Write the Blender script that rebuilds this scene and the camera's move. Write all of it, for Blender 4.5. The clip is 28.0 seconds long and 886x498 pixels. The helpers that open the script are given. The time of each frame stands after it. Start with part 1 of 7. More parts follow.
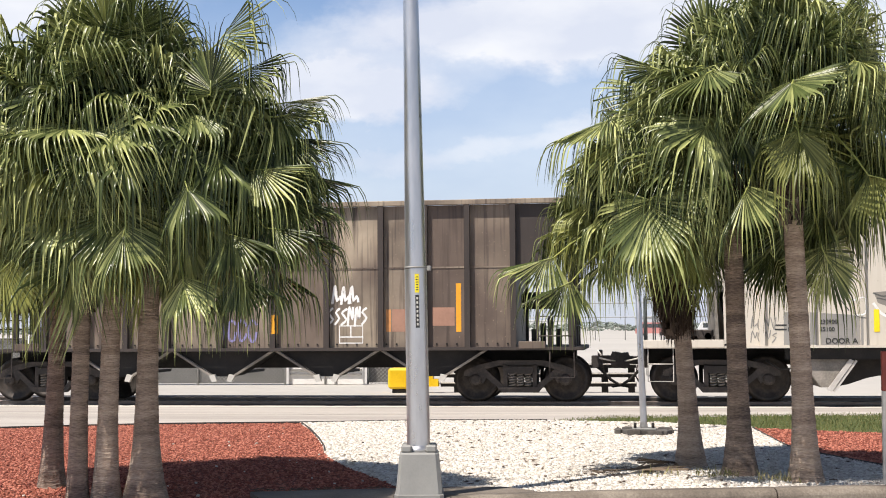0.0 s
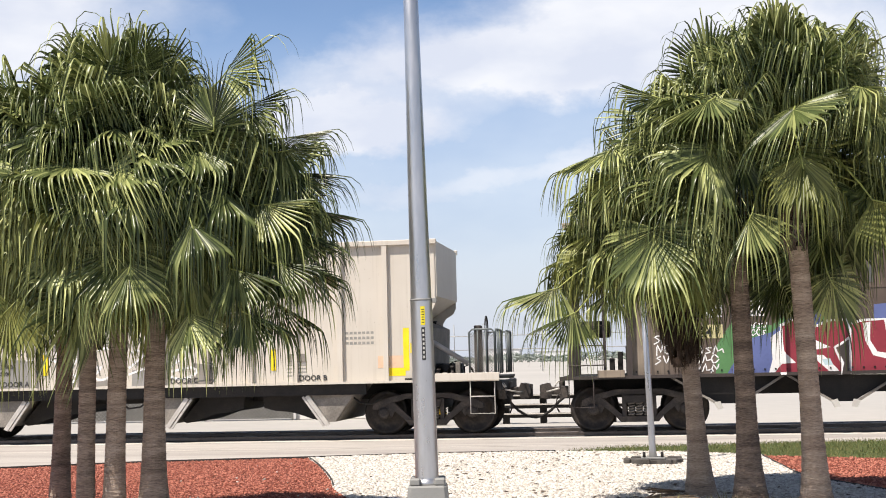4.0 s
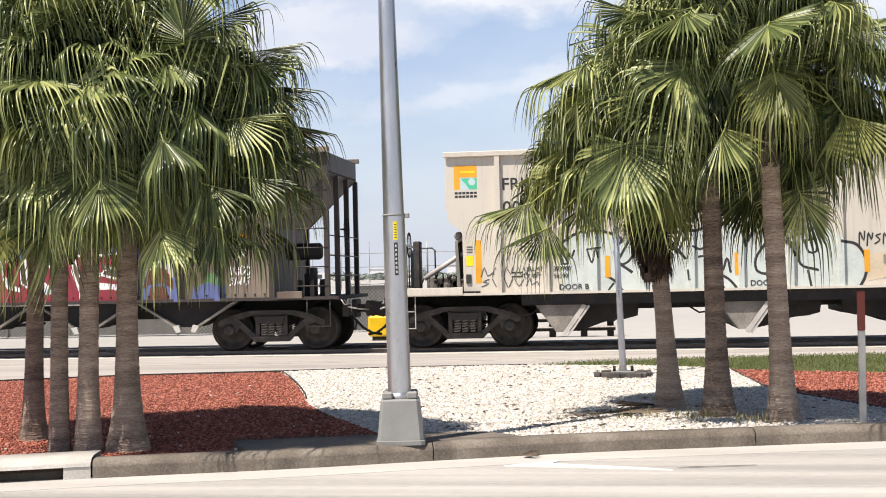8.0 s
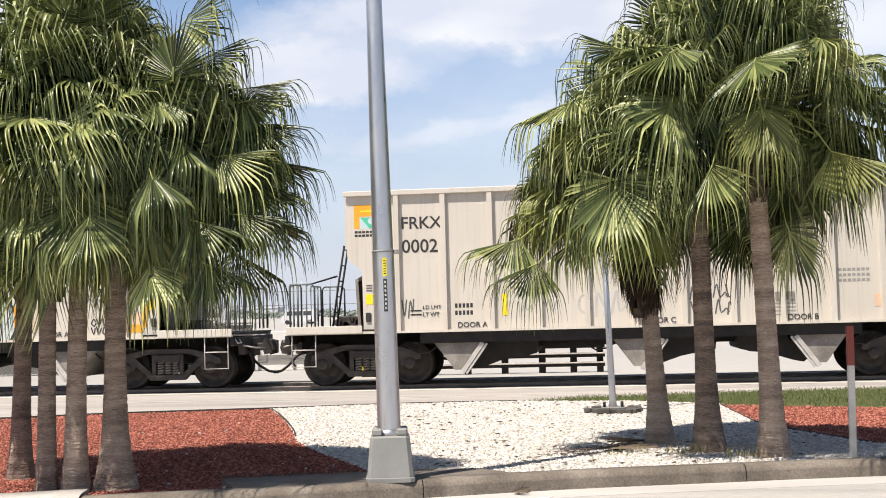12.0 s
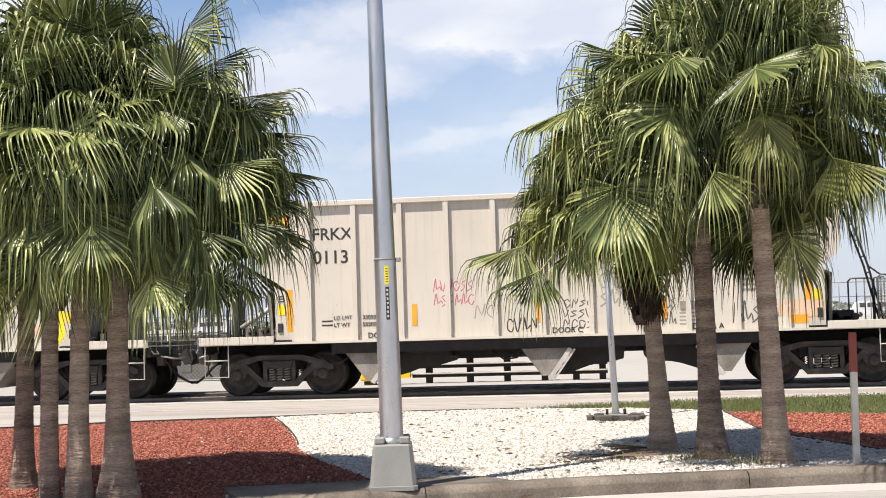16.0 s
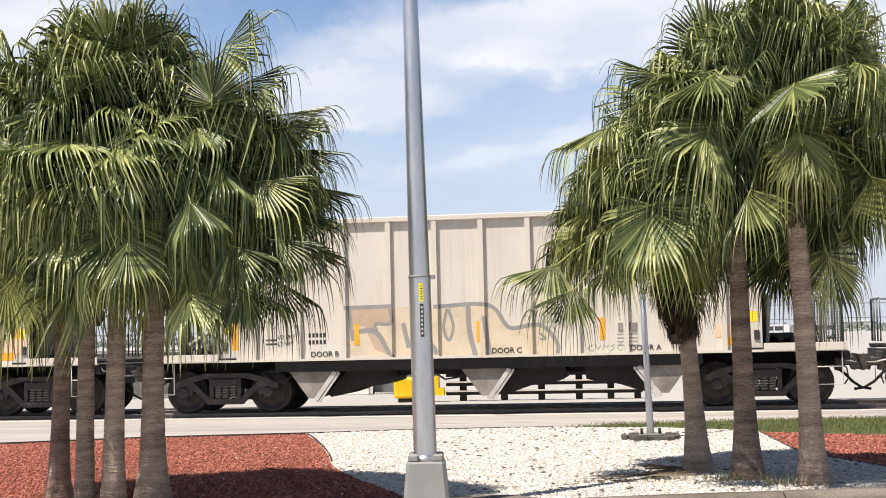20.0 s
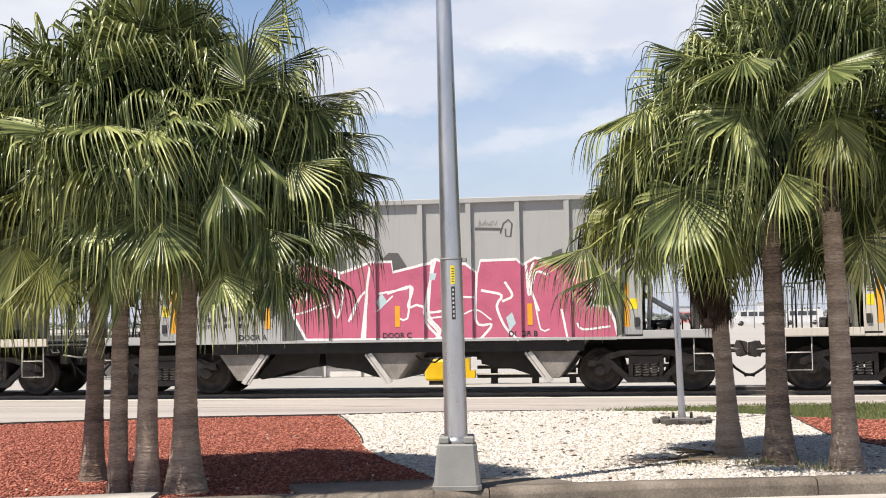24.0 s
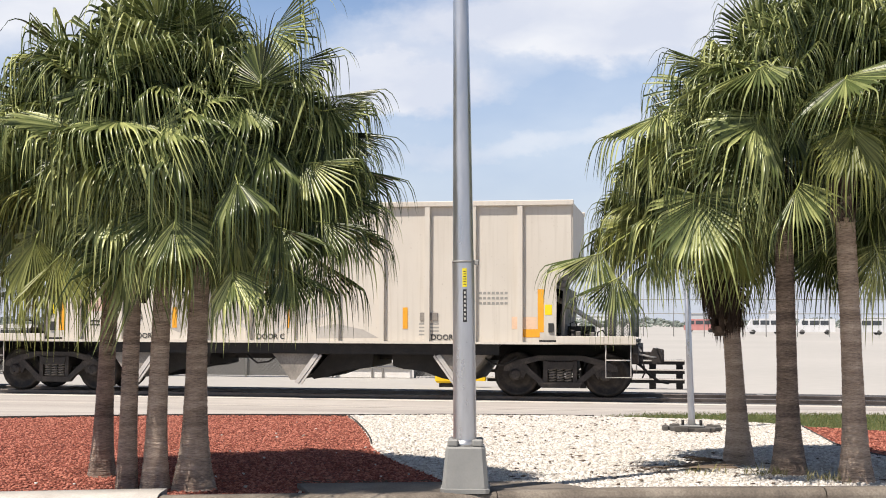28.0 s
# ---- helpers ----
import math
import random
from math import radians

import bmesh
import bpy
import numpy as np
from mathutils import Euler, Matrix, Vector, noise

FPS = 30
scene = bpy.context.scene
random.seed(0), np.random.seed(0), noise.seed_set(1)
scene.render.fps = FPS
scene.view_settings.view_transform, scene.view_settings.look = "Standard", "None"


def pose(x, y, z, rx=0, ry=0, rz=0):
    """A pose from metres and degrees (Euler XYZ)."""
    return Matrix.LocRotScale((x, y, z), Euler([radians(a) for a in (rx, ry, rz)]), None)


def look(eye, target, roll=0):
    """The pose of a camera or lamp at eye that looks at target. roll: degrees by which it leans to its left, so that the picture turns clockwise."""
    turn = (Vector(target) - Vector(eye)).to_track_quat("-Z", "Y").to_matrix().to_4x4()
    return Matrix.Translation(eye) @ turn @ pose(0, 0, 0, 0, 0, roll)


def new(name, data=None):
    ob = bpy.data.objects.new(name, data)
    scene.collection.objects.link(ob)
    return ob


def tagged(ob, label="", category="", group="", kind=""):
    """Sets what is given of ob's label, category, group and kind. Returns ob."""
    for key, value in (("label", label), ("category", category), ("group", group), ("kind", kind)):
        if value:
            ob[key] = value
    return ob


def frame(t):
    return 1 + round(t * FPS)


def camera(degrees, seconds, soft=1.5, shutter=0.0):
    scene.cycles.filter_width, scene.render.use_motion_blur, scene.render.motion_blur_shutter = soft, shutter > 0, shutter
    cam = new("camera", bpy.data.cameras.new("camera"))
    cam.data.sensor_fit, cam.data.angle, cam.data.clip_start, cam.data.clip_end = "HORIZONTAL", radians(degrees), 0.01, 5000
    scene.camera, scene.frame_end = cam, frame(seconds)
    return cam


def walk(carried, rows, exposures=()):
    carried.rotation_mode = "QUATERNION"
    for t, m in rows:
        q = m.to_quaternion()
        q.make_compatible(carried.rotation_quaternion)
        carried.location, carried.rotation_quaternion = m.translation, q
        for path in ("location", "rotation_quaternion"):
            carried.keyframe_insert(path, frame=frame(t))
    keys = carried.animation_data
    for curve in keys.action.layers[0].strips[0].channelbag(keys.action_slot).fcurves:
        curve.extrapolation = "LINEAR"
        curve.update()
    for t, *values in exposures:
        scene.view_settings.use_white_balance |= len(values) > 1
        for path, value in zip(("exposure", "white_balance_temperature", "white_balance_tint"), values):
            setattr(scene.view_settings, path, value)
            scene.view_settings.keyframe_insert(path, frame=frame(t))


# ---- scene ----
# ---- camera: it stands in one place and is turned by hand ----
cam = camera(37.64, 28.0, soft=1.0, shutter=0.0)
EYE = 1.58
TURNS = [
    (0.0, 93.447, 0.396, 8.422),
    (0.5, 93.945, 0.531, 8.204),
    (1.0, 94.325, 0.769, 8.074),
    (1.5, 94.534, 0.982, 8.095),
    (2.0, 94.655, 1.180, 8.169),
    (2.5, 94.706, 1.292, 8.273),
    (4.5, 94.875, 1.310, 8.806),
    (5.0, 94.477, 1.283, 8.817),
    (5.5, 93.729, 1.327, 8.618),
    (6.0, 92.773, 1.288, 8.310),
    (6.5, 91.896, 1.284, 7.943),
    (7.0, 91.327, 1.249, 7.693),
    (7.5, 91.087, 1.247, 7.535),
    (8.0, 91.098, 1.295, 7.499),
    (8.5, 91.274, 1.361, 7.474),
    (9.0, 91.494, 1.403, 7.412),
    (9.5, 91.727, 1.461, 7.337),
    (10.0, 91.964, 1.457, 7.234),
    (10.5, 92.170, 1.526, 7.148),
    (11.0, 92.364, 1.481, 7.096),
    (11.5, 92.526, 1.509, 7.042),
    (12.0, 92.674, 1.481, 7.032),
    (12.5, 92.854, 1.511, 7.050),
    (14.5, 93.373, 1.550, 7.116),
    (15.0, 93.264, 1.625, 7.096),
    (15.5, 93.122, 1.649, 7.096),
    (16.0, 93.022, 1.695, 7.129),
    (16.5, 93.017, 1.702, 7.244),
    (17.0, 93.085, 1.742, 7.435),
    (17.5, 93.168, 1.733, 7.653),
    (18.0, 93.261, 1.632, 7.907),
    (18.5, 93.402, 1.532, 8.142),
    (19.0, 93.555, 1.410, 8.339),
    (19.5, 93.694, 1.326, 8.502),
    (20.0, 93.832, 1.293, 8.636),
    (20.5, 93.947, 1.283, 8.738),
    (21.0, 94.064, 1.369, 8.856),
    (21.5, 94.199, 1.430, 9.006),
    (23.5, 93.785, 1.172, 9.971),
    (24.0, 93.094, 0.954, 10.014),
    (24.5, 92.464, 0.712, 9.981),
    (25.0, 92.099, 0.439, 9.953),
    (25.5, 92.063, 0.377, 9.983),
    (26.0, 92.213, 0.120, 10.158),
    (26.5, 92.475, 0.025, 10.412),
    (27.0, 92.760, -0.100, 10.588),
    (27.5, 92.996, -0.170, 10.614),
    (28.0, 93.202, -0.192, 10.503),
]
EXPOSURES = [(0.0, 0.52), (21.5, 0.52), (24.0, 0.45), (28.0, 0.44)]       # the camera darkens its picture near the end
walk(cam, [(t, pose(0, 0, EYE, rx, ry, rz)) for t, rx, ry, rz in TURNS], EXPOSURES)

# ---- sky and sun ----
SUN_EL, SUN_AZ = 60.0, 221.0          # height, and compass bearing from +y clockwise, where the sun stands
sun_dir = Vector((math.sin(radians(SUN_AZ)) * math.cos(radians(SUN_EL)),
                  math.cos(radians(SUN_AZ)) * math.cos(radians(SUN_EL)), math.sin(radians(SUN_EL))))
sun = new("sun", bpy.data.lights.new("sun", "SUN"))
sun.data.energy, sun.data.angle, sun.data.color = 5.0, radians(0.53), (1.0, 0.915, 0.825)
sun.matrix_world = look((0, 0, 60), Vector((0, 0, 60)) - sun_dir)


def make_world():
    w = bpy.data.worlds.new("sky")
    scene.world = w
    w.use_nodes = True
    nt = w.node_tree
    nt.nodes.clear()
    N, L = nt.nodes.new, nt.links.new
    out, bg = N("ShaderNodeOutputWorld"), N("ShaderNodeBackground")
    sky = N("ShaderNodeTexSky")
    sky.sky_type, sky.sun_disc = "NISHITA", False
    sky.sun_elevation, sky.sun_rotation = radians(SUN_EL), radians(SUN_AZ)
    sky.air_density, sky.dust_density, sky.ozone_density = 1.0, 1.2, 1.5
    tc = N("ShaderNodeTexCoord")

    def calc(op, x, y, z=None):
        n = N("ShaderNodeMath")
        n.operation = op
        for i, v in enumerate((x, y) if z is None else (x, y, z)):
            if isinstance(v, (int, float)):
                n.inputs[i].default_value = v
            else:
                L(v, n.inputs[i])
        return n.outputs[0]

    def noise_at(scale, detail, rough, stretch, vec):
        mp, n = N("ShaderNodeMapping"), N("ShaderNodeTexNoise")
        mp.inputs["Scale"].default_value, mp.inputs["Location"].default_value = stretch, (0.35, 0.1, 0.12)
        n.inputs["Scale"].default_value, n.inputs["Detail"].default_value, n.inputs["Roughness"].default_value = scale, detail, rough
        L(vec, mp.inputs["Vector"]), L(mp.outputs[0], n.inputs["Vector"])
        return n

    def ease(v, lo, hi, a=0.0, c=1.0):
        n = N("ShaderNodeMapRange")
        n.interpolation_type = "SMOOTHSTEP"
        for key, val in (("From Min", lo), ("From Max", hi), ("To Min", a), ("To Max", c)):
            n.inputs[key].default_value = val
        L(v, n.inputs["Value"])
        return n.outputs[0]

    sep = N("ShaderNodeSeparateXYZ")
    L(tc.outputs["Generated"], sep.inputs[0])
    # bearing and height as slopes to the north, frayed by a noise
    north = calc("MAXIMUM", sep.outputs["Y"], 0.05)
    plane = N("ShaderNodeCombineXYZ")
    L(calc("DIVIDE", sep.outputs["X"], north), plane.inputs[0]), L(calc("DIVIDE", sep.outputs["Z"], north), plane.inputs[1])
    fray = noise_at(15.0, 7.0, 0.62, (1.0, 1.6, 1.0), plane.outputs[0])
    centred, warped = N("ShaderNodeVectorMath"), N("ShaderNodeVectorMath")
    centred.operation, warped.operation = "SUBTRACT", "MULTIPLY_ADD"
    L(fray.outputs["Color"], centred.inputs[0])
    centred.inputs[1].default_value = (0.5, 0.5, 0.5)
    L(centred.outputs[0], warped.inputs[0]), L(plane.outputs[0], warped.inputs[2])
    warped.inputs[1].default_value = (0.10, 0.06, 0.0)
    total = None
    for u, v, a, c, power in ((-0.215, 0.180, 0.070, 0.021, 1.25), (-0.250, 0.190, 0.035, 0.020, 0.8), (-0.055, 0.232, 0.125, 0.038, 0.75), (-0.068, 0.224, 0.038, 0.016, 0.6), (0.05, 0.262, 0.11, 0.048, 1.1),
                              (-0.225, 0.222, 0.060, 0.018, 0.45), (-0.140, 0.240, 0.075, 0.020, 0.5), (-0.125, 0.137, 0.055, 0.013, 0.65), (-0.205, 0.130, 0.040, 0.012, 0.5), (-0.035, 0.152, 0.040, 0.016, 0.75),
                              (-0.52, 0.285, 0.12, 0.055, 1.0), (0.24, 0.20, 0.11, 0.05, 0.9), (-0.40, 0.16, 0.08, 0.03, 0.7)):
        d, k = N("ShaderNodeVectorMath"), N("ShaderNodeVectorMath")
        d.operation, k.operation = "SUBTRACT", "MULTIPLY"
        L(warped.outputs[0], d.inputs[0])
        d.inputs[1].default_value = (u, v, 0)
        L(d.outputs[0], k.inputs[0])
        k.inputs[1].default_value = (1 / a, 1 / c, 0)
        size = N("ShaderNodeVectorMath")
        size.operation = "LENGTH"
        L(k.outputs[0], size.inputs[0])
        one = ease(size.outputs["Value"], 0.1, 1.9, power, 0.0)
        total = one if total is None else calc("ADD", total, one)
    n1 = noise_at(3.6, 8.0, 0.5, (1.0, 1.0, 2.3), tc.outputs["Generated"])
    spread_out = calc("MULTIPLY", ease(n1.outputs["Fac"], 0.42, 0.64), ease(sep.outputs["Y"], 0.80, 0.92, 0.45, 0.18))
    cover = calc("MINIMUM", calc("ADD", total, spread_out), 0.97)
    n2 = noise_at(9.0, 5.0, 0.5, (1.0, 1.0, 2.3), tc.outputs["Generated"])
    cloud = N("ShaderNodeValToRGB")
    cloud.color_ramp.elements[0].position, cloud.color_ramp.elements[1].position = 0.35, 0.6
    cloud.color_ramp.elements[0].color, cloud.color_ramp.elements[1].color = (7.6, 7.9, 8.9, 1), (9.6, 9.6, 9.9, 1)
    L(n2.outputs["Fac"], cloud.inputs["Fac"])
    veil = ease(sep.outputs["Z"], 0.14, 0.27, 0.42, 0.05)
    thin = calc("MULTIPLY", calc("MAXIMUM", calc("MULTIPLY", cover, 0.92), veil), ease(sep.outputs["Z"], 0.25, 0.65, 1.0, 0.1))       # clouds lie low, the zenith is clear
    mix = N("ShaderNodeMix")
    mix.data_type = "RGBA"
    L(thin, mix.inputs[0])
    tint = N("ShaderNodeMix")
    tint.data_type, tint.blend_type = "RGBA", "MULTIPLY"
    tint.inputs[0].default_value = 1.0
    tint.inputs[7].default_value = (1.10, 1.24, 1.44, 1)
    L(sky.outputs["Color"], tint.inputs[6])
    deep = N("ShaderNodeVectorMath")                     # the clear zenith is deeper than the hazy north
    deep.operation = "SCALE"
    L(tint.outputs[2], deep.inputs[0]), L(ease(sep.outputs["Z"], 0.22, 0.55, 1.0, 0.42), deep.inputs["Scale"])
    L(deep.outputs[0], mix.inputs[6])
    L(cloud.outputs["Color"], mix.inputs[7])
    low = N("ShaderNodeMapRange")
    L(sep.outputs["Z"], low.inputs["Value"])
    low.inputs["From Min"].default_value, low.inputs["From Max"].default_value = 0.0, 0.16
    low.inputs["To Min"].default_value, low.inputs["To Max"].default_value = 0.75, 0.0
    haze = N("ShaderNodeMix")
    haze.data_type = "RGBA"
    L(low.outputs[0], haze.inputs[0]), L(mix.outputs[2], haze.inputs[6])
    haze.inputs[7].default_value = (6.7, 7.1, 8.3, 1)
    L(haze.outputs[2], bg.inputs["Color"])
    bg.inputs["Strength"].default_value = 0.074
    L(bg.outputs[0], out.inputs["Surface"])


make_world()

# ---- materials ----


def material(name, stops, rough=0.7, metal=0.0, scale=3.0, fine=40.0, bump=0.15, spread=0.0, stretch=(1, 1, 1), detail=6.0, fine_mix=0.35, dist=0.01):
    """A surface: a broad noise runs through the colour stops, a fine one grains and roughens it; spread varies it from piece to piece."""
    m = bpy.data.materials.new(name)
    m.use_nodes = True
    nt = m.node_tree
    N, L = nt.nodes.new, nt.links.new
    b = nt.nodes["Principled BSDF"]
    tc, mp = N("ShaderNodeTexCoord"), N("ShaderNodeMapping")
    mp.inputs["Scale"].default_value = stretch
    L(tc.outputs["Object"], mp.inputs["Vector"])
    a, f = N("ShaderNodeTexNoise"), N("ShaderNodeTexNoise")
    a.inputs["Scale"].default_value, a.inputs["Detail"].default_value = scale, detail
    f.inputs["Scale"].default_value, f.inputs["Detail"].default_value = fine, 4.0
    L(mp.outputs[0], a.inputs["Vector"]), L(mp.outputs[0], f.inputs["Vector"])
    blend = N("ShaderNodeMix")
    blend.inputs[0].default_value = fine_mix
    L(a.outputs["Fac"], blend.inputs[2]), L(f.outputs["Fac"], blend.inputs[3])
    value = blend.outputs[0]
    if spread:
        info, mul = N("ShaderNodeObjectInfo"), N("ShaderNodeMath")
        mul.operation = "MULTIPLY_ADD"
        L(info.outputs["Random"], mul.inputs[0])
        mul.inputs[1].default_value = spread
        L(value, mul.inputs[2])
        sub = N("ShaderNodeMath")
        sub.operation, sub.inputs[1].default_value = "SUBTRACT", spread / 2
        L(mul.outputs[0], sub.inputs[0])
        value = sub.outputs[0]
    ramp = N("ShaderNodeValToRGB")
    els = ramp.color_ramp.elements
    lo, hi = 0.34, 0.66
    for i, c in enumerate(stops):
        p = lo + (hi - lo) * i / max(1, len(stops) - 1)
        e = els[i] if i < 2 else els.new(p)
        e.position, e.color = p, (*c, 1)
    L(value, ramp.inputs["Fac"])
    L(ramp.outputs["Color"], b.inputs["Base Color"])
    rr = N("ShaderNodeMapRange")
    rr.inputs["From Min"].default_value, rr.inputs["From Max"].default_value = 0.3, 0.7
    rr.inputs["To Min"].default_value, rr.inputs["To Max"].default_value = max(0.03, rough - 0.12), min(1.0, rough + 0.12)
    L(value, rr.inputs["Value"]), L(rr.outputs[0], b.inputs["Roughness"])
    b.inputs["Metallic"].default_value = metal
    if bump:
        bp = N("ShaderNodeBump")
        bp.inputs["Strength"].default_value, bp.inputs["Distance"].default_value = bump, dist
        L(f.outputs["Fac"], bp.inputs["Height"]), L(bp.outputs[0], b.inputs["Normal"])
    return m


def leaf_material(name, stops, gloss=0.42, through_light=0.16):
    """Leaf blade: green by leaf and by segment, a waxy top and light that passes through."""
    m = bpy.data.materials.new(name)
    m.use_nodes = True
    nt = m.node_tree
    N, L = nt.nodes.new, nt.links.new
    b, out = nt.nodes["Principled BSDF"], nt.nodes["Material Output"]
    info, geo = N("ShaderNodeObjectInfo"), N("ShaderNodeNewGeometry")
    tc, noise_tex = N("ShaderNodeTexCoord"), N("ShaderNodeTexNoise")
    noise_tex.inputs["Scale"].default_value = 5.0
    L(tc.outputs["Object"], noise_tex.inputs["Vector"])
    a1, a2 = N("ShaderNodeMath"), N("ShaderNodeMath")
    a1.operation = a2.operation = "MULTIPLY_ADD"
    a1.inputs[1].default_value, a2.inputs[1].default_value = 0.32, 0.48
    L(info.outputs["Random"], a1.inputs[0]), L(geo.outputs["Random Per Island"], a2.inputs[0])
    sc = N("ShaderNodeMath")
    sc.operation, sc.inputs[1].default_value = "MULTIPLY", 0.3
    L(noise_tex.outputs["Fac"], sc.inputs[0]), L(sc.outputs[0], a2.inputs[2]), L(a2.outputs[0], a1.inputs[2])
    ramp = N("ShaderNodeValToRGB")
    els = ramp.color_ramp.elements
    for i, c in enumerate(stops):
        p = 0.15 + 0.75 * i / max(1, len(stops) - 1)
        e = els[i] if i < 2 else els.new(p)
        e.position, e.color = p, (*c, 1)
    L(a1.outputs[0], ramp.inputs["Fac"]), L(ramp.outputs["Color"], b.inputs["Base Color"])
    b.inputs["Roughness"].default_value, b.inputs["Specular IOR Level"].default_value = gloss, 0.36
    tr = N("ShaderNodeBsdfTranslucent")
    L(ramp.outputs["Color"], tr.inputs["Color"])
    mx = N("ShaderNodeMixShader")
    mx.inputs[0].default_value = through_light
    L(b.outputs[0], mx.inputs[1]), L(tr.outputs[0], mx.inputs[2]), L(mx.outputs[0], out.inputs["Surface"])
    return m


M_ROAD = material("near_road", [(0.24, 0.225, 0.205), (0.41, 0.385, 0.355), (0.58, 0.545, 0.50)], 0.85, scale=1.3, fine=90, stretch=(0.10, 2.0, 1), bump=0.35, fine_mix=0.45)
M_FAR_ROAD = material("far_road", [(0.26, 0.235, 0.215), (0.38, 0.35, 0.32), (0.48, 0.45, 0.41)], 0.88, scale=0.9, fine=40, stretch=(0.08, 1.8, 1), bump=0.2, fine_mix=0.4)
M_LOT = material("lot", [(0.36, 0.345, 0.32), (0.44, 0.42, 0.39)], 0.9, scale=0.05, fine=2.0, bump=0.0)
M_KERB = material("kerb", [(0.085, 0.070, 0.055), (0.165, 0.138, 0.11), (0.27, 0.235, 0.19)], 0.9, scale=2.5, fine=50, bump=0.4)
M_PAD = material("pad", [(0.09, 0.075, 0.06), (0.16, 0.135, 0.11), (0.24, 0.21, 0.175)], 0.9, scale=2.0, fine=60, bump=0.3)
M_INLET = material("inlet", [(0.40, 0.37, 0.33), (0.58, 0.55, 0.50)], 0.85, scale=3, fine=50, bump=0.3)
M_SLOT_SHADE = material("slot_shade", [(0.01, 0.01, 0.01), (0.02, 0.02, 0.02)], 0.95, bump=0)
M_SOIL = material("soil", [(0.10, 0.08, 0.06), (0.18, 0.15, 0.12)], 0.95, scale=6, fine=80, bump=0.6)
M_WHITE_BED = material("white_bed", [(0.26, 0.235, 0.205), (0.42, 0.385, 0.34)], 0.95, scale=8, fine=60, bump=0.6)
M_RED_BED = material("red_bed", [(0.12, 0.035, 0.02), (0.25, 0.07, 0.04)], 0.95, scale=8, fine=60, bump=0.6)
M_GRASS_GROUND = material("grass_ground", [(0.05, 0.07, 0.02), (0.10, 0.13, 0.035)], 0.95, scale=3, fine=40, bump=0.5)
M_TRACK = material("track_bed", [(0.035, 0.033, 0.034), (0.07, 0.066, 0.066)], 0.85, scale=1.0, fine=30, stretch=(0.3, 1.5, 1), bump=0.3)
M_RAIL = material("rail_steel", [(0.10, 0.08, 0.07), (0.20, 0.17, 0.15)], 0.4, 0.8, scale=4, bump=0.1)
M_PAINT = material("road_paint", [(0.60, 0.58, 0.54), (0.80, 0.78, 0.74)], 0.7, scale=4, fine=40, bump=0.1)
M_GALV = material("galvanised", [(0.46, 0.46, 0.47), (0.53, 0.53, 0.54), (0.60, 0.60, 0.61)], 0.34, 0.85, scale=6, fine=30, stretch=(1, 1, 0.2), bump=0.05)
M_BASE = material("pole_base_grey", [(0.22, 0.22, 0.21), (0.27, 0.27, 0.255)], 0.6, 0.1, scale=5, fine=60, bump=0.08)


# ---- building helpers ----


def mesh_from(bm, name, mats, smooth=False):
    me = bpy.data.meshes.new(name)
    bm.to_mesh(me)
    bm.free()
    for m in (mats if isinstance(mats, (list, tuple)) else [mats]):
        me.materials.append(m)
    if smooth:
        me.polygons.foreach_set("use_smooth", [True] * len(me.polygons))
    return me


def part(name, bm, mat, parent=None, label="", smooth=False, m=None):
    """One mesh object of a bmesh (or of a ready mesh), under a thing or a part."""
    me = bm if isinstance(bm, bpy.types.Mesh) else mesh_from(bm, name, mat, smooth)
    ob = new(name, me)
    if parent is not None:
        ob.parent = parent
    if m is not None:
        ob.matrix_basis = m
    return tagged(ob, label=label)


def thing(name, label, category, group="", kind="", m=None):
    ob = new(name)
    ob.empty_display_size = 0.2
    if m is not None:
        ob.matrix_basis = m
    return tagged(ob, label, category, group, kind)


def box(bm, x0, x1, y0, y1, z0, z1, bevel=0.0, mat=0):
    v = [bm.verts.new(p) for p in ((x0, y0, z0), (x1, y0, z0), (x1, y1, z0), (x0, y1, z0), (x0, y0, z1), (x1, y0, z1), (x1, y1, z1), (x0, y1, z1))]
    fs = [bm.faces.new([v[i] for i in q]) for q in ((3, 2, 1, 0), (4, 5, 6, 7), (0, 1, 5, 4), (1, 2, 6, 5), (2, 3, 7, 6), (3, 0, 4, 7))]
    for f in fs:
        f.material_index = mat
    if bevel:
        es = list({e for f in fs for e in f.edges})
        r = bmesh.ops.bevel(bm, geom=es, offset=bevel, segments=1, affect="EDGES")
        for f in r["faces"]:
            f.material_index = mat
    return bm


def tube(bm, pts, r, sides=8, r_end=None, cap=True, mat=0):
    """A round bar along points, from radius r to r_end."""
    pts = [Vector(p) for p in pts]
    rings = []
    n = len(pts)
    for i, p in enumerate(pts):
        d = (pts[min(i + 1, n - 1)] - pts[max(i - 1, 0)]).normalized()
        u = d.cross(Vector((0, 0, 1)))
        u = d.cross(Vector((0, 1, 0))) if u.length < 0.05 else u
        u.normalize()
        w = d.cross(u)
        rr = r if r_end is None else r + (r_end - r) * i / (n - 1)
        rings.append([bm.verts.new(p + rr * (math.cos(6.2832 * k / sides) * u + math.sin(6.2832 * k / sides) * w)) for k in range(sides)])
    for a, b in zip(rings, rings[1:]):
        for k in range(sides):
            f = bm.faces.new((a[k], a[(k + 1) % sides], b[(k + 1) % sides], b[k]))
            f.material_index = mat
            f.smooth = True
    if cap:
        bm.faces.new(list(reversed(rings[0]))).material_index = mat
        bm.faces.new(rings[-1]).material_index = mat
    return bm


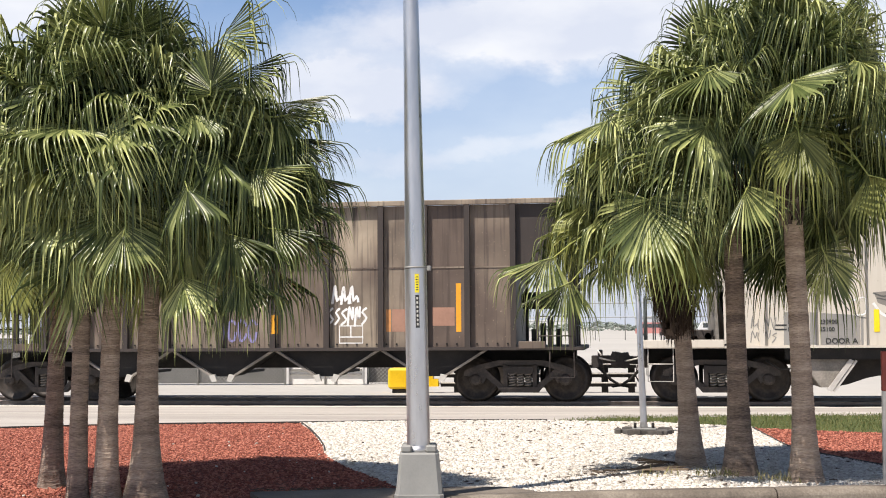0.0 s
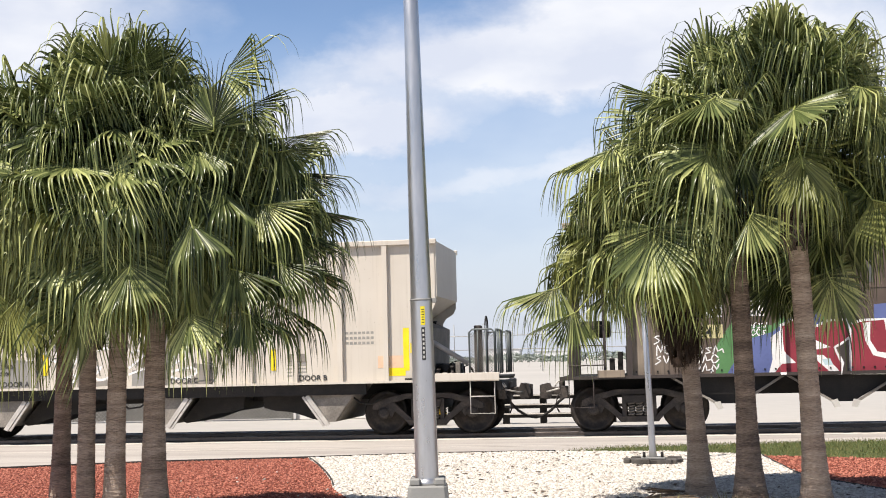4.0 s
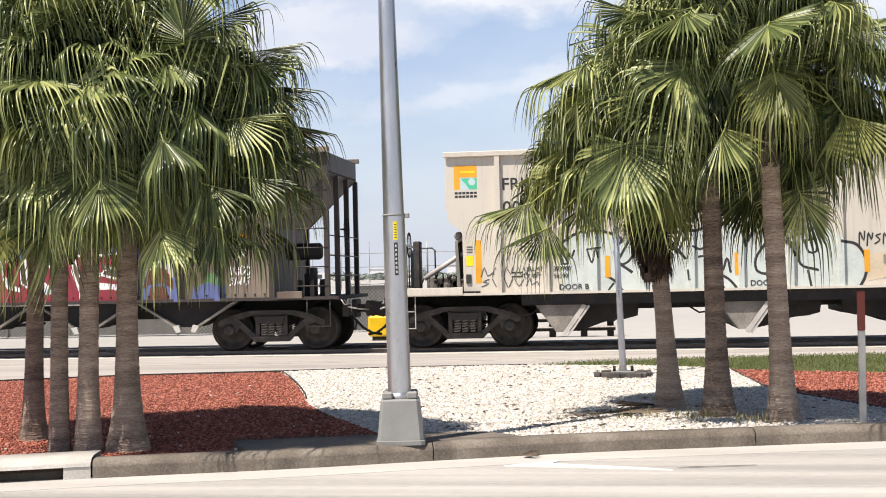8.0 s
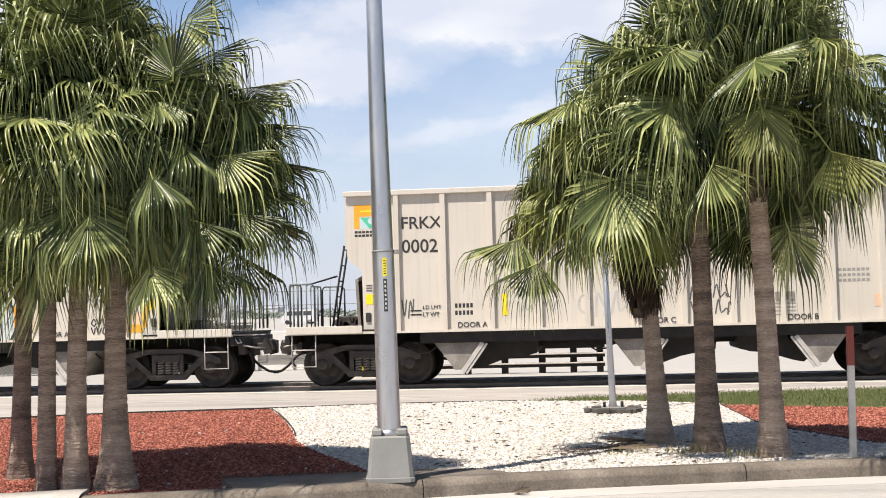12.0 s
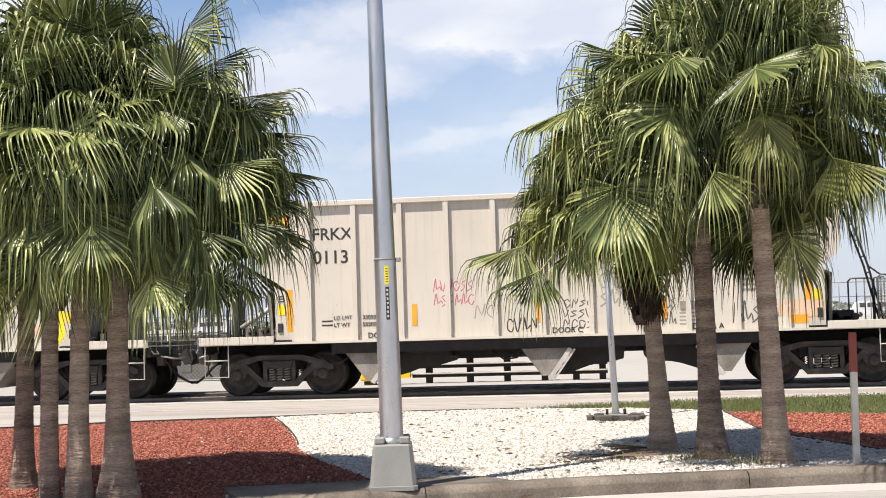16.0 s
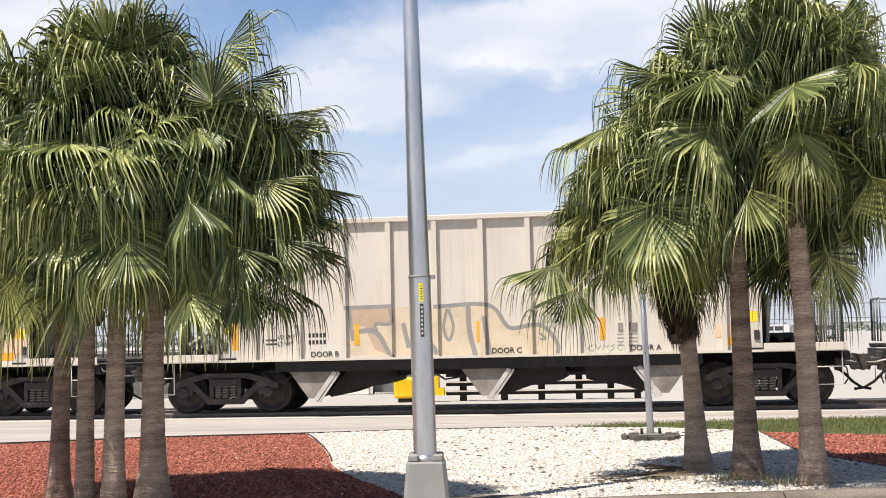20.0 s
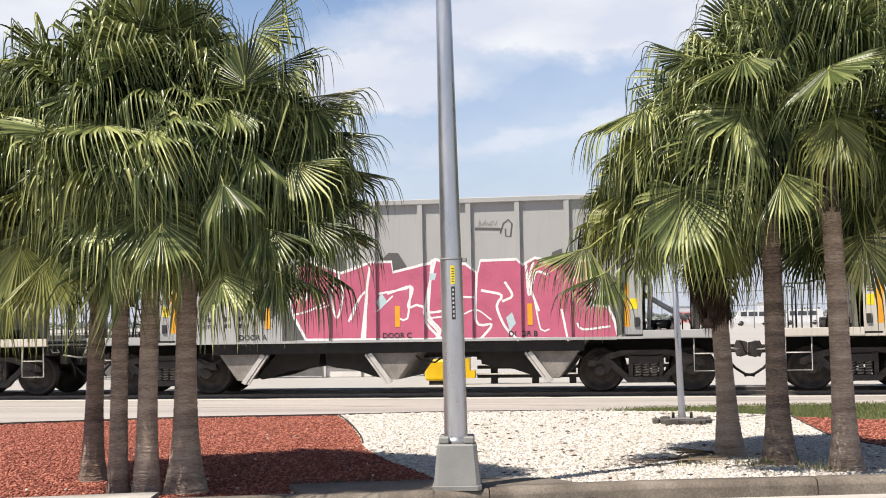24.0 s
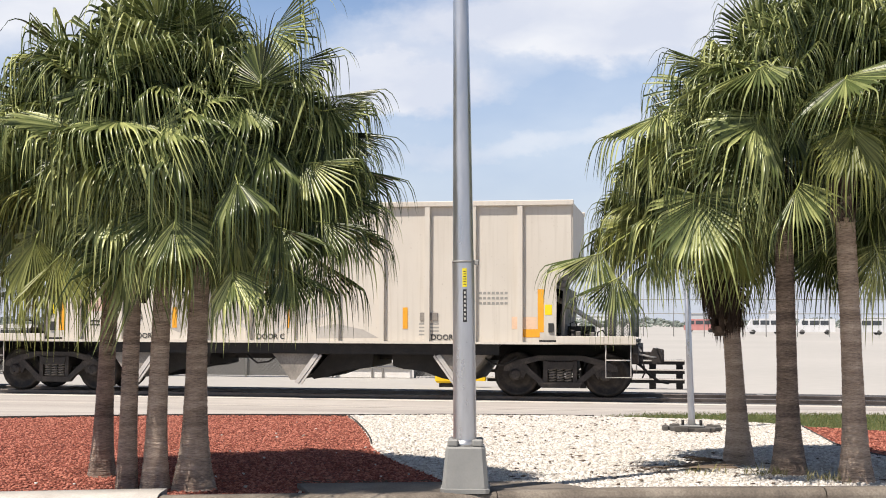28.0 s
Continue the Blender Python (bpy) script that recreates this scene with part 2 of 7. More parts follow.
def lathe(bm, profile, sides=16, axis="z", centre=(0, 0, 0), mat=0, smooth=True, cap=True):
    """A turned body from (radius, height) pairs about the z or the y axis."""
    c = Vector(centre)
    rings = []
    for r, h in profile:
        ring = []
        for k in range(sides):
            a = 6.28319 * k / sides
            p = (r * math.cos(a), r * math.sin(a), h) if axis == "z" else ((r * math.cos(a), h, r * math.sin(a)) if axis == "y" else (h, r * math.cos(a), r * math.sin(a)))
            ring.append(bm.verts.new(c + Vector(p)))
        rings.append(ring)
    for a, b in zip(rings, rings[1:]):
        for k in range(sides):
            f = bm.faces.new((a[k], a[(k + 1) % sides], b[(k + 1) % sides], b[k]))
            f.material_index, f.smooth = mat, smooth
    if cap:
        bm.faces.new(list(reversed(rings[0]))).material_index = mat
        bm.faces.new(rings[-1]).material_index = mat
    bmesh.ops.recalc_face_normals(bm, faces=bm.faces[:])
    return bm


def slab(bm, pts, y0, y1, mat=0):
    """A plate with an outline in x and z, from y0 to y1."""
    a = [bm.verts.new((x, y0, z)) for x, z in pts]
    b = [bm.verts.new((x, y1, z)) for x, z in pts]
    n = len(pts)
    fs = [bm.faces.new(a), bm.faces.new(list(reversed(b)))]
    for i in range(n):
        fs.append(bm.faces.new((a[(i + 1) % n], a[i], b[i], b[(i + 1) % n])))
    for f in fs:
        f.material_index = mat
    bmesh.ops.recalc_face_normals(bm, faces=fs)
    return bm


def sheet(bm, pts, z0, z1, mat=0):
    """A plate with an outline in x and y, from z0 up to z1."""
    a = [bm.verts.new((x, y, z0)) for x, y in pts]
    b = [bm.verts.new((x, y, z1)) for x, y in pts]
    n = len(pts)
    fs = [bm.faces.new(list(reversed(a))), bm.faces.new(b)]
    for i in range(n):
        fs.append(bm.faces.new((a[i], a[(i + 1) % n], b[(i + 1) % n], b[i])))
    for f in fs:
        f.material_index = mat
    bmesh.ops.recalc_face_normals(bm, faces=fs)
    return bm


def smooth_line(pts, step=0.25):
    """Points along a soft curve through the given ones."""
    P = [Vector((*p, 0)) if len(p) == 2 else Vector(p) for p in pts]
    P = [2 * P[0] - P[1]] + P + [2 * P[-1] - P[-2]]
    out = []
    for a, b, c, d in zip(P, P[1:], P[2:], P[3:]):
        n = max(2, int((c - b).length / step))
        for i in range(n):
            t = i / n
            out.append(0.5 * (2 * b + (c - a) * t + (2 * a - 5 * b + 4 * c - d) * t * t + (3 * b - a - 3 * c + d) * t ** 3))
    out.append(P[-2])
    return [(p.x, p.y) for p in out]


def inside(px, py, poly):
    """Which of the points lie in the polygon."""
    ok = np.zeros(len(px), bool)
    n = len(poly)
    for i in range(n):
        (x0, y0), (x1, y1) = poly[i], poly[(i + 1) % n]
        if y0 == y1:
            continue
        c = ((y0 > py) != (y1 > py)) & (px < (x1 - x0) * (py - y0) / (y1 - y0) + x0)
        ok ^= c
    return ok


# ---- ground ----
KERB_FOOT = smooth_line([(-40, -12.0), (-18, 3.2), (-9, 8.0), (-4.85, 9.75), (-2.74, 10.44), (-1.56, 10.89), (-0.27, 11.36), (1.01, 11.68), (2.36, 12.0), (6, 12.7), (14, 13.6), (40, 15.0)])
KERB_BACK = [(x - 0.04, y + 0.17) for x, y in KERB_FOOT]
BED_BACK = smooth_line([(-40, 6.5), (-20, 13.5), (-9.23, 18.61), (-7.3, 19.38), (-5.17, 19.83), (-3.29, 20.33), (-1.4, 20.5)])
GRASS_BACK = smooth_line([(-1.4, 20.52), (-0.46, 21.32), (1.94, 21.93), (4.42, 22.24), (10, 22.6), (40, 23.4)])
ground = part("ground", sheet(bmesh.new(), [(-2500, -900), (2500, -900), (2500, 4200), (-2500, 4200)], -0.6, -0.03), M_LOT)
tagged(ground, "pale plain ground reaching to the horizon", "ground", kind="structure")
near_road = part("road", sheet(bmesh.new(), [(-60, -30), (60, -30)] + [(x, y + 0.1) for x, y in reversed(KERB_FOOT)], -0.3, 0.0), M_ROAD)
tagged(near_road, "pale worn concrete road in front of the kerb", "road", kind="structure")
far_road = part("road", sheet(bmesh.new(), [(-60, -2), (-30, 8)] + [(x, y - 0.1) for x, y in BED_BACK] + [(x, y - 0.1) for x, y in GRASS_BACK] + [(60, 23.0), (60, 25.6), (-60, 25.6)], -0.3, 0.02), M_FAR_ROAD)
tagged(far_road, "pale grey road between the planted island and the railway track", "road", kind="structure")
track_bed = part("track_bed", sheet(bmesh.new(), [(-90, 25.6), (90, 25.6), (90, 29.4), (-90, 29.4)], -0.3, 0.03), M_TRACK)
tagged(track_bed, "dark asphalt bed of the railway track", "track bed", kind="structure")
far_lot = part("pavement", sheet(bmesh.new(), [(-90, 29.4), (90, 29.4), (90, 170), (-90, 170)], -0.3, 0.0), M_LOT)
tagged(far_lot, "bright pale concrete yard behind the track", "pavement", kind="structure")
soil = part("island_soil", sheet(bmesh.new(), KERB_BACK + list(reversed(BED_BACK + GRASS_BACK)), -0.2, 0.085), M_SOIL)
tagged(soil, "soil of the planted island", "soil", kind="structure")

def strip_between(front, back, z0, z1, nose=0.035):
    """A kerb of rounded section between two lines."""
    bm = bmesh.new()
    prev = None
    for (fx, fy), (bx, by) in zip(front, back):
        d = Vector((bx - fx, by - fy, 0))
        rows = [(0.0, z0), (0.02, z1 - nose * 1.6), (0.12, z1 - nose * 0.5), (0.32, z1), (1.0, z1), (1.0, z0)]
        ring = [bm.verts.new((fx + d.x * k, fy + d.y * k, z)) for k, z in rows]
        if prev:
            for i in range(len(ring)):
                j = (i + 1) % len(ring)
                bm.faces.new((prev[i], prev[j], ring[j], ring[i])).smooth = 0 < i < 4
        prev = ring
    bmesh.ops.recalc_face_normals(bm, faces=bm.faces[:])
    return bm


def along(line, x0, x1):
    """The stretch of a line from x0 to x1, with its ends cut to fit."""
    def at(x):
        for (ax, ay), (bx, by) in zip(line, line[1:]):
            if ax <= x <= bx:
                return (x, ay + (by - ay) * (x - ax) / (bx - ax))
        return line[-1]
    return [at(x0)] + [p for p in line if x0 + 0.02 < p[0] < x1 - 0.02] + [at(x1)]


kerb = thing("kerb", "weathered grey concrete kerb along the planted island", "kerb", kind="structure")
cuts = [-4.19, -1.55, 1.20, 4.0, 6.8, 9.6, 14.0, 20.0, 30.0]
for a, b in zip(cuts, cuts[1:]):
    f = along(KERB_FOOT, a + 0.004, b - 0.004)
    part("kerb_stone", strip_between(f, [(x - 0.05, y + 0.2) for x, y in f], -0.05, 0.15), M_KERB, kerb)
for a, b in ((-30.0, -12.0), (-12.0, -8.6), (-8.6, -6.4)):
    f = along(KERB_FOOT, a + 0.004, b - 0.004)
    part("kerb_stone", strip_between(f, [(x - 0.05, y + 0.2) for x, y in f], -0.05, 0.15), M_KERB, kerb)

# island surfaces: red chips, white stones, red chips, grass
BED_EDGE = smooth_line([(-2.14, 11.80), (-2.42, 12.40), (-2.79, 13.10), (-3.17, 13.87), (-3.58, 14.87), (-3.88, 15.95), (-4.24, 17.12), (-4.66, 18.38), (-5.15, 19.74)], 0.2)
RED_LEFT = along(KERB_BACK, -14.0, -3.05) + [(-3.39, 11.21), (-2.14, 11.60)] + BED_EDGE + [p for p in reversed(BED_BACK) if -14 < p[0] < -5.2]
WHITE = [(-2.14, 11.60), (-1.60, 11.76), (-1.19, 11.78), (-0.94, 11.56)] + along(KERB_BACK, -0.8, 9.0) + [(6.0, 13.2), (3.6, 13.35), (2.7, 13.69), (2.09, 15.21), (1.82, 16.18), (1.73, 17.26), (1.62, 19.24), (0.5, 20.1), (-1.33, 20.46)] + [p for p in reversed(BED_BACK) if -5.1 < p[0] < -1.4] + BED_EDGE[::-1]
RED_RIGHT = [(2.09, 15.21), (2.7, 13.69), (3.6, 13.35), (6.0, 13.2), (9.0, 13.3), (9.0, 17.0), (3.62, 18.28), (1.62, 19.24), (1.73, 17.26), (1.82, 16.18)]
GRASS = [(-1.33, 20.46), (0.5, 20.13), (1.62, 19.24), (3.62, 18.28), (9.0, 17.0), (9.2, 22.4), (4.42, 22.22), (1.94, 21.9), (-0.46, 21.3)]
for name, poly, mat_, label in (("red_bed", RED_LEFT, M_RED_BED, "bed under the red stone chips"), ("white_bed", WHITE, M_WHITE_BED, "bed under the white stones"), ("red_bed", RED_RIGHT, M_RED_BED, "bed under the red stone chips"), ("lawn", GRASS, M_GRASS_GROUND, "earth of the grass strip")):
    tagged(part(name, sheet(bmesh.new(), poly, 0.05, 0.10 if "bed" in name else 0.095), mat_), label, "bed", kind="structure")
pad = part("pavement", sheet(bmesh.new(), [(-3.39, 11.21), (-3.05, 10.52), (-1.6, 10.98), (-0.8, 11.36), (-0.94, 11.56), (-1.19, 11.78), (-1.6, 11.76), (-2.14, 11.60)], 0.0, 0.142), M_PAD)
tagged(pad, "stained grey concrete pad round the pole foot", "pavement", kind="structure")

# ---- palms ----
M_TRUNK = material("palm_trunk", [(0.12, 0.086, 0.066), (0.33, 0.248, 0.19), (0.56, 0.445, 0.35)], 0.94, scale=2.2, fine=34, stretch=(0.7, 0.7, 5.0), bump=0.8, spread=0.16, dist=0.02, fine_mix=0.45)
M_LEAF = leaf_material("palm_leaf", [(0.008, 0.015, 0.005), (0.088, 0.114, 0.034), (0.50, 0.525, 0.205)], 0.33, 0.10)
M_LEAF_OLD = leaf_material("palm_leaf_yellow", [(0.07, 0.085, 0.02), (0.30, 0.31, 0.085)], 0.45)
M_LEAF_DEAD = leaf_material("palm_leaf_dead", [(0.030, 0.019, 0.014), (0.085, 0.056, 0.038)], 0.85, 0.1)
M_STALK = material("palm_stalk", [(0.20, 0.24, 0.06), (0.38, 0.40, 0.11)], 0.45, scale=8, bump=0.1)
M_FIBRE = material("trunk_fibre", [(0.028, 0.018, 0.013), (0.075, 0.05, 0.036), (0.15, 0.105, 0.075)], 0.95, scale=5.0, fine=45, stretch=(2, 2, 0.6), bump=1.0, dist=0.02)
DOWN = Vector((0, 0, -1))
STEPS = (0.0, 0.20, 0.34, 0.40, 0.435, 0.47, 0.505, 0.54, 0.58, 0.64, 0.75, 0.88, 1.0)


def blade(bm, p, a, up, radius, rng, segs, arc, hold, soft, droop=1.0, tent=0.3, cup=0.1):
    """The fan at p: pleated and whole to its fold, then split into narrow strips that hang."""
    a = a.normalized()
    side = up.cross(a).normalized()
    up = a.cross(side).normalized()
    half = radians(arc) / segs
    for k in range(segs):
        phi = radians(-arc + 2 * arc * (k + 0.5) / segs)
        L = radius * (0.72 + 0.28 * math.cos(phi / 2)) * rng.uniform(0.84, 1.10)
        q = a * math.cos(phi) + side * math.sin(phi)
        q = (q + up * (cup * math.cos(phi) + 0.6 * cup - tent * abs(math.sin(phi)))).normalized()
        across = (side * math.cos(phi) - a * math.sin(phi)).normalized()
        c = p + a * radius * 0.14 * max(0.0, math.cos(phi))
        prev = None
        bend = rng.uniform(0.6, 1.5) * (soft if rng.random() < 0.88 else 4.0)
        fold_at = hold + rng.uniform(-0.07, 0.10)
        turn = rng.uniform(-0.9, 0.9)
        depth = rng.uniform(0.30, 0.55)
        sway = across * rng.uniform(-0.10, 0.10)
        s_prev = 0.0
        for s in STEPS:
            ds = (s - s_prev) * L
            s_prev = s
            q = (q + DOWN * droop * ds * (0.25 if s < fold_at else bend if s < fold_at + 0.11 else 9.0) + (sway * ds * 4.0 if s > fold_at else sway * 0)).normalized()
            c = c + q * ds
            full = 2 * 0.46 * L * math.tan(half)
            w = full * s / 0.46 * 1.03 if s < 0.42 else full * (1 - 0.55 * min(1.0, (s - 0.42) / 0.16)) * (1 - max(0.0, s - 0.62) / 0.38) ** 0.7
            w = max(w, 0.0012)
            nrm = q.cross(across).normalized()
            wide = across
            if s > 0.42:
                k2 = turn * min(1.0, (s - 0.42) / 0.2)
                wide = across * math.cos(k2) + nrm * math.sin(k2)
            nrm = q.cross(wide).normalized()
            fold = nrm * w * depth * (1 if up.dot(nrm) > 0 else -1)
            ring = [bm.verts.new(c - wide * w / 2), bm.verts.new(c - fold), bm.verts.new(c + wide * w / 2)]
            if prev:
                for i in (0, 1):
                    f = bm.faces.new((prev[i], prev[i + 1], ring[i + 1], ring[i]))
                    f.material_index, f.smooth = 0, True
            prev = ring


def fan_leaf(seed, elev, stalk, radius, droop=1.0, segs=50, dead=False, arc=122):
    """A fan leaf on its stalk, from the crown's heart along +x at that elevation; its split tips hang."""
    rng = random.Random(seed)
    bm = bmesh.new()
    d = Vector((math.cos(radians(elev)), 0, math.sin(radians(elev))))
    p = Vector((0.05, 0, 0))
    pts = [p.copy()]
    for i in range(6):
        d = (d + DOWN * 0.035 * droop * (1 + i * 0.3) * max(0.1, math.cos(radians(elev)))).normalized()
        p = p + d * stalk / 6
        pts.append(p.copy())
    drop = radians(26 if elev < 62 else 8) * rng.uniform(0.5, 1.6)
    a = Vector((d.x * math.cos(drop) + d.z * math.sin(drop), 0, d.z * math.cos(drop) - d.x * math.sin(drop))).normalized()
    pts += [p + (a * 0.9 + DOWN * 0.06 * k) * radius * 0.11 * k for k in (1, 2)]
    tube(bm, pts, 0.017, 5, 0.005, mat=1)
    side = Vector((0, 1, 0))
    up = side.cross(a) * -1
    if up.z < 0:
        up = -up
    tilt = rng.uniform(-0.8, 0.8)
    up = (up * math.cos(tilt) + side * math.sin(tilt)).normalized()
    blade(bm, p, a, up, radius, rng, segs, arc, rng.uniform(0.38, 0.60), rng.choice((13.0, 22.0, 34.0, 48.0, 65.0)), droop, rng.uniform(0.05, 0.75), rng.uniform(-0.05, 0.2))
    return mesh_from(bm, "frond", [M_LEAF_DEAD if dead else M_LEAF, M_LEAF_DEAD if dead else M_STALK])


def single_leaf(seed, heart, hub, rib, face, radius, hold=0.46, soft=45.0, arc=106, tent=0.9, old=False, segs=44):
    """One leaf of its own stance: where its fan sits, where its rib points and how its face is turned."""
    rng = random.Random(seed)
    bm = bmesh.new()
    heart, hub, rib = Vector(heart), Vector(hub), Vector(rib).normalized()
    mid = heart * 0.45 + hub * 0.55 + Vector((0, 0, 0.16 + 0.1 * (hub - heart).length))
    pts = [heart * (1 - u) ** 2 + mid * 2 * u * (1 - u) + hub * u * u for u in [i / 7 for i in range(8)]]
    tube(bm, pts + [hub + rib * radius * 0.2], 0.019, 6, 0.005, mat=1)
    blade(bm, hub, rib, Vector(face), radius, rng, segs, arc, hold, soft, 1.0, tent, 0.06)
    return mesh_from(bm, "frond", [M_LEAF_OLD if old else M_LEAF, M_STALK])


LEAVES = {}


def leaf_mesh(kind, elev, variant):
    """The leaf for an elevation, built once for each of a few variants."""
    key = (kind, round(elev / 9.0), variant % 7)
    if key not in LEAVES:
        e = key[1] * 9.0
        rng = random.Random(str(key))
        if kind == "dead":
            LEAVES[key] = fan_leaf(str(key), e, 0.12, 0.36, 2.0, 26, True, 100)
        else:
            LEAVES[key] = fan_leaf(str(key), e, rng.uniform(0.82, 1.22) * (1.0 - 0.36 * min(1.0, max(0.0, e - 15) / 55)), rng.uniform(0.74, 1.0), rng.uniform(0.8, 1.15))
            if kind == "old":
                LEAVES[key].materials[0] = M_LEAF_OLD
    return LEAVES[key]


def palm_trunk(height, r0, r1, lean, seed):
    """A trunk ringed by uneven leaf scars, swollen and fissured at its foot."""
    rng = random.Random(seed)
    bm = bmesh.new()
    rings, sides = [], 22
    z, i = 0.0, 0
    lobes = [(rng.uniform(0.02, 0.05), rng.randrange(2, 7), rng.uniform(0, 6.28)) for _ in range(3)]
    while z < height:
        t = z / height
        r = r1 + (r0 - r1) * (math.exp(-z / 0.36) * 0.94 + 0.06 * (1 - t))
        r *= 1.0 + (0.016 if i % 2 else -0.012) * (1.0 if z > 0.25 else 0.5) + rng.uniform(-0.014, 0.014)
        ox, oy = lean[0] * t ** 1.4, lean[1] * t ** 1.4
        foot = math.exp(-z / 0.3)
        ring = []
        for k in range(sides):
            an = 6.28319 * k / sides
            rr = r * (1 + sum(h * foot * math.cos(m * an + ph) for h, m, ph in lobes) + rng.uniform(-0.012, 0.012))
            ring.append(bm.verts.new((ox + rr * math.cos(an), oy + rr * math.sin(an), z + 0.006 * math.sin(an * 2 + i))))
        rings.append(ring)
        z += rng.uniform(0.010, 0.022)
        i += 1
    for a, b in zip(rings, rings[1:]):
        for k in range(sides):
            bm.faces.new((a[k], a[(k + 1) % sides], b[(k + 1) % sides], b[k]))
    bm.faces.new(rings[-1])
    return bm


def fibre_sheath(top, length, r, seed):
    """Torn leaf bases and fibre round the trunk's upper end."""
    rng = random.Random(seed)
    bm = bmesh.new()
    for k in range(95):
        an, z = rng.uniform(0, 6.283), -length * rng.random() ** 0.9
        rr = r * rng.uniform(0.95, 1.15)
        c, n = Vector((math.cos(an), math.sin(an), 0)), Vector((-math.sin(an), math.cos(an), 0))
        h, w, out = rng.uniform(0.10, 0.22), rng.uniform(0.03, 0.06), rng.uniform(0.03, 0.09)
        base = top + c * rr + Vector((0, 0, z))
        v = [bm.verts.new(base - n * w), bm.verts.new(base + n * w), bm.verts.new(base + n * w * 0.5 + c * out + Vector((0, 0, h))), bm.verts.new(base - n * w * 0.5 + c * out * 0.9 + Vector((0, 0, h * 0.9))),
             bm.verts.new(base - n * w - c * 0.03), bm.verts.new(base + n * w - c * 0.03)]
        bm.faces.new(v[:4]), bm.faces.new((v[1], v[0], v[4], v[5])), bm.faces.new((v[0], v[3], v[4])), bm.faces.new((v[2], v[1], v[5])), bm.faces.new((v[3], v[2], v[5], v[4]))
    return bm


def palm(label, x, y, height, r0, r1, lean, seed, count, size=1.0, low=-20, dead=5, high=82, skirt=0.22, hang=(), gap=(-90, 0, 0), own=()):
    """A fan palm: ringed trunk, a crown of hanging fan leaves round its heart, some dead ones below. gap: a bearing about which leaves under an elevation are missing."""
    rng = random.Random(seed)
    tree = thing("palm_tree", label, "palm tree", "palms on the island", m=pose(x, y, 0.09))
    part("trunk", palm_trunk(height, r0, r1, lean, seed), M_TRUNK, tree)
    top = Vector((lean[0], lean[1], height))
    part("fibre_sheath", fibre_sheath(top, 0.85 + 0.2 * (seed % 3), r1 * 1.08, seed), M_FIBRE, tree, "torn brown leaf bases")
    for i in range(count):
        u = (i + 0.5) / count
        elev = high - (high - low) * u ** 1.1 + rng.uniform(-20, 20)
        az = i * 137.508 + rng.uniform(-25, 25) + seed * 31
        kind = "old" if u > 0.8 and rng.random() < 0.22 else "green"
        s = size * rng.uniform(0.78, 1.08)
        turns = (rng.uniform(-22, 22), rng.uniform(-6, 6))
        pick = rng.randrange(7)
        if elev < gap[2] and abs((az - gap[0] + 180) % 360 - 180) < gap[1]:
            continue
        part("frond", leaf_mesh(kind, elev, pick), None, tree,
             m=Matrix.Translation(top + Vector((0, 0, 0.12 - 0.34 * u))) @ pose(0, 0, 0, *turns, az) @ Matrix.Scale(s, 4))
    for i, az in enumerate(hang):                        # lower leaves that hang about the trunk
        part("frond", leaf_mesh("green", -20 - 17 * (i % 3), i), None, tree,
             m=Matrix.Translation(top + Vector((0, 0, -0.20))) @ pose(0, 0, 0, rng.uniform(-15, 15), 0, az) @ Matrix.Scale(0.80, 4))
    here = Vector((x, y, 0.09))
    for i, (hub, rib, face, radius, hold, soft, old) in enumerate(own):
        part("frond", single_leaf(seed * 50 + i, top, Vector(hub) - here, rib, face, radius, hold, soft, old=old), None, tree)
    for i in range(dead):
        part("dead_frond", leaf_mesh("dead", -36 - 18 * (i % 2), i), None, tree, "dry brown hanging leaf",
             m=Matrix.Translation(top + Vector((0, 0, -skirt - 0.013 * i))) @ pose(0, 0, 0, 0, 0, i * 360 / max(1, dead) + seed * 20))
    return tree


palm("fan palm with a ringed grey-brown trunk and drooping green leaves", -5.48, 11.71, 3.08, 0.142, 0.074, (0.18, -0.1), 1, 108, low=-14, hang=(180, 225, 205, 140),
     own=(((-4.63, 10.0, 2.95), (-0.7, -0.5, -0.15), (-0.2, -0.5, 0.85), 0.75, 0.45, 50, False), ((-5.1, 10.1, 2.15), (-0.4, -0.5, -0.6), (-0.2, -0.8, 0.5), 0.85, 0.5, 40, True)))
palm("fan palm with a slim dark ringed trunk and drooping leaves", -4.82, 10.80, 2.86, 0.108, 0.071, (-0.02, 0.2), 2, 88, 0.94, low=-4, hang=(205, 190))
palm("fan palm with a pale sunlit ringed trunk in red chips", -4.58, 10.85, 3.26, 0.140, 0.078, (-0.02, 0.33), 3, 112, 1.02, low=-6,
     own=(((-3.97, 9.75, 2.40), (0.05, -0.55, -0.70), (0.0, -0.75, 0.6), 0.64, 0.6, 16, False), ((-3.43, 10.2, 3.50), (0.08, -0.15, 0.95), (0.25, -0.95, -0.15), 0.60, 0.8, 6, False),
          ((-4.0, 9.9, 3.05), (-0.1, -0.6, -0.5), (0.0, -0.7, 0.7), 0.8, 0.40, 60, False)))
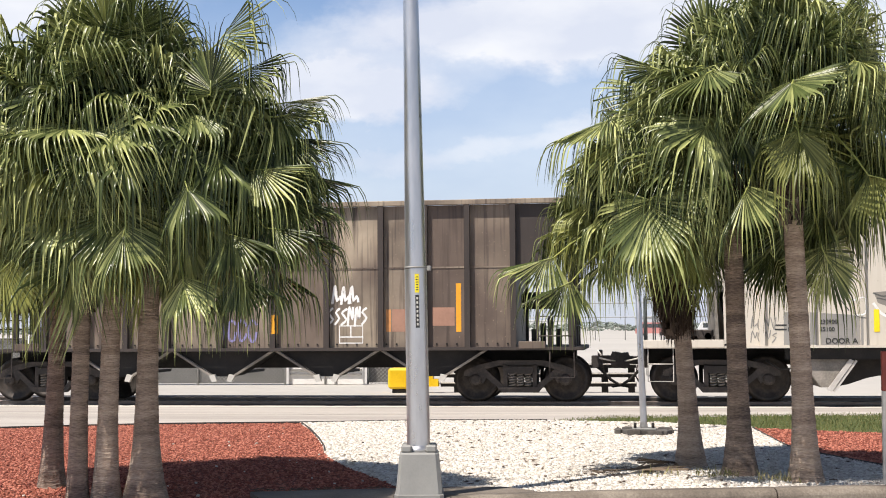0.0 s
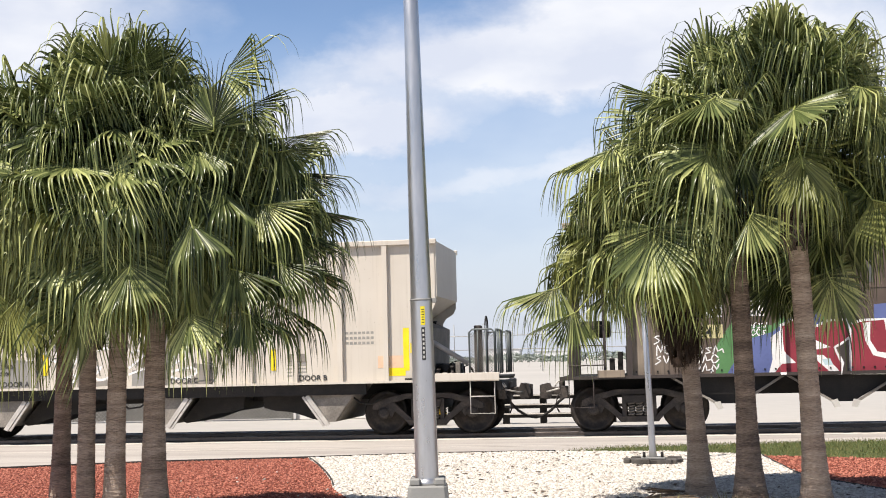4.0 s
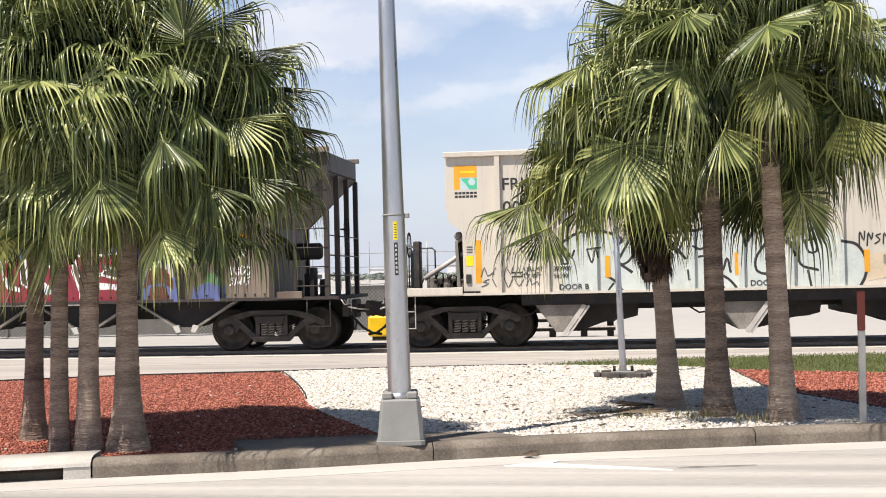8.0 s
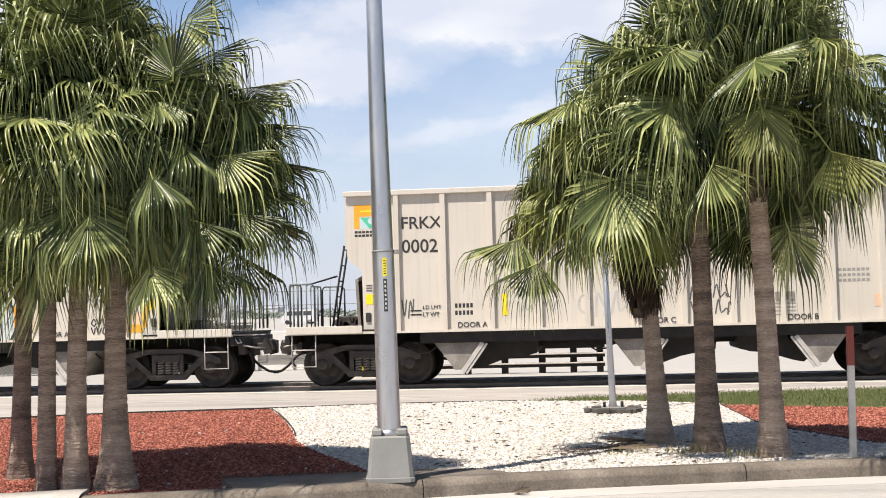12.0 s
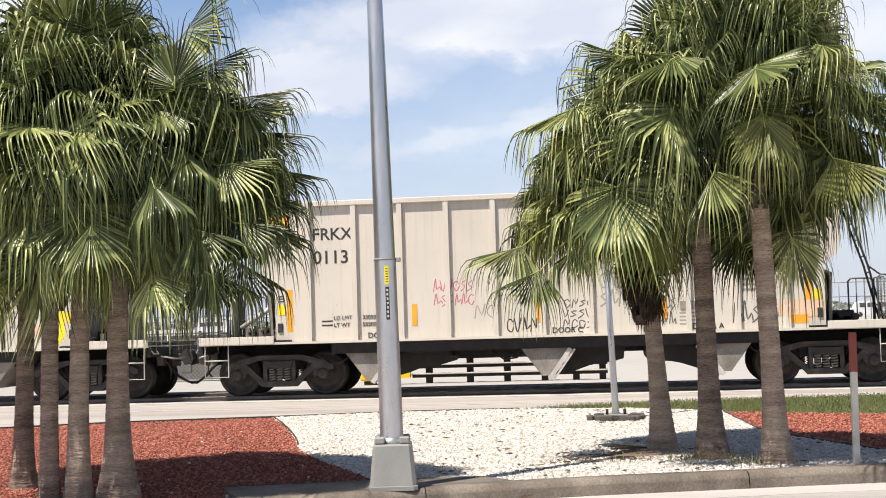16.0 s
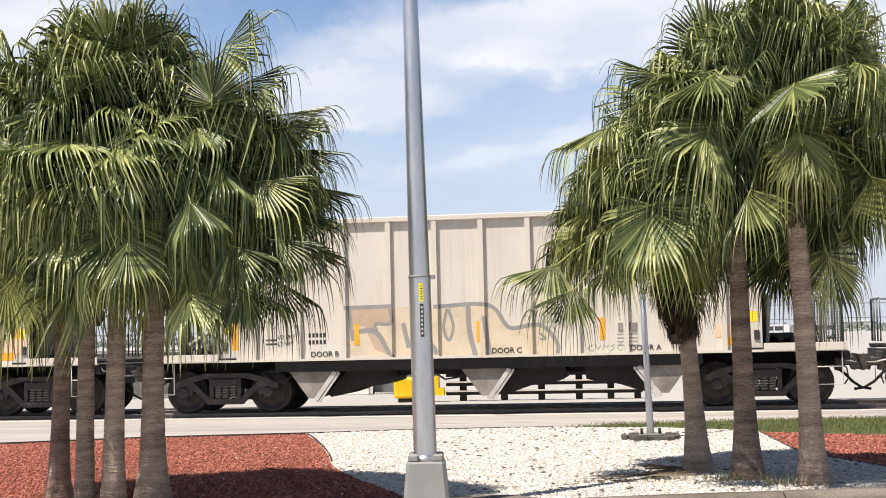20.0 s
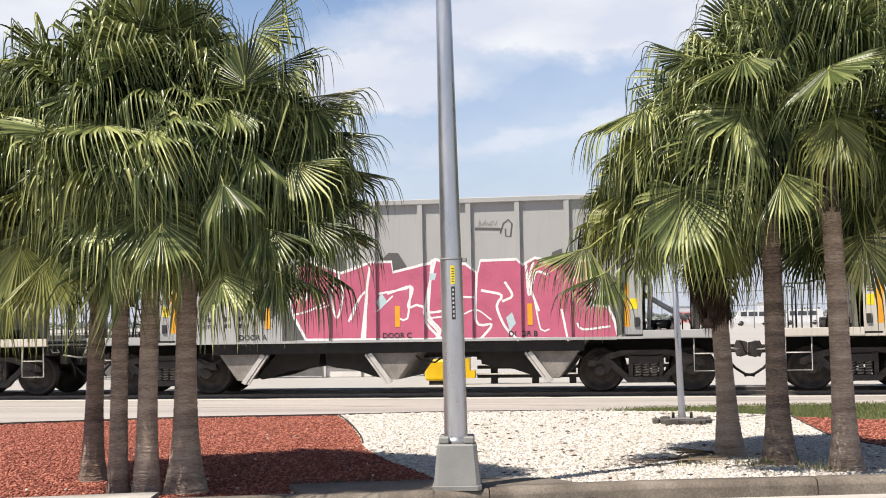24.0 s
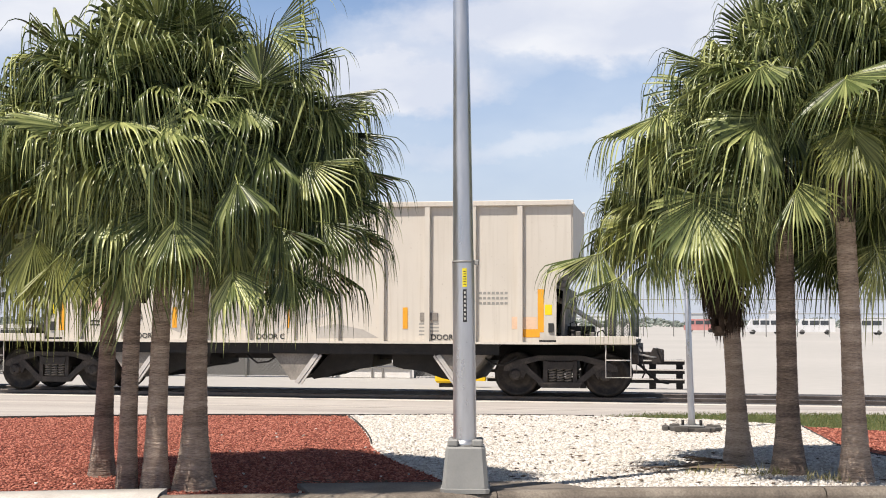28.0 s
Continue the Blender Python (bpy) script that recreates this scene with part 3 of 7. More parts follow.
palm("fan palm with a thick grey trunk flared at the foot", -4.265, 10.97, 2.98, 0.212, 0.083, (-0.04, 0.22), 24, 122, 0.94, low=-10, high=76, hang=(352, 15, -25, -50, 40),
     own=(((-3.20, 10.55, 2.91), (0.95, -0.15, 0.05), (0.0, -0.35, 0.9), 0.80, 0.6, 14, False), ((-3.30, 10.2, 2.36), (0.85, -0.4, -0.25), (0.1, -0.55, 0.8), 0.72, 0.6, 14, False),
          ((-3.55, 9.95, 2.75), (0.35, -0.6, -0.5), (0.1, -0.75, 0.6), 0.78, 0.44, 50, False),
          ((-3.50, 10.6, 4.02), (0.5, -0.25, 0.5), (-0.5, -0.4, 0.8), 0.80, 0.5, 40, False), ((-3.32, 10.6, 3.75), (0.8, -0.25, 0.25), (-0.3, -0.4, 0.85), 0.72, 0.5, 40, False),
          ((-3.05, 10.8, 3.40), (0.9, -0.2, 0.1), (-0.1, -0.4, 0.9), 0.70, 0.5, 36, False), ((-3.05, 10.5, 2.42), (0.9, -0.25, -0.12), (0.0, -0.45, 0.85), 0.75, 0.55, 24, False),
          ((-3.25, 10.3, 2.02), (0.75, -0.4, -0.35), (0.1, -0.6, 0.75), 0.70, 0.55, 24, False), ((-3.62, 10.1, 2.0), (0.25, -0.6, -0.55), (0.0, -0.8, 0.55), 0.66, 0.5, 30, False),
          ((-3.02, 10.75, 3.22), (0.95, -0.1, -0.12), (0.1, -0.45, 0.9), 0.74, 0.7, 8, False), ((-3.00, 11.05, 2.95), (0.95, 0.1, -0.2), (0.1, -0.4, 0.9), 0.76, 0.62, 14, False),
          ((-2.98, 10.7, 2.72), (0.92, -0.1, -0.3), (0.2, -0.45, 0.85), 0.72, 0.6, 14, False), ((-3.08, 11.2, 2.48), (0.9, 0.15, -0.35), (0.2, -0.4, 0.85), 0.78, 0.58, 18, False),
          ((-3.10, 11.0, 3.55), (0.9, 0.0, 0.1), (0.0, -0.5, 0.85), 0.66, 0.62, 14, False), ((-3.25, 11.2, 2.15), (0.8, -0.1, -0.5), (0.25, -0.5, 0.8), 0.74, 0.55, 24, False),
          ((-3.30, 11.3, 3.05), (0.8, 0.1, 0.2), (0.0, -0.4, 0.9), 0.80, 0.5, 30, False), ((-3.25, 10.9, 2.70), (0.85, 0.2, -0.1), (0.1, -0.3, 0.9), 0.80, 0.5, 30, False)))
palm("shorter fan palm with dry brown leaf bases, in white stones", 0.547, 13.90, 2.60, 0.176, 0.083, (-0.16, -0.2), 5, 108, 0.95, low=8, dead=34, high=75, skirt=0.42,
     own=(((-0.80, 12.9, 2.26), (-0.8, -0.4, -0.2), (0.0, -0.5, 0.85), 0.76, 0.60, 14, False), ((-0.62, 12.85, 2.02), (-0.75, -0.45, -0.35), (0.0, -0.6, 0.8), 0.70, 0.58, 16, False),
          ((-0.25, 12.95, 2.24), (-0.5, -0.5, -0.4), (-0.2, -0.5, 0.8), 0.62, 0.42, 50, False), ((0.05, 12.95, 2.45), (-0.2, -0.6, -0.3), (-0.1, -0.5, 0.85), 0.60, 0.40, 60, False),))
palm("fan palm with a ringed trunk standing in white stones", 0.992, 13.17, 3.24, 0.203, 0.088, (-0.06, -0.3), 6, 100, 1.02, low=-10, hang=(205, 10), gap=(-85, 38, 12),
     own=(((0.56, 11.9, 3.19), (-0.95, -0.25, -0.05), (0.0, -0.35, 0.9), 0.92, 0.62, 16, False), ((0.91, 11.8, 3.40), (0.05, -0.5, -0.75), (0.0, -0.8, 0.5), 0.75, 0.48, 40, False), ((0.30, 12.2, 3.95), (-0.7, -0.2, 0.25), (0.3, -0.4, 0.85), 0.72, 0.5, 35, False), ((0.22, 12.1, 3.55), (-0.8, -0.3, 0.0), (0.1, -0.4, 0.9), 0.70, 0.5, 35, False)))
palm("tall fan palm with a leaning ringed trunk in white stones", 1.556, 12.655, 3.45, 0.178, 0.088, (-0.14, -0.3), 7, 100, low=-16, hang=(-8, 28, 15, 40), gap=(-95, 62, 22),
     own=(((1.38, 11.2, 3.22), (0.03, -0.5, -0.75), (0.0, -0.75, 0.6), 0.76, 0.52, 30, True), ((0.98, 11.45, 2.78), (-0.42, -0.3, -0.85), (-0.6, -0.7, 0.35), 0.66, 0.56, 18, False),
          ((2.01, 11.6, 2.87), (0.78, -0.4, -0.30), (0.1, -0.65, 0.75), 0.78, 0.56, 20, True), ((1.72, 12.45, 2.30), (0.4, 0.1, -0.9), (0.1, -1.0, 0.1), 0.85, 0.6, 20, False)))

# ---- train ----


def coat(name, base, streak, rust, amount=0.5, bare=None):
    """Weathered paint on steel: the coat, streaks that run down it, patches of rust and grime."""
    m = bpy.data.materials.new(name)
    m.use_nodes = True
    nt = m.node_tree
    N, L = nt.nodes.new, nt.links.new
    b = nt.nodes["Principled BSDF"]
    tc, info = N("ShaderNodeTexCoord"), N("ShaderNodeObjectInfo")
    off = N("ShaderNodeVectorMath")
    off.operation = "MULTIPLY_ADD"
    L(info.outputs["Random"], off.inputs[0])
    off.inputs[1].default_value = (37, 11, 5)
    L(tc.outputs["Object"], off.inputs[2])

    def noise_node(scale, stretch, detail):
        mp, n = N("ShaderNodeMapping"), N("ShaderNodeTexNoise")
        mp.inputs["Scale"].default_value = stretch
        n.inputs["Scale"].default_value, n.inputs["Detail"].default_value = scale, detail
        L(off.outputs[0], mp.inputs["Vector"]), L(mp.outputs[0], n.inputs["Vector"])
        return n.outputs["Fac"]

    def step(value, lo, hi, top=1.0):
        r = N("ShaderNodeMapRange")
        r.inputs["From Min"].default_value, r.inputs["From Max"].default_value, r.inputs["To Max"].default_value = lo, hi, top
        L(value, r.inputs["Value"])
        return r.outputs[0]

    def mix(fac, a, c):
        x = N("ShaderNodeMix")
        x.data_type = "RGBA"
        L(fac, x.inputs[0])
        if isinstance(a, tuple):
            x.inputs[6].default_value = (*a, 1)
        else:
            L(a, x.inputs[6])
        x.inputs[7].default_value = (*c, 1)
        return x.outputs[2]

    broad, runs, fine = noise_node(0.9, (1, 1, 1), 5), noise_node(2.2, (7, 7, 0.28), 6), noise_node(22, (1, 1, 1), 5)
    first = base
    if bare:                                             # sheets that have lost their coat, by sheet and in clouds
        worn = N("ShaderNodeMath")
        worn.operation = "MULTIPLY"
        L(step(info.outputs["Random"], 0.3, 0.75), worn.inputs[0]), L(step(noise_node(0.7, (1, 1, 0.8), 3), 0.38, 0.58), worn.inputs[1])
        first = mix(worn.outputs[0], base, bare)
    col = mix(step(broad, 0.35, 0.7, amount * 0.75), first, streak)
    col = mix(step(runs, 0.52, 0.74, amount), col, streak)
    col = mix(step(fine, 0.66, 0.78, amount * 0.9), col, rust)
    L(col, b.inputs["Base Color"])
    b.inputs["Roughness"].default_value = 0.58
    bp = N("ShaderNodeBump")
    bp.inputs["Strength"].default_value, bp.inputs["Distance"].default_value = 0.12, 0.008
    L(broad, bp.inputs["Height"]), L(bp.outputs[0], b.inputs["Normal"])
    return m


M_CREAM = coat("cream_coat", (0.62, 0.572, 0.495), (0.45, 0.40, 0.325), (0.22, 0.15, 0.10), 0.38)
M_GREY_COAT = coat("grey_coat", (0.40, 0.40, 0.385), (0.31, 0.31, 0.295), (0.16, 0.13, 0.10), 0.35)
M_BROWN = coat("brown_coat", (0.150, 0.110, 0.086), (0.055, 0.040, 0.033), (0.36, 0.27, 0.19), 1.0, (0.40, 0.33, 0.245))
# dark coat of ribs and posts; on the slope sheets it stands in for shade
M_BROWN_DARK = coat("brown_rib_end_shade", (0.048, 0.037, 0.032), (0.024, 0.019, 0.017), (0.14, 0.085, 0.06), 0.6)
M_IRON = material("dark_iron", [(0.008, 0.0075, 0.007), (0.018, 0.016, 0.015), (0.035, 0.031, 0.028)], 0.75, 0.2, scale=5, fine=40, bump=0.2)
M_CAST = material("cast_steel", [(0.02, 0.017, 0.016), (0.045, 0.038, 0.034), (0.10, 0.082, 0.07)], 0.7, 0.2, scale=4, fine=30, bump=0.25)
M_WHEEL = material("wheel_steel", [(0.018, 0.015, 0.013), (0.038, 0.032, 0.028), (0.08, 0.062, 0.05)], 0.6, 0.4, scale=4, fine=20, bump=0.15)
M_CHUTE = material("chute_grey", [(0.13, 0.115, 0.10), (0.21, 0.19, 0.165), (0.31, 0.28, 0.245)], 0.8, scale=2.5, fine=30, bump=0.2)
M_BRIGHT = material("bare_steel", [(0.42, 0.39, 0.36), (0.60, 0.57, 0.53)], 0.6, 0.2, scale=6, fine=40, bump=0.1)
M_GREEN_RAIL = material("dark_rail", [(0.07, 0.085, 0.085), (0.15, 0.17, 0.17)], 0.5, 0.2, scale=6, bump=0.1)
M_PALE_RAIL = material("pale_rail", [(0.42, 0.40, 0.37), (0.58, 0.55, 0.50)], 0.5, 0.2, scale=6, bump=0.1)


def paint(name, c, rough=0.6):
    """Spray paint or lettering: one colour, a little uneven and worn."""
    return material(name, [tuple(0.86 * v for v in c), c, tuple(min(1, 1.08 * v) for v in c)], rough, scale=3, fine=18, bump=0.0)


P_BLACK, P_WHITE = paint("black_paint", (0.03, 0.03, 0.03)), paint("white_paint", (0.80, 0.79, 0.77))
P_ORANGE, P_YELLOW = paint("orange_tape", (0.80, 0.36, 0.02)), paint("yellow_tape", (0.90, 0.68, 0.01))
P_GREEN = paint("green_paint", (0.08, 0.50, 0.30))
P_RED, P_PINK = paint("red_spray", (0.26, 0.028, 0.045)), paint("pink_spray", (0.50, 0.115, 0.19))
P_BLUE, P_LEAF = paint("blue_spray", (0.11, 0.14, 0.32)), paint("green_spray", (0.10, 0.24, 0.09))
P_GREY, P_DARK = paint("grey_spray", (0.30, 0.29, 0.26)), paint("dark_grey_spray", (0.10, 0.10, 0.095))
P_PALE, P_SKY = paint("pale_grey_patch", (0.50, 0.48, 0.44)), paint("pale_blue_spray", (0.48, 0.62, 0.64))
P_FADED, P_LILAC = paint("faded_tape", (0.62, 0.28, 0.10)), paint("faded_violet", (0.24, 0.22, 0.42))
P_SMOKE, P_ASH = paint("smoke_grey_spray", (0.27, 0.26, 0.245)), paint("ash_grey_spray", (0.25, 0.23, 0.205))
P_MIST, P_SAND = paint("misty_blue_spray", (0.55, 0.60, 0.57)), paint("sand_spray", (0.60, 0.50, 0.36))
P_TAN, P_WASH = paint("tan_spray", (0.46, 0.35, 0.25)), paint("washed_grey", (0.43, 0.40, 0.36))
P_BLUSH = paint("blush_patch", (0.60, 0.42, 0.34))
P_STRAW = paint("straw_panel", (0.55, 0.50, 0.26))
P_DUSK = paint("dusty_pink_patch", (0.36, 0.20, 0.14))
P_PEACH, P_BROWNISH = paint("peach_spray", (0.72, 0.50, 0.34)), paint("brown_spray", (0.13, 0.045, 0.025))

LETTERS = {}


def letters(text, size):
    """A mesh of the words in the built-in font, standing in the x-z plane and facing -y."""
    key = (text, size)
    if key not in LETTERS:
        cu = bpy.data.curves.new("letters", "FONT")
        cu.body, cu.size, cu.extrude, cu.resolution_u = text, size, 0.0015, 3
        cu.space_character, cu.offset = 1.0, 0.0 if "M" in text else 0.012 * size
        ob = bpy.data.objects.new("letters", cu)
        me = bpy.data.meshes.new_from_object(ob)
        me.transform(pose(0, 0, 0, 90, 0, 0))
        bpy.data.objects.remove(ob)
        bpy.data.curves.remove(cu)
        LETTERS[key] = me
    me = LETTERS[key].copy()
    me.materials.clear()
    return me


def write(text, size, x, y, z, mat_, parent, name="lettering", label=""):
    me = letters(text, size)
    me.materials.append(mat_)
    return part(name, me, None, parent, label, m=pose(x, y, z))


def clip_x(poly, x0, x1):
    """The outline cut to a stretch in x."""
    for sign, edge in ((1, x0), (-1, x1)):
        out = []
        for (ax, az), (bx, bz) in zip(poly, poly[1:] + poly[:1]):
            ia, ib = sign * (ax - edge) >= 0, sign * (bx - edge) >= 0
            if ia:
                out.append((ax, az))
            if ia != ib:
                t = (edge - ax) / (bx - ax)
                out.append((edge, az + t * (bz - az)))
        poly = out
        if len(poly) < 3:
            return []
    return poly


class Spray:
    """Paint on a car's side: outlines that lie on the plate and go on over the posts in front of it."""

    def __init__(self, car, face, posts, post_half, depth, name="graffiti"):
        self.car, self.face, self.posts, self.half, self.depth, self.layer, self.name = car, face, posts, post_half, depth, 0, name
        self.bm, self.mats, self.made = None, [], []

    def begin(self):
        if self.bm is None:
            self.bm, self.mats = bmesh.new(), []
            return True
        return False

    def end(self, name="", many=False):
        ob = part(name or self.name, self.bm, self.mats, self.car)
        if many or name == "stencil":
            tagged(ob, kind="stuff")
        self.made.append(ob)
        self.bm = None

    def area(self, poly, mat_, over=True, lift=None):
        own = self.begin()
        if lift is None:
            self.layer += 1
            lift = 0.0015 + 0.0001 * self.layer
        if mat_ not in self.mats:
            self.mats.append(mat_)
        k = self.mats.index(mat_)
        poly = list(poly)
        jobs = [(poly, self.face - lift)]
        if over:
            lo, hi = min(p[0] for p in poly), max(p[0] for p in poly)
            jobs += [(clip_x(poly, max(lo, p - self.half), min(hi, p + self.half)), self.face - self.depth - lift) for p in self.posts if lo < p + self.half and hi > p - self.half]
        for pl, y in jobs:
            if len(pl) >= 3:
                f = self.bm.faces.new([self.bm.verts.new((x, y, z)) for x, z in pl])
                f.material_index = k
                f.normal_update()
                if f.normal.y > 0:
                    f.normal_flip()
        if own:
            self.end()

    def stroke(self, pts, w, mat_, over=True, lift=None):
        """A line of paint of that width, as a row of quads."""
        own = self.begin()
        if lift is None:
            self.layer += 1
            lift = 0.0015 + 0.0001 * self.layer
        n = len(pts)
        left, right = [], []
        for i, (x, z) in enumerate(pts):
            ax, az = pts[max(i - 1, 0)]
            bx, bz = pts[min(i + 1, n - 1)]
            dx, dz = bx - ax, bz - az
            d = math.hypot(dx, dz) or 1
            ex, ez = (dx / d * w / 2, dz / d * w / 2) if i in (0, n - 1) else (0, 0)
            if i == 0:
                ex, ez = -ex, -ez
            left.append((x + ex - dz / d * w / 2, z + ez + dx / d * w / 2))
            right.append((x + ex + dz / d * w / 2, z + ez - dx / d * w / 2))
        for i in range(n - 1):
            self.area([left[i], left[i + 1], right[i + 1], right[i]], mat_, over, lift + 0.00002 * (i % 4))
        if own:
            self.end()

    def curve(self, pts, w, mat_, over=True, lift=None):
        """A soft line of paint through the points."""
        self.stroke(smooth_line(pts, 0.06), w, mat_, over, lift)

    def tag(self, seed, x, z, w, h, mat_, width=0.02, lines=1, loops=7):
        """A scribbled tag: wavy unreadable strokes."""
        rng = random.Random(seed)
        own = self.begin()
        self.layer += 3
        lift = 0.0015 + 0.0001 * self.layer
        for j in range(lines):
            zz = z + h * (lines - 1 - j) / lines
            hh = h / lines * 0.85
            px = x + rng.uniform(0, 0.06)
            for i in range(loops):
                cw = w / loops
                kind = rng.randrange(5)
                if kind == 0:
                    p = [(px, zz), (px + cw * 0.2, zz + hh), (px + cw * 0.6, zz + hh * 0.3), (px + cw * 0.8, zz + hh)]
                elif kind == 1:
                    p = [(px + cw * 0.4 + cw * 0.38 * math.cos(a), zz + hh * 0.5 + hh * 0.45 * math.sin(a)) for a in [0.6 + 0.9 * q for q in range(7)]]
                elif kind == 2:
                    p = [(px, zz + hh), (px + cw * 0.35, zz + hh * 0.05), (px + cw * 0.75, zz + hh * 0.95)]
                elif kind == 3:
                    p = [(px + cw * 0.7, zz + hh * 0.9), (px + cw * 0.15, zz + hh * 0.7), (px + cw * 0.7, zz + hh * 0.35), (px + cw * 0.05, zz + hh * 0.05)]
                else:
                    p = [(px, zz + hh * 0.1), (px + cw * 0.3, zz + hh * 1.1), (px + cw * 0.5, zz + hh * 0.2), (px + cw * 0.95, zz + hh * 0.5), (px + cw * 1.1, zz + hh * 0.2)]
                self.curve([(a + rng.uniform(-0.01, 0.01), c + rng.uniform(-0.02, 0.02)) for a, c in p], width, mat_, False, lift + 0.0001 * (i % 3))
                px += cw
        if own:
            self.end("spray_tag", True)

    def block(self, poly, fill, edge, w=0.05):
        """A filled letter outline with a painted rim."""
        own = self.begin()
        self.layer += 2
        self.area(poly, fill, True, 0.0015 + 0.0001 * (self.layer - 1))
        self.layer += 2
        self.stroke(list(poly) + [poly[0]], w, edge, True, 0.0015 + 0.0001 * (self.layer - 1))
        if own:
            self.end("graffiti_letter")

    def done(self, car, label, name=""):
        if self.bm is not None:
            self.end(name)
        for ob in self.made:
            tagged(ob, label=label)




def truck_frame():
    """Cast side frames with their window openings, the bolster between them, journal caps."""
    bm = bmesh.new()
    for s in (-1, 1):
        y0, y1 = s * 0.95, s * 1.07
        up = [(-1.12, 0.52), (-1.10, 0.62), (-0.80, 0.74), (-0.45, 0.82), (0.45, 0.82), (0.80, 0.74), (1.10, 0.62), (1.12, 0.52), (0.98, 0.50), (0.70, 0.64), (0.42, 0.72), (-0.42, 0.72), (-0.70, 0.64), (-0.98, 0.50)]
        slab(bm, up, y0, y1)
        for k in (-1, 1):
            slab(bm, [(k * 0.70, 0.66), (k * 0.80, 0.58), (k * 0.40, 0.26), (k * 0.30, 0.30)], y0, y1)       # lower arms
            slab(bm, [(k * 0.33, 0.74), (k * 0.25, 0.74), (k * 0.25, 0.28), (k * 0.33, 0.28)], y0, y1)       # columns
            slab(bm, [(k * 1.10, 0.60), (k * 0.70, 0.68), (k * 0.66, 0.50), (k * 0.74, 0.36), (k * 0.80, 0.44)], y0 + s * 0.01, y1 - s * 0.02)
        slab(bm, [(-0.46, 0.30), (0.46, 0.30), (0.36, 0.19), (-0.36, 0.19)], y0, y1 + s * 0.02)               # spring seat
        slab(bm, [(-0.28, 0.70), (0.28, 0.70), (0.24, 0.56), (-0.24, 0.56)], y0 - s * 0.1, y1 + s * 0.03)     # bolster end
    box(bm, -0.24, 0.24, -0.95, 0.95, 0.50, 0.74)
    return bm


def spring():
    """One coil spring standing on the frame's seat."""
    bm = bmesh.new()
    tube(bm, [(0.062 * math.cos(a), 0.062 * math.sin(a), 0.30 + 0.26 * a / 31.4) for a in [0.785 * i for i in range(41)]], 0.017, 4, cap=False)
    return bm


def wheelset():
    """Two wheels with tread and flange on an axle, with journal caps that turn with it."""
    bm = bmesh.new()
    for s in (-1, 1):
        prof = [(0.05, s * 0.80), (0.15, s * 0.81), (0.17, s * 0.765), (0.34, s * 0.76), (0.37, s * 0.80), (0.435, s * 0.80), (0.44, s * 0.70), (0.465, s * 0.685), (0.465, s * 0.665), (0.37, s * 0.67), (0.35, s * 0.70), (0.17, s * 0.70), (0.05, s * 0.68)]
        lathe(bm, prof, 32, "y", mat=0)
        lathe(bm, [(0.10, s * 0.93), (0.115, s * 0.95), (0.115, s * 1.08), (0.085, s * 1.11), (0.05, s * 1.11)], 14, "y", mat=1)
        for k in range(3):
            a = 2.094 * k + 0.4
            lathe(bm, [(0.016, s * 1.11), (0.016, s * 1.135)], 6, "y", (0.06 * math.cos(a), 0, 0.06 * math.sin(a)), mat=1)
    lathe(bm, [(0.075, -0.95), (0.075, 0.95)], 12, "y")
    return bm


MESH_TRUCK = mesh_from(truck_frame(), "truck", M_CAST)
MESH_SPRING = mesh_from(spring(), "spring", M_CHUTE)
MESH_WHEELS = mesh_from(wheelset(), "wheelset", [M_WHEEL, M_CAST])
WHEELSETS = []


def add_truck(car, x):
    t = part("truck", MESH_TRUCK, None, car, "cast steel two-axle truck", m=pose(x, 0, 0))
    for k in (-1, 1):
        w = part("wheelset", MESH_WHEELS, None, t, m=pose(k * 0.889, 0, 0.44))
        WHEELSETS.append((w, k * 0.889, 0.44))
        for s in (-1.0, 1.0):
            part("spring", MESH_SPRING, None, t, m=pose(k * 0.155, s * 1.02, 0))
    for s in (-1.0, 1.0):
        part("spring", MESH_SPRING, None, t, m=pose(0, s * 1.02, 0))
    return t


def bars(bm, runs, r=0.016, sides=6):
    for pts in runs:
        tube(bm, pts, r, sides)
    return bm


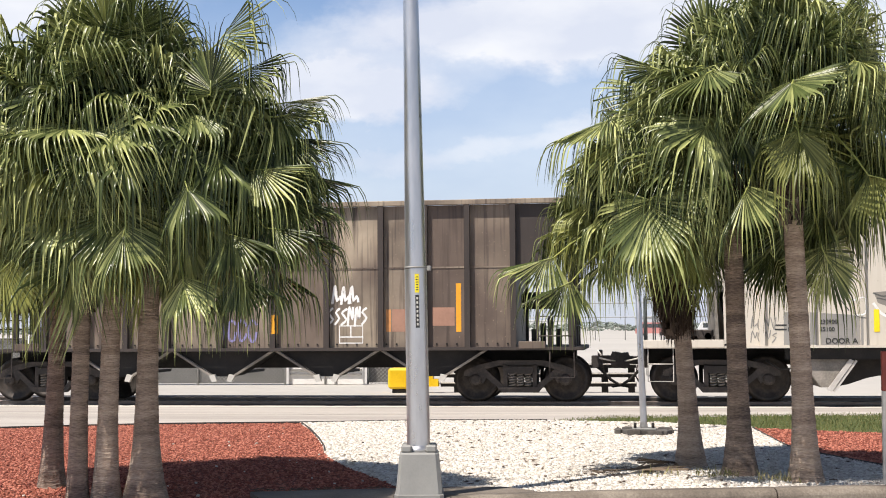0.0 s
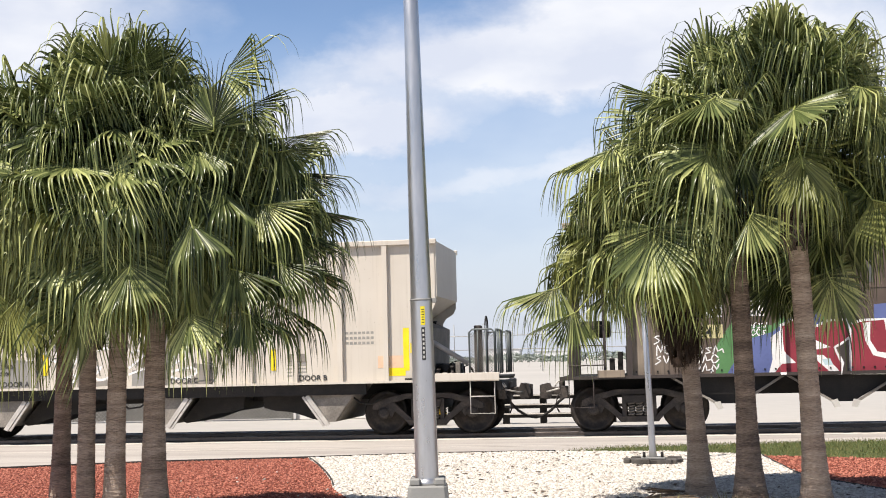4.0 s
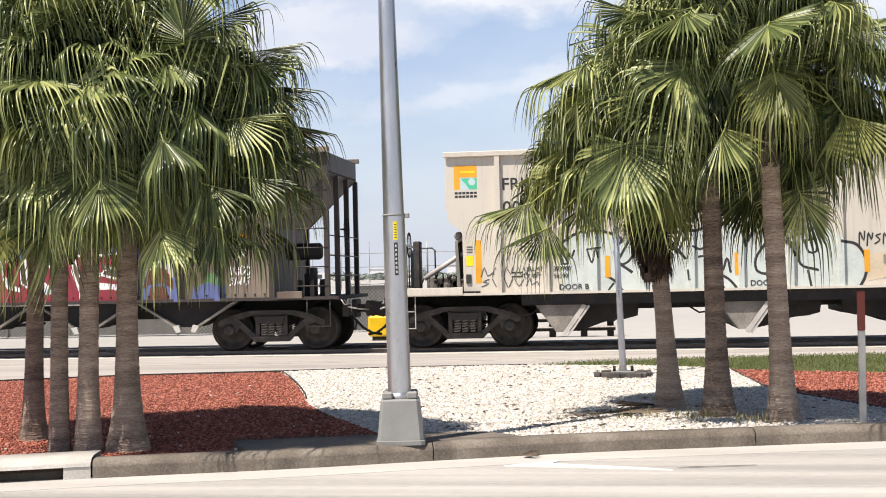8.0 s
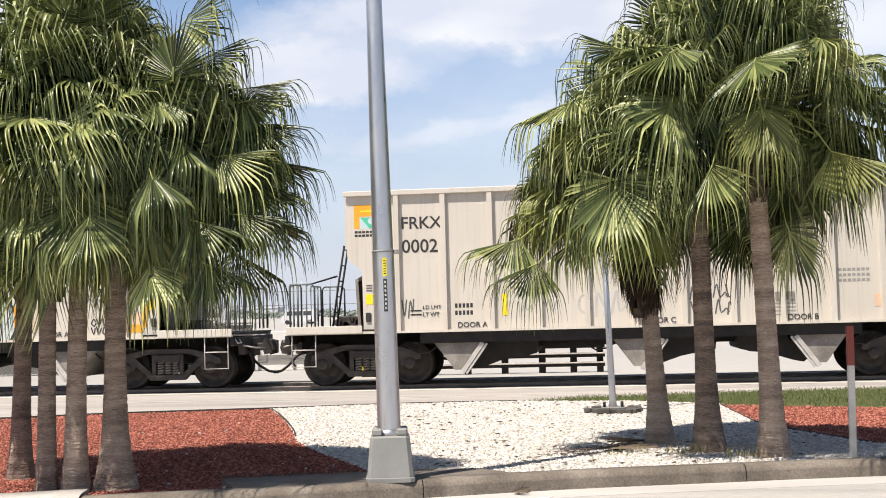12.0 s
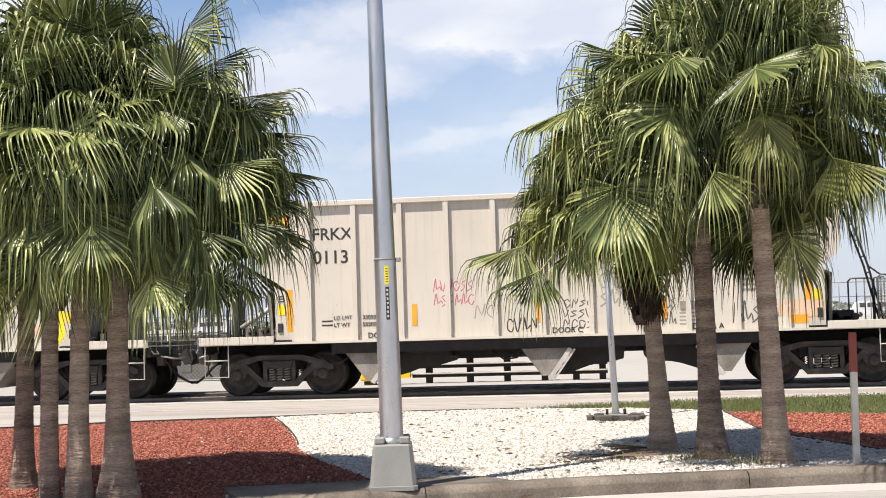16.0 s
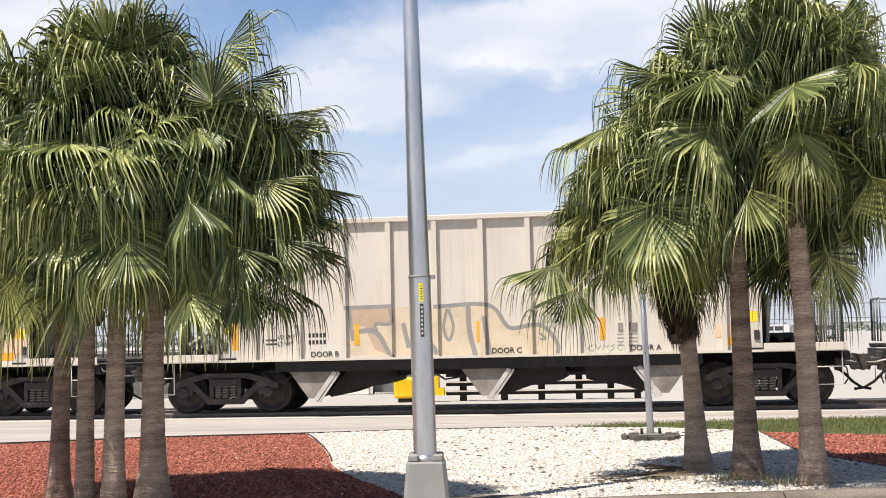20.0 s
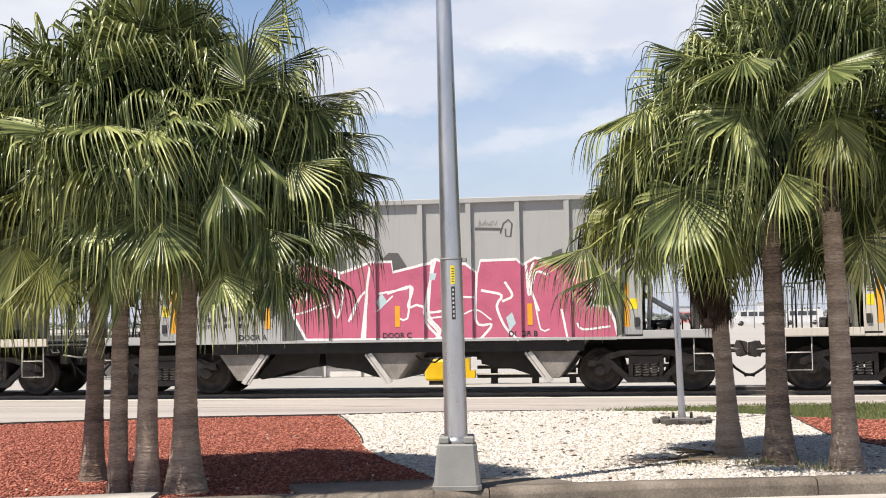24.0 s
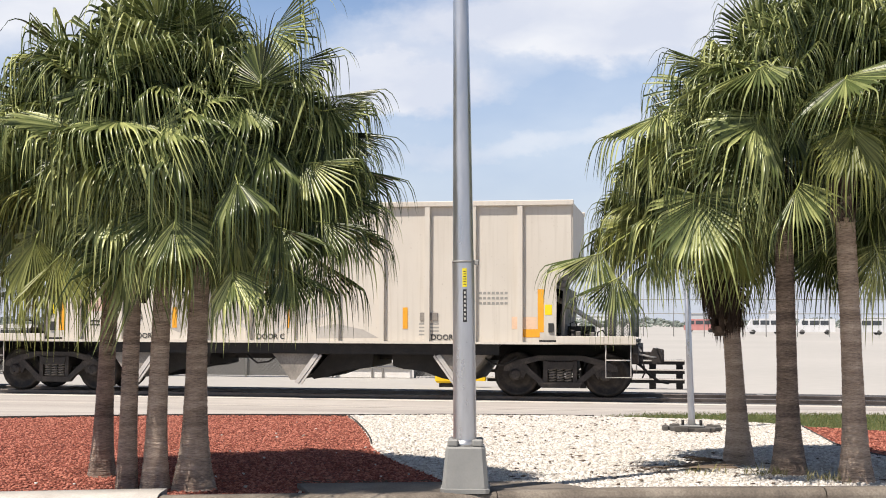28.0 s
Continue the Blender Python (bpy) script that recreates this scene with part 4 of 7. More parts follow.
def add_coupler(car, x, way):
    """A knuckle coupler on its shank, the striker, and the hose that hangs beside it."""
    o = 0.007 * way
    bm = bmesh.new()
    box(bm, min(x, x + way * 0.36), max(x, x + way * 0.36), -0.09 + o, 0.09 + o, 0.72 + o, 0.88 + o, 0.02)
    box(bm, min(x - way * 0.05, x + way * 0.04), max(x - way * 0.05, x + way * 0.04), -0.28, 0.28, 0.62, 1.0, 0.02)
    slab(bm, [(x + way * a, z) for a, z in ((0.24, 0.64 + o), (0.40, 0.66 + o), (0.44, 0.78 + o), (0.40, 0.94 + o), (0.24, 0.96 + o), (0.18, 0.8 + o))], -0.16 + o, 0.05 + o)
    slab(bm, [(x + way * a, z) for a, z in ((0.30, 0.62 + o), (0.46, 0.66 + o), (0.46, 0.92 + o), (0.30, 0.96 + o))], 0.07 + o, 0.20 + o)
    part("coupler", bm, M_CAST, car, "rusty steel knuckle coupler")
    bm = bmesh.new()
    tube(bm, [(x - way * 0.1, -0.38, 0.70), (x + way * 0.05, -0.40, 0.58), (x + way * 0.2, -0.38, 0.42), (x + way * 0.38, -0.30, 0.30), (x + way * 0.56, -0.22, 0.27)], 0.028, 7)
    part("air_hose", bm, M_IRON, car, "black rubber air hose")
    bm = bmesh.new()
    tube(bm, [(x, -0.9, 0.86), (x + way * 0.22, -0.7, 0.80), (x + way * 0.3, -0.2, 0.78)], 0.018, 6)
    part("uncoupling_lever", bm, M_PALE_RAIL, car)
    bm = bmesh.new()
    tube(bm, [(x - way * 0.12, -0.62, 0.84), (x + way * 0.06, -0.62, 0.70), (x + way * 0.10, -0.55, 0.50), (x + way * 0.04, -0.45, 0.38)], 0.016, 6)
    part("brake_pipe", bm, M_CAST, car)
    part("draft_bracket", box(bmesh.new(), min(x - way * 0.16, x - way * 0.02), max(x - way * 0.16, x - way * 0.02), -0.72, -0.50, 0.66, 0.90, 0.012), M_CAST, car)
    bm = bmesh.new()
    bars(bm, [[(x - way * 0.02, -1.46, 1.02), (x + way * 0.05, -1.46, 0.92), (x + way * 0.05, -1.18, 0.92), (x - way * 0.02, -1.18, 1.02)]], 0.012)
    part("grab_iron", bm, M_PALE_RAIL, car)


def sill_step(car, x, label=""):
    for s in (-1.5, 1.5):
        bm = bmesh.new()
        bars(bm, [[(x - 0.24, s, 1.08), (x - 0.24, s, 0.42), (x + 0.24, s, 0.42), (x + 0.24, s, 1.08)], [(x - 0.24, s, 0.75), (x + 0.24, s, 0.75)]], 0.013)
        part("step", bm, M_PALE_RAIL, car, label)


def end_rail(car, xa, xb, y, mat_, uprights=3, top=2.05):
    """A handrail at the end platform."""
    bm = bmesh.new()
    bars(bm, [[(xa, y, 1.18), (xa, y, top - 0.06), (xa + 0.06 * (1 if xb > xa else -1), y, top), (xb - 0.06 * (1 if xb > xa else -1), y, top), (xb, y, top - 0.06), (xb, y, 1.18)]], 0.021)
    for i in range(1, uprights):
        x = xa + (xb - xa) * i / uprights
        tube(bm, [(x, y, 1.18), (x, y, top)], 0.014, 5)
    part("handrail", bm, mat_, car)


def data_panels(car, bm, face, stripe):
    """Small stencilled panels on a side: bars in place of words too small to read."""
    bm.begin()
    for q in range(4):
        bm.area([(2.60, 1.42 - 0.07 * q), (3.0, 1.42 - 0.07 * q), (3.0, 1.45 - 0.07 * q), (2.60, 1.45 - 0.07 * q)], P_GREY)
    bm.end("stencil")
    bm.begin()
    for q in range(3):
        for r in range(7):
            bm.area([(3.80 + 0.085 * r, 2.02 - 0.10 * q), (3.86 + 0.085 * r, 2.02 - 0.10 * q), (3.86 + 0.085 * r, 2.07 - 0.10 * q), (3.80 + 0.085 * r, 2.07 - 0.10 * q)], P_GREY)
    bm.end("stencil")
    bm.area([(4.62, 1.18), (5.0, 1.18), (5.0, 1.34), (4.62, 1.34)], stripe or P_ORANGE)
    bm.area([(4.45, 1.34), (4.95, 1.34), (4.95, 1.58), (4.45, 1.58)], P_PEACH)
    part("data_plate", box(bmesh.new(), 2.62, 2.98, -face - 0.02, -face, 1.50, 1.66, 0.005), M_CHUTE, car)


def covered_hopper(mid, label, coat_mat, number="", mark="", doors=("DOOR B", "DOOR C", "DOOR A"), arms=(1, 1, -1), brake_left=None, stripe=None, tc=5.36, plain=False, strips=(-2.52, -0.07, 2.32), lift=0.006, weights=(), shift=0.0, middle=0.16):
    """A three-bay hopper car: ribbed sides cut away over the end platforms, chutes, trucks, rails."""
    car = thing("hopper_car", label, "railway car", "cars of the freight train", m=pose(mid, TRACK_Y, RAIL_TOP))
    e = tc - 5.36
    TC, SH, TOP, SILL = tc, 5.62 + e, 3.86, 1.08
    face, depth = 1.44, 0.075
    brake_end = -1 if (doors[0] == "DOOR B" if brake_left is None else brake_left) else 1      # the hand brake stands at the end of door B
    right = [(SH, TOP - 0.1), (SH, 2.58), (5.56 + e, 2.46), (5.40 + e, 2.36), (5.33 + e, 2.25), (5.32 + e, SILL)]
    outline = [(-x, z) for x, z in right] + right[::-1]
    for s in (-1, 1):
        part("side_plate", slab(bmesh.new(), outline, s * face, s * (face - 0.02)), coat_mat, car)
    gaps = 10 if e > -0.2 else 9
    reach = 4.62 + e if e > -0.2 else 4.35
    posts = [shift + reach * (2 * k / gaps - 1) for k in range(gaps + 1)]
    rib = mesh_from(box(bmesh.new(), -0.05, 0.05, -depth, 0.0, SILL + 0.01, TOP - 0.1), "rib", coat_mat)
    for x in posts:
        part("rib", rib, None, car, m=pose(x, -face, 0))
        part("rib", rib, None, car, m=pose(x, face + depth, 0))
    for s in (-1, 1):
        part("top_chord", box(bmesh.new(), -SH - 0.05, SH + 0.05, s * face - (0.085 if s < 0 else -0.02), s * face + (0.085 if s > 0 else -0.02), TOP - 0.105, TOP, 0.012), coat_mat, car, "pale worn top rail")
        part("side_sill", box(bmesh.new(), -6.85 - e, 6.85 + e, s * 1.50 - 0.05, s * 1.50 + 0.05, SILL - 0.035, SILL + 0.012), coat_mat, car)
        part("lower_sill", box(bmesh.new(), -4.2 - e, 4.2 + e, s * 1.40 - 0.04, s * 1.40 + 0.04, SILL - 0.25, SILL - 0.037), M_IRON, car)
    # roof with its long hatch, end plates and slope sheets
    bm = bmesh.new()
    slab(bm, [(-SH, TOP - 0.06), (SH, TOP - 0.06), (SH, TOP - 0.02), (-SH, TOP - 0.02)], -face + 0.03, face - 0.03)
    box(bm, -SH + 0.5, SH - 0.5, -0.35, 0.35, TOP - 0.018, TOP + 0.05, 0.015)
    part("roof", bm, coat_mat, car)
    for k in (-1, 1):
        bm = bmesh.new()
        slab(bm, [(k * SH, TOP - 0.06), (k * SH, 2.76), (k * (4.95 + e), 2.33), (k * (4.95 + e), 2.27), (k * (SH + 0.03), 2.73), (k * (SH + 0.03), TOP - 0.06)], -face + 0.022, face - 0.022)
        part("end_plate", bm, coat_mat, car, "end wall with slope sheet in shade")
        # chute grey replaces the car's coat, so the end's shade is in the colour
        part("bulkhead", slab(bmesh.new(), [(k * (5.02 + e), 2.36), (k * (5.50 + e), 2.12), (k * (5.46 + e), 1.15), (k * (5.40 + e), 1.15), (k * (5.44 + e), 2.09), (k * (4.97 + e), 2.30)], -1.28, 1.28), M_CHUTE, car, "lower end sheet of the hopper, darkened for the shade there")
        for y in (-0.72, 0.72):
            part("slope_brace", slab(bmesh.new(), [(k * (5.30 + e), 2.3), (k * (4.5 + e), 2.3), (k * (4.5 + e), SILL), (k * (5.1 + e), SILL)], y - 0.025, y + 0.025), M_IRON, car)
        part("platform", box(bmesh.new(), min(k * (5.0 + e), k * (6.86 + e)), max(k * (5.0 + e), k * (6.86 + e)), -1.54, 1.54, SILL + 0.014, SILL + 0.05), M_IRON, car)
        part("platform_edge", box(bmesh.new(), min(k * (5.33 + e), k * (6.86 + e)), max(k * (5.33 + e), k * (6.86 + e)), -1.575, -1.545, SILL - 0.02, SILL + 0.13, 0.006), coat_mat, car)
        part("end_sill", box(bmesh.new(), min(k * (6.80 + e), k * (6.90 + e)), max(k * (6.80 + e), k * (6.90 + e)), -1.5, 1.5, 0.86, SILL - 0.04, 0.01), M_IRON, car)
        add_coupler(car, k * (6.9 + e), k)
        add_truck(car, k * TC)
        sill_step(car, k * (6.52 + e))
        for y in (-1.50, 1.50):
            end_rail(car, k * (6.28 + e), k * (6.78 + e), y, M_GREEN_RAIL)
        for y in (-0.95, 0.95):
            bm = bmesh.new()
            X = k * (6.80 + e)
            bars(bm, [[(X, y - 0.5, 1.18), (X, y - 0.5, 2.0), (X, y - 0.45, 2.05), (X, y + 0.45, 2.05), (X, y + 0.5, 2.0), (X, y + 0.5, 1.18)], [(X, y - 0.17, 1.18), (X, y - 0.17, 2.05)], [(X, y + 0.17, 1.18), (X, y + 0.17, 2.05)]], 0.017)
            part("end_railing", bm, M_GREEN_RAIL, car)
        if k > 0:                                        # expanded-metal guard behind the handrail
            bm = bmesh.new()
            w, h, step = 0.46, 0.84, 0.055
            q = -h
            while q < w:
                for pa, pb in (((q, 0.0), (q + h, h)), ((q, h), (q + h, 0.0))):
                    ta, tb = max(0.0, -pa[0] / h), min(1.0, (w - pa[0]) / h)
                    if tb > ta:
                        tube(bm, [(6.30 + e + pa[0] + h * u_, -1.47, 1.16 + pa[1] + (pb[1] - pa[1]) * u_) for u_ in (ta, tb)], 0.0045, 3, cap=False)
                q += step
            tagged(part("guard_mesh", bm, M_CHUTE, car, "grey expanded-metal guard"), kind="stuff")
        # ladder that leans from the roof down to the platform, at the end without the hand brake
        if k != brake_end:
            bm = bmesh.new()
            stile = [(6.40 + e, 1.16), (6.14 + e, 2.25), (5.70 + e, 3.62)] if k > 0 else [(5.96 + e, 1.16), (5.83 + e, 2.0), (5.69 + e, 2.80)]
            bars(bm, [[(k * x, y, z) for x, z in stile] for y in (-1.36, -0.96)], 0.022)
            (xa, za), (xb, zb), (xc, zc) = stile
            for q in range(7 if k > 0 else 5):
                z = 1.48 + 0.31 * q
                x = xa + (xb - xa) * (z - za) / (zb - za) if z < zb else xb + (xc - xb) * (z - zb) / (zc - zb)
                tube(bm, [(k * x, -1.36, z), (k * x, -0.96, z)], 0.013, 5)
            tube(bm, [(k * (xb + 0.01), -1.36, zb - 0.03 if k > 0 else 2.2), (k * (6.34 + e), -1.44, 2.06), (k * (6.45 + e), -1.50, 2.04)], 0.018, 5)
            part("ladder", bm, M_IRON, car, "dark leaning ladder")
        # lever and cylinder gear on the platform
        bm = bmesh.new()
        for q in range(5):
            lathe(bm, [(0.07, 0), (0.07, 0.22)], 8, "y", (k * (5.45 + e + 0.13 * q), -0.9 + 0.3 * (q % 2), 1.22 + 0.05 * (q % 3)))
        box(bm, min(k * (5.4 + e), k * (6.0 + e)), max(k * (5.4 + e), k * (6.0 + e)), -0.6, -0.2, SILL + 0.05, SILL + 0.32, 0.02)
        part("brake_gear", bm, M_CAST, car)
        part("latch_box", box(bmesh.new(), k * (5.22 + e) - 0.05, k * (5.22 + e) + 0.05, -face - 0.03, -face, 1.28, 1.46, 0.008), P_BLACK, car)
        tall = Spray(car, -face, [], 0, 0, "marking")
        tall.area([(k * (5.02 + e) - 0.06, 1.28), (k * (5.02 + e) + 0.06, 1.28), (k * (5.02 + e) + 0.06, 2.12), (k * (5.02 + e) - 0.06, 2.12)], stripe or P_ORANGE)
        tall.done(car, "upright reflective strip")
    for k in [brake_end]:
        bm = bmesh.new()
        box(bm, min(k * (6.28 + e), k * (6.42 + e)), max(k * (6.28 + e), k * (6.42 + e)), -0.75, -0.45, SILL + 0.05, 2.15, 0.02)
        part("brake_post", bm, M_CAST, car)
        bm = bmesh.new()
        ring = [(k * (6.52 + e), -0.6 + 0.25 * math.cos(a), 2.08 + 0.25 * math.sin(a)) for a in [0.3142 * i for i in range(21)]]
        tube(bm, ring, 0.014, 5, cap=False)
        for a in (0, 1.57):
            tube(bm, [(k * (6.52 + e), -0.6 - 0.25 * math.cos(a), 2.08 - 0.25 * math.sin(a)), (k * (6.52 + e), -0.6 + 0.25 * math.cos(a), 2.08 + 0.25 * math.sin(a))], 0.01, 5)
        part("brake_wheel", bm, M_IRON, car, "dark steel hand-brake wheel")
        rng = random.Random(int(mid))
        for q in range(9):                               # valves, rods and fittings about the brake cylinder
            gx, gy, gz = k * (5.36 + e + 0.09 * q), -1.25 + 0.22 * (q % 3), SILL + 0.05
            bm = bmesh.new()
            hgt = rng.uniform(0.10, 0.36)
            if q % 3 == 0:
                lathe(bm, [(0.05, 0), (0.055, hgt * 0.4), (0.03, hgt * 0.45), (0.03, hgt * 0.8), (0.045, hgt * 0.82), (0.045, hgt)], 10, "z", (gx, gy, gz))
            elif q % 3 == 1:
                box(bm, gx - 0.05, gx + 0.05, gy - 0.05, gy + 0.05, gz, gz + hgt, 0.012)
            else:
                tube(bm, [(gx, gy, gz), (gx, gy, gz + hgt), (gx + k * 0.10, gy, gz + hgt + 0.04), (gx + k * 0.2, gy, gz + 0.05)], 0.018, 6)
            part("brake_fitting", bm, (M_CAST, M_CHUTE, M_IRON)[q % 3], car)
        part("counterweight", lathe(bmesh.new(), [(0.02, -0.10), (0.075, -0.06), (0.085, 0.0), (0.075, 0.06), (0.02, 0.10)], 12, "x", (k * (5.42 + e), -1.2, 2.22)), M_CHUTE, car)
        bm = bmesh.new()
        lathe(bm, [(0.05, 0), (0.05, 1.15)], 8, "x")
        part("brake_cylinder", bm, M_BRIGHT, car, m=pose(k * (5.2 + e), -0.9, 2.0, 0, k * 32 + (180 if k < 0 else 0), 0))
    # centre sill and the chutes
    part("centre_sill", box(bmesh.new(), -6.8 - e, 6.8 + e, -0.25, 0.25, 0.70, SILL - 0.04), M_IRON, car)
    for i, cx in enumerate((-3.48 - 0.65 * e, 0.0, 3.48 + 0.65 * e)):
        a = arms[i]
        bm = bmesh.new()
        for s in (-1, 1):
            slab(bm, [(cx - 0.55, SILL - 0.04), (cx + 0.55, SILL - 0.04), (cx + 0.42, 0.80), (cx + 0.06, 0.30), (cx - 0.06, 0.30), (cx - 0.42, 0.80)], s * 1.36, s * 1.30)
        slab(bm, [(cx - 0.62, SILL - 0.04), (cx - 0.55, SILL - 0.04), (cx - 0.0, 0.30), (cx - 0.07, 0.30)], -1.30, 1.30)
        slab(bm, [(cx + 0.62, SILL - 0.04), (cx + 0.55, SILL - 0.04), (cx + 0.0, 0.30), (cx + 0.07, 0.30)], -1.30, 1.30)
        chute = part("chute", bm, M_CHUTE, car, "grey steel hopper chute with sloping sides")
        bm = bmesh.new()
        slab(bm, [(cx + a * p, z) for p, z in ((0.04, 0.26), (0.46, 0.84), (0.54, 0.80), (0.12, 0.22))], -1.42, -1.34)
        slab(bm, [(cx + a * p, z) for p, z in ((0.15, 0.24), (0.57, 0.82), (0.60, 0.79), (0.18, 0.21))], -1.41, -1.36)
        part("gate_bar", bm, M_BRIGHT, chute, "bright worn gate slide")
        bm = bmesh.new()
        slab(bm, [(cx + a * p, z) for p, z in ((0.62, 0.82), (1.55, 0.82), (1.52, 0.58), (1.30, 0.52), (1.05, 0.50), (0.85, 0.46), (0.5, 0.34), (0.30, 0.30), (0.22, 0.36))], -0.9, 0.9)
        part("gate_gear", bm, M_IRON, chute)
        bm = bmesh.new()
        tube(bm, [(cx - a * 0.35, -1.2, 0.82), (cx - a * 0.55, -1.25, 0.66), (cx - a * 0.80, -1.25, 0.63), (cx - a * 1.05, -1.2, 0.80)], 0.02, 6)
        part("gate_hose", bm, M_IRON, chute)
    # lettering and reflectors
    y = -face - 0.003
    for text, x in zip(doors, (-3.20, -0.22, 2.30) if plain else (-3.46, middle, 2.84)):
        write(text, 0.150, x, y - lift, 1.125, P_BLACK, car, label="black door lettering")
    if number:
        if mark == "logo":
            sp = Spray(car, -face, [], 0, 0, "marking")
            sp.begin()
            sp.area([(-5.47, 3.12), (-5.36, 3.12), (-5.36, 3.36), (-5.02, 3.36), (-5.02, 3.59), (-5.47, 3.59)], P_ORANGE)
            sp.area([(-5.34, 3.45), (-5.05, 3.45), (-5.05, 3.48), (-5.34, 3.48)], P_YELLOW)
            sp.area([(-5.34, 3.12), (-5.02, 3.12), (-5.02, 3.34), (-5.34, 3.34)], P_GREEN)
            sp.area([(-5.12 + 0.07 * math.cos(q * 0.449), 3.27 + 0.07 * math.sin(q * 0.449)) for q in range(14)], P_SKY)
            sp.area([(-5.34, 3.12), (-5.16, 3.12), (-5.34, 3.34)], P_SKY)
            for z in (2.96, 3.03):
                for q in range(6):
                    sp.area([(-5.46 + 0.075 * q, z), (-5.40 + 0.075 * q, z), (-5.40 + 0.075 * q, z + 0.045), (-5.46 + 0.075 * q, z + 0.045)], P_BLACK)
            sp.done(car, "orange and green company sign", "sign")
        write("FRKX", 0.335, -4.54, y, 3.09, P_BLACK, car, label="black reporting mark")
        write(number, 0.365, -4.53, y, 2.62, P_BLACK, car, label="black car number")
    write("LD LMT", 0.110, -4.14, y - lift, 1.50, P_BLACK, car)
    write("LT WT", 0.110, -4.14, y - lift, 1.36, P_BLACK, car)
    bm = Spray(car, -face, [], 0, 0, "marking")
    for q, text in enumerate(weights):
        write(text, 0.110, -3.56, y - lift, 1.50 - 0.14 * q, P_BLACK, car)
    if not weights:
        bm.begin()
        for z in (1.37, 1.51):
            for q in range(5):
                bm.area([(-3.50 + 0.075 * q, z), (-3.45 + 0.075 * q, z), (-3.45 + 0.075 * q, z + 0.085), (-3.50 + 0.075 * q, z + 0.085)], P_BLACK)
        bm.end("stencil")
    if not plain:
        data_panels(car, bm, face, stripe)
    bm.area([(-4.38, 1.38), (-4.16, 1.38), (-4.16, 1.41), (-4.38, 1.41)], P_BLACK)
    bm.area([(-4.38, 1.46), (-4.16, 1.46), (-4.16, 1.49), (-4.38, 1.49)], P_BLACK)
    bm.area([(5.10 + e, 1.62), (5.24 + e, 1.62), (5.24 + e, 1.82), (5.10 + e, 1.82)], P_YELLOW)
    bm.area([(-5.26 - e, 1.62), (-5.12 - e, 1.62), (-5.12 - e, 1.82), (-5.26 - e, 1.82)], P_YELLOW)
    bm.begin()
    for q in range(3):
        bm.area([(-5.25 - e, 1.88 + 0.05 * q), (-5.13 - e, 1.88 + 0.05 * q), (-5.13 - e, 1.905 + 0.05 * q), (-5.25 - e, 1.905 + 0.05 * q)], P_DARK)
    bm.done(car, "small data panels and warning labels", "stencil")
    for x in strips:
        sp = Spray(car, -face - lift, [], 0, 0, "marking")
        sp.area([(x - 0.05, 1.34), (x + 0.05, 1.34), (x + 0.05, 1.76), (x - 0.05, 1.76)], stripe or P_ORANGE)
        sp.done(car, "upright reflective strip")
    return car, Spray(car, -face, posts, 0.05, depth)


